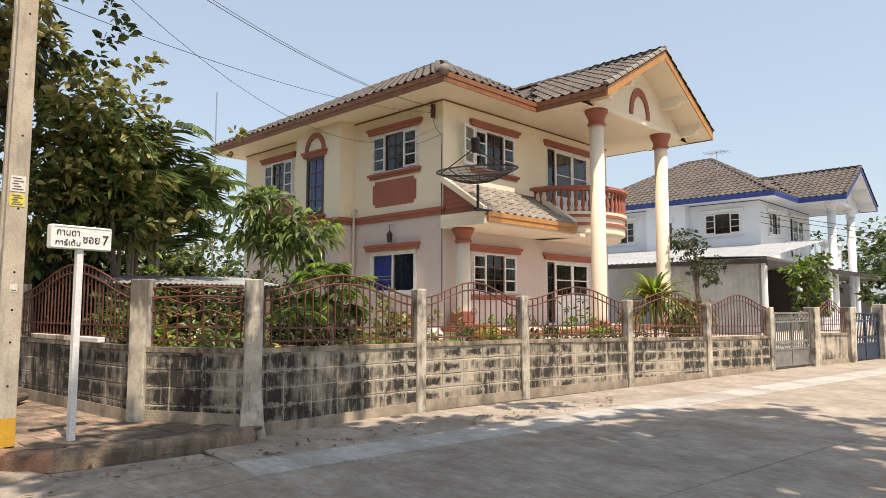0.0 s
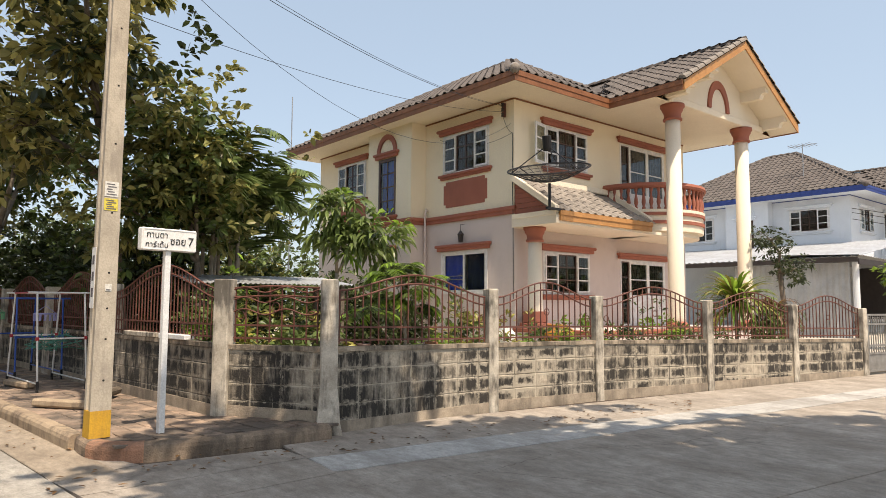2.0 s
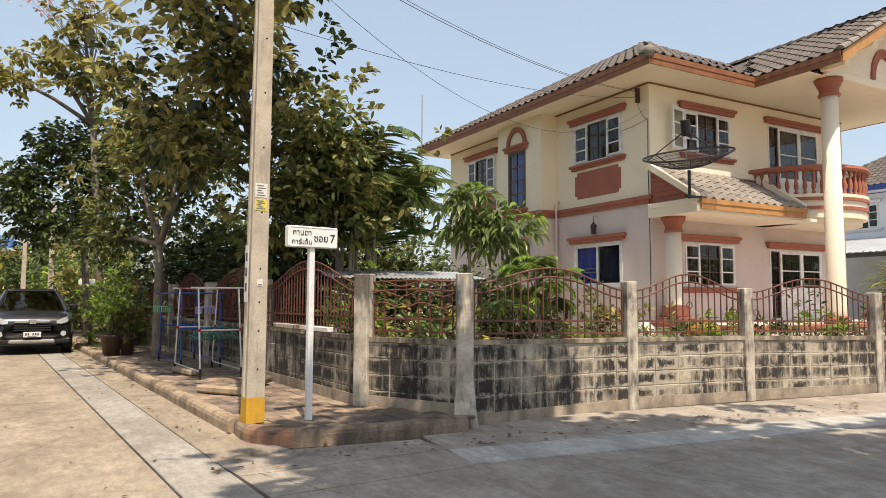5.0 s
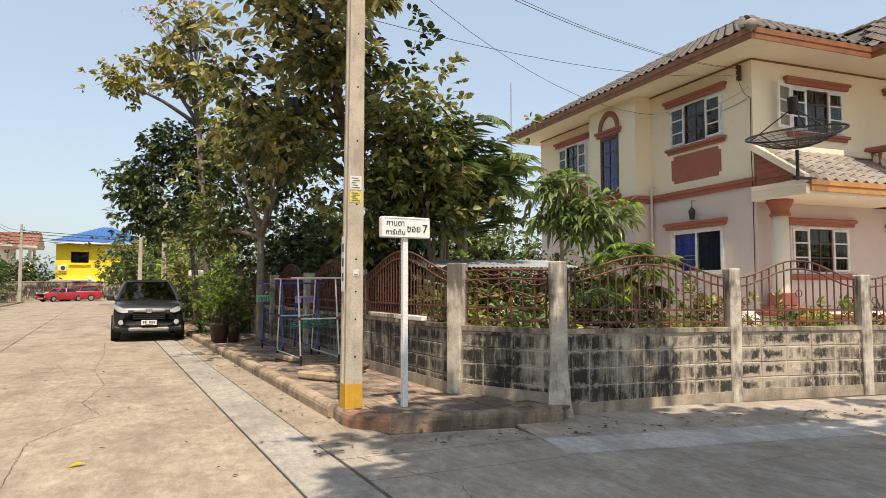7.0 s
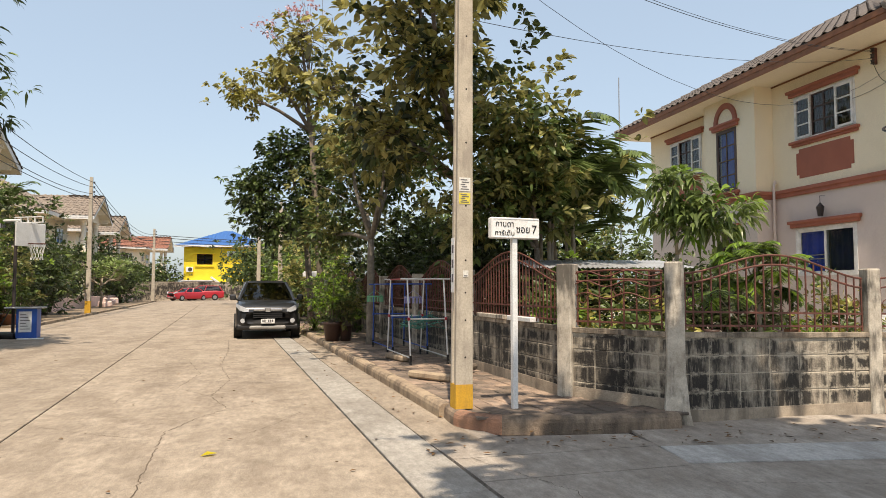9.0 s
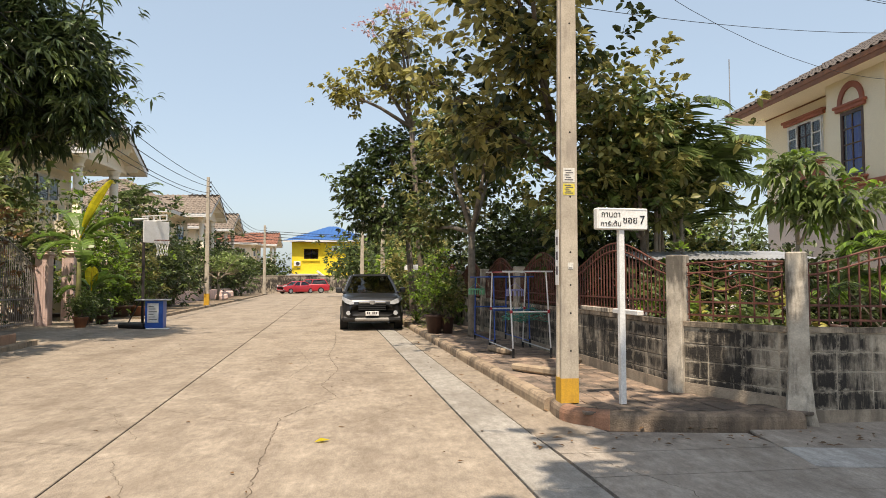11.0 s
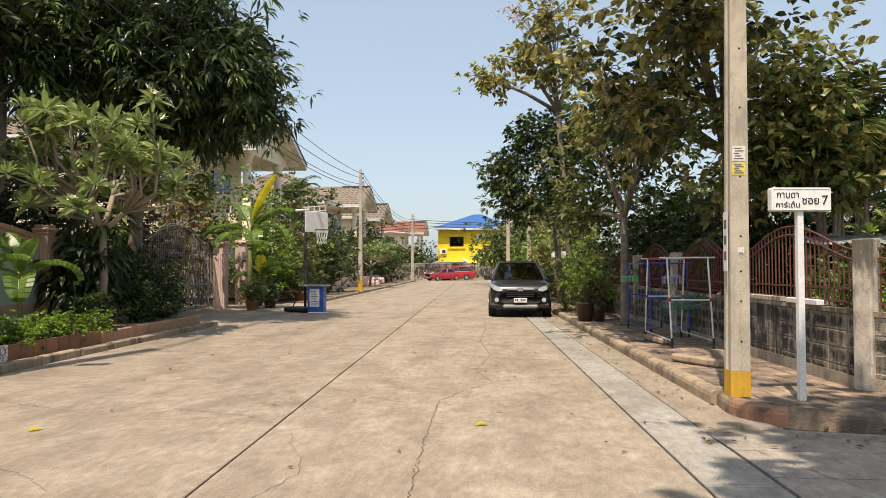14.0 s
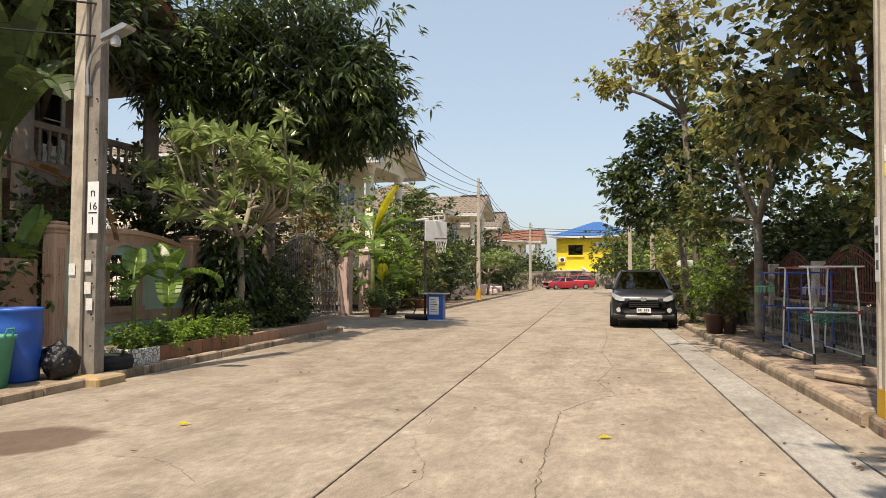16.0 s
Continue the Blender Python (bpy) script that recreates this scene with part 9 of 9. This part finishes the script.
def clothes_rail(label, u, v, rz, w, d, h, material, joint, top=0.22):
    p = S(u, v)
    T = thing("clothes_rail", label, "clothes rail", (p.x, p.y, 0.165), rz, "clothes rails")
    for x in (-w / 2, w / 2):
        g = G()
        g.tube([(x, -d / 2, 0.05), (x, -d * top, h)], 0.014, 8)
        part("leg", g, material, T)
        g = G()
        g.tube([(x, d / 2, 0.05), (x, d * top, h)], 0.014, 8)
        part("leg", g, material, T)
        g = G()
        g.tube([(x, -d / 2, 0.10), (x, d / 2, 0.10)], 0.012, 8)
        part("foot_bar", g, material, T)
        for y in (-d / 2, d / 2):
            g = G()
            g.cyl((x - 0.012, y, 0.0), (x + 0.012, y, 0.0), 0.035, n=10)
            g.box(x - 0.018, x + 0.018, y - 0.02, y + 0.02, 0.02, 0.14, 0.005)
            part("castor", g, M_PLAST, T)
        for y in (-d * (0.5 + top) * 0.5, d * (0.5 + top) * 0.5):
            g = G()
            g.cyl((x - 0.02, y, h * 0.52), (x + 0.02, y, h * 0.52), 0.03, n=10)
            part("joint", g, joint, T)
    for y, z in ((-d * top, h), (d * top, h), (-d * (0.5 + top) * 0.5, h * 0.52), (d * (0.5 + top) * 0.5, h * 0.52)):
        g = G()
        g.tube([(-w / 2 - 0.12 * (z == h), y, z), (w / 2 + 0.12 * (z == h), y, z)], 0.013, 8)
        part("rail", g, material, T)
    for x in (-w / 2, w / 2):
        g = G()
        g.tube([(x, -d * top, h), (x, d * top, h)], 0.013, 8)
        part("rail", g, joint if joint is M_RRED else material, T)
    return T


clothes_rail("white tube clothes rail with red plastic joints", 0.98, 5.0, 5, 0.66, 1.75, 1.44, M_RWHITE, M_RRED, 0.36)
clothes_rail("blue tube clothes rail on castors", 1.12, 6.85, 5, 0.70, 1.9, 1.36, M_RBLUE, M_RBLUE, 0.45)


def peg_ring(label, u, v, z, material, r=0.17):
    p = S(u, v, z)
    T = thing("peg_hanger", label, "hanger", tuple(p), group="peg hangers")
    g = G()
    g.tube([(r * math.cos(a * math.pi / 10), 1.0 * r * math.sin(a * math.pi / 10), 0) for a in range(21)], 0.014, 6)
    g.tube([(-r, 0, 0), (0, 0, 0.14), (r, 0, 0)], 0.006, 5)
    g.tube([(0, 0, 0.14), (0, 0, 0.24), (0.03, 0, 0.27)], 0.006, 5)
    part("hoop", g, material, T)
    for k in range(14):
        a = k * math.pi / 7
        g = G()
        g.box(-0.008, 0.008, -0.012, 0.012, -0.12, -0.01)
        g.v = [(x + r * math.cos(a), y + r * math.sin(a), z2) for x, y, z2 in g.v]
        part("peg", g, material, T)


peg_ring("pale green plastic peg ring hanging from the rail", 0.80, 7.72, 1.26, M_HANG)
peg_ring("lilac plastic peg ring hanging from the rail", 1.20, 6.0, 1.26, mat("lilac plastic", (0.36, 0.36, 0.62), rough=0.5))
hb = thing("coat_hangers", "bundle of dark green plastic coat hangers on the rail", "hangers", tuple(S(1.0, 4.75, 0.86)), 20)
rr = random.Random(4)
for k in range(16):
    a = rr.uniform(-0.5, 0.5)
    g = G(pose(rr.uniform(-0.25, 0.3), rr.uniform(-0.25, 0.35), rr.uniform(-0.1, 0.04), rr.uniform(60, 110), rr.uniform(-20, 20), rr.uniform(-60, 60)))
    g.tube([(0, 0.07, 0), (0.2, -0.03, 0), (-0.2, -0.03, 0), (0, 0.07, 0), (0.0, 0.12, 0), (0.03, 0.14, 0)], 0.007, 5)
    part("hanger", g, M_HANGD, hb)

# second street sign and litter
sg = thing("street_sign", "distant small white street sign on a post", "sign", (-0.95, 21.5, 0.1), 5)
g = G()
g.box(-0.03, 0.03, -0.03, 0.03, 0, 1.8)
part("sign_post", g, M_WHITE, sg)
g = G()
g.box(-0.33, 0.33, -0.04, 0.04, 1.8, 2.02, 0.01)
part("sign_board", g, M_SIGN, sg)
ulog = thing("log", "dark weathered log lying by the fence wall", "log", tuple(S(1.15, 2.7, 0.22)), 60)
g = G()
g.tube([(-0.4, 0, 0), (0, 0.02, 0.01), (0.4, 0, 0)], 0.07, 9, 0.055)
part("wood", g, M_BARK, ulog)

# white house car port of zinc sheets
M_ZINC = mat("zinc sheet", (0.50, 0.52, 0.54), (0.38, 0.39, 0.40), rough=0.45, metal=0.35, scale=1.5, streak=0.25, streakcol=(0.2, 0.17, 0.14))
cp = thing("car_port", "zinc sheet car port and lean-to beside the white house", "car port")


def corrugated(p0, p1, p2, pitch_=0.12, amp=0.02):
    """A corrugated sheet: ribs run from p0 towards p2, and follow one another towards p1."""
    p0, p1, p2 = Vector(p0), Vector(p1), Vector(p2)
    n = int((p1 - p0).length / (pitch_ / 4))
    nz = (p1 - p0).cross(p2 - p0).normalized()
    g = G()
    vs = []
    for i in range(n + 1):
        q = p0.lerp(p1, i / n) + nz * amp * math.sin(i * math.pi / 2)
        vs += [q, q + (p2 - p0), q + nz * 0.004, q + (p2 - p0) + nz * 0.004]
    g.add(vs, [(4 * i, 4 * i + 4, 4 * i + 5, 4 * i + 1) for i in range(n)] + [(4 * i + 2, 4 * i + 3, 4 * i + 7, 4 * i + 6) for i in range(n)])
    return g


part("sheet_wall", corrugated((25.4, 6.4, 0.3), (25.4, 2.1, 0.3), (25.4, 6.4, 3.05), 0.22), M_ZINC, cp)
part("sheet_roof", corrugated((25.0, 14.0, 3.25), (25.0, 1.7, 3.25), (33.0, 14.0, 4.45), 0.25), M_ZINC, cp)
part("canopy_roof", corrugated((25.0, 1.68, 3.30), (48.0, 1.68, 2.9), (25.0, 4.5, 3.40), 0.25), M_ZINC, cp)
g = G()
g.box(24.9, 42.1, 1.60, 1.66, 2.95, 3.15)
g.box(24.9, 25.0, 1.66, 14, 3.05, 3.22)
part("gutter", g, M_GRILL, cp)
for x in (25.4, 29.5, 34, 39):
    g = G()
    g.cyl((x, 1.9, 0.3), (x, 1.9, 3.05), 0.11, n=12)
    part("post", g, M_WWALL, cp)
# dark panel that stands in for the shade under the canopy
g = G()
g.box(33.0, 33.08, 2.1, 4.4, 0.3, 3.2)
part("inner_screen", g, M_GRILL, cp)
# added dark sheet where the open car port is only in shade
g = G()
g.box(41.0, 56.0, 5.0, 5.15, 0.0, 2.9)
part("back_screen", g, M_GRILL, cp, "dark sheet standing in for shade at the back of the car port")
g = corrugated((32.1, 9.4, 5.05), (32.1, 7.9, 5.05), (32.9, 9.4, 5.45), 0.2)
aw = solid("awning", g, M_ZINC, "ribbed white awning over a side window", "awning")
g = G()
g.tube([(33.7, 6.9, 7.6), (33.7, 6.9, 9.6)], 0.02, 6)
for k in range(7):
    g.tube([(33.2, 6.4 + k * 0.17, 9.5), (34.2, 6.4 + k * 0.17, 9.5)], 0.012, 4)
g.tube([(33.7, 6.2, 9.5), (33.7, 7.6, 9.5)], 0.015, 5)
solid("aerial", g, M_GALV, "thin television aerial above the roof", "aerial")
g = G()
g.tube([(10.0, 15.5, 0.2), (10.0, 15.5, 9.2)], 0.02, 6)
solid("aerial_mast", g, M_GALV, "thin aerial mast rising behind the palms", "aerial")

# pots and jars inside the fence
M_ORJ = mat("orange glazed jar", (0.46, 0.20, 0.035), (0.34, 0.14, 0.025), rough=0.35, rand=0)
for x, y, r, h, m, lb in ((8.75, 1.6, 0.34, 0.40, M_ORJ, "large orange glazed water jar"), (7.4, 1.7, 0.2, 0.36, M_WHITE, "small white ceramic jar"), (4.6, 0.4, 0.16, 0.5, M_POT, "plain clay pot on the garden soil"), (3.5, 0.5, 0.15, 0.5, M_POTD, "dark clay pot on the garden soil")):
    jar = thing("garden_jar", lb, "jar", (x, y, GZ), group="garden jars")
    g = G()
    z0 = 0.35 if x > 7 else 0.1
    g.lathe([(0, 0), (r * 0.6, 0), (r * 0.7, z0), (r * 0.75, z0), (r, z0 + h * 0.4), (r * 0.95, z0 + h * 0.75), (r * 0.6, z0 + h * 0.95), (r * 0.66, z0 + h), (r * 0.5, z0 + h), (0, z0 + h * 0.9)], 0, 0, 24)
    part("vessel", g, m, jar, smooth=True)
g = corrugated((2.2, 3.6, 1.78), (5.6, 4.1, 1.82), (2.5, 5.4, 1.98), 0.1, 0.012)
shed = thing("garden_shelter", "low garden shelter with a corrugated sheet roof", "shelter")
part("sheet_roof", g, M_ZINC, shed)
for x, y in ((2.4, 3.8), (5.4, 4.2), (2.7, 5.2), (5.6, 5.6)):
    g = G()
    g.box(x - 0.04, x + 0.04, y - 0.04, y + 0.04, 0.3, 1.8)
    part("post", g, M_BARK, shed)

# fallen leaves on the concrete
rr = random.Random(12)
lit = G()
for i in range(260):
    if i < 150:
        x, y = rr.uniform(-0.6, 8), rr.uniform(-1.5, -0.7)
        y -= 0.13 * max(0, x - 2)
        z = 0.012
    elif i < 200:
        p = S(rr.uniform(-0.5, 0.0), rr.uniform(0, 12))
        x, y, z = p.x, p.y, 0.012
    else:
        x, y, z = rr.uniform(-8, 1), rr.uniform(-4, 9), 0.010
    a, s = rr.uniform(0, 6.28), rr.uniform(0.02, 0.05)
    c, d = math.cos(a) * s, math.sin(a) * s
    lit.add([(x - c, y - d, z), (x - d * 0.4, y + c * 0.4, z + 0.012), (x + c, y + d, z + 0.004), (x + d * 0.4, y - c * 0.4, z + 0.008)], [(0, 1, 2, 3)])
solid("fallen_leaves", lit, L_DRY, "dry brown leaves scattered on the concrete", "leaves", "stuff")
for x, y, a in ((-2.39, -0.95, 0.4), (-6.3, -1.66, 1.0)):
    g = G()
    g.add([(-0.07, 0, 0.01), (0, 0.035, 0.035), (0.08, 0, 0.015), (0, -0.035, 0.03)], [(0, 1, 2, 3)])
    o = solid("fallen_leaf", g, L_BYEL, "single yellow leaf lying on the street", "leaf", group="yellow leaves")
    o.matrix_basis = pose(x, y, 0, 0, 0, math.degrees(a))

# ---- blocks of the fence walls and pavers of the pavement ----
rnd = random.Random(9)
for wob, ln, t0, t1, base in RUNS:
    lay_blocks(wob, ln, t0, t1, base, rnd)
g = G()
g.box(-0.098, 0.098, -0.098, 0.098, -0.03, 0.0, 0.006)
paver = g.mesh("paver", M_PAVER)
far = G(STREET)


def in_pavement(x, y):
    """Whether a paver's centre lies on the corner pavement."""
    p = STREET.inverted() @ Vector((x, y, 0))
    if p.x < 0.2 or p.x > 1.72:
        if not (p.y < 0.9):
            return False
    if y < 0.35 and (Vector((x - 0.45, (y - 0.25) * 1.0)).length > 0.62 and y < -0.44 - 0.10 * max(0, x - 0.3)):
        return False
    if x < 0.14 - 0.09 * y:
        return False
    e = (x - 1.50) * (-1.22) - (y - 0.74) * 0.84
    return e > 0.07 if y < 0.74 else p.x < 1.56


for r in range(-4, 97):
    for c in range(-1, 13):
        u, v = 0.21 + c * 0.203, r * 0.203 + (0.1 if c % 2 else 0)
        q = S(u, v)
        if not in_pavement(q.x, q.y):
            continue
        dz, a, b = rnd.uniform(-0.006, 0.006), rnd.uniform(-1.2, 1.2), rnd.uniform(-1.2, 1.2)
        if v < 6.2:
            piece("paver", paver, pav, STREET @ pose(u, v, 0.142 + dz, a, b, rnd.uniform(-1.5, 1.5)))
        else:
            far.box(u - 0.098, u + 0.098, v - 0.098, v + 0.098, 0.11, 0.142 + dz)
part("pavers", far, M_PAVER, pav, kind="stuff")
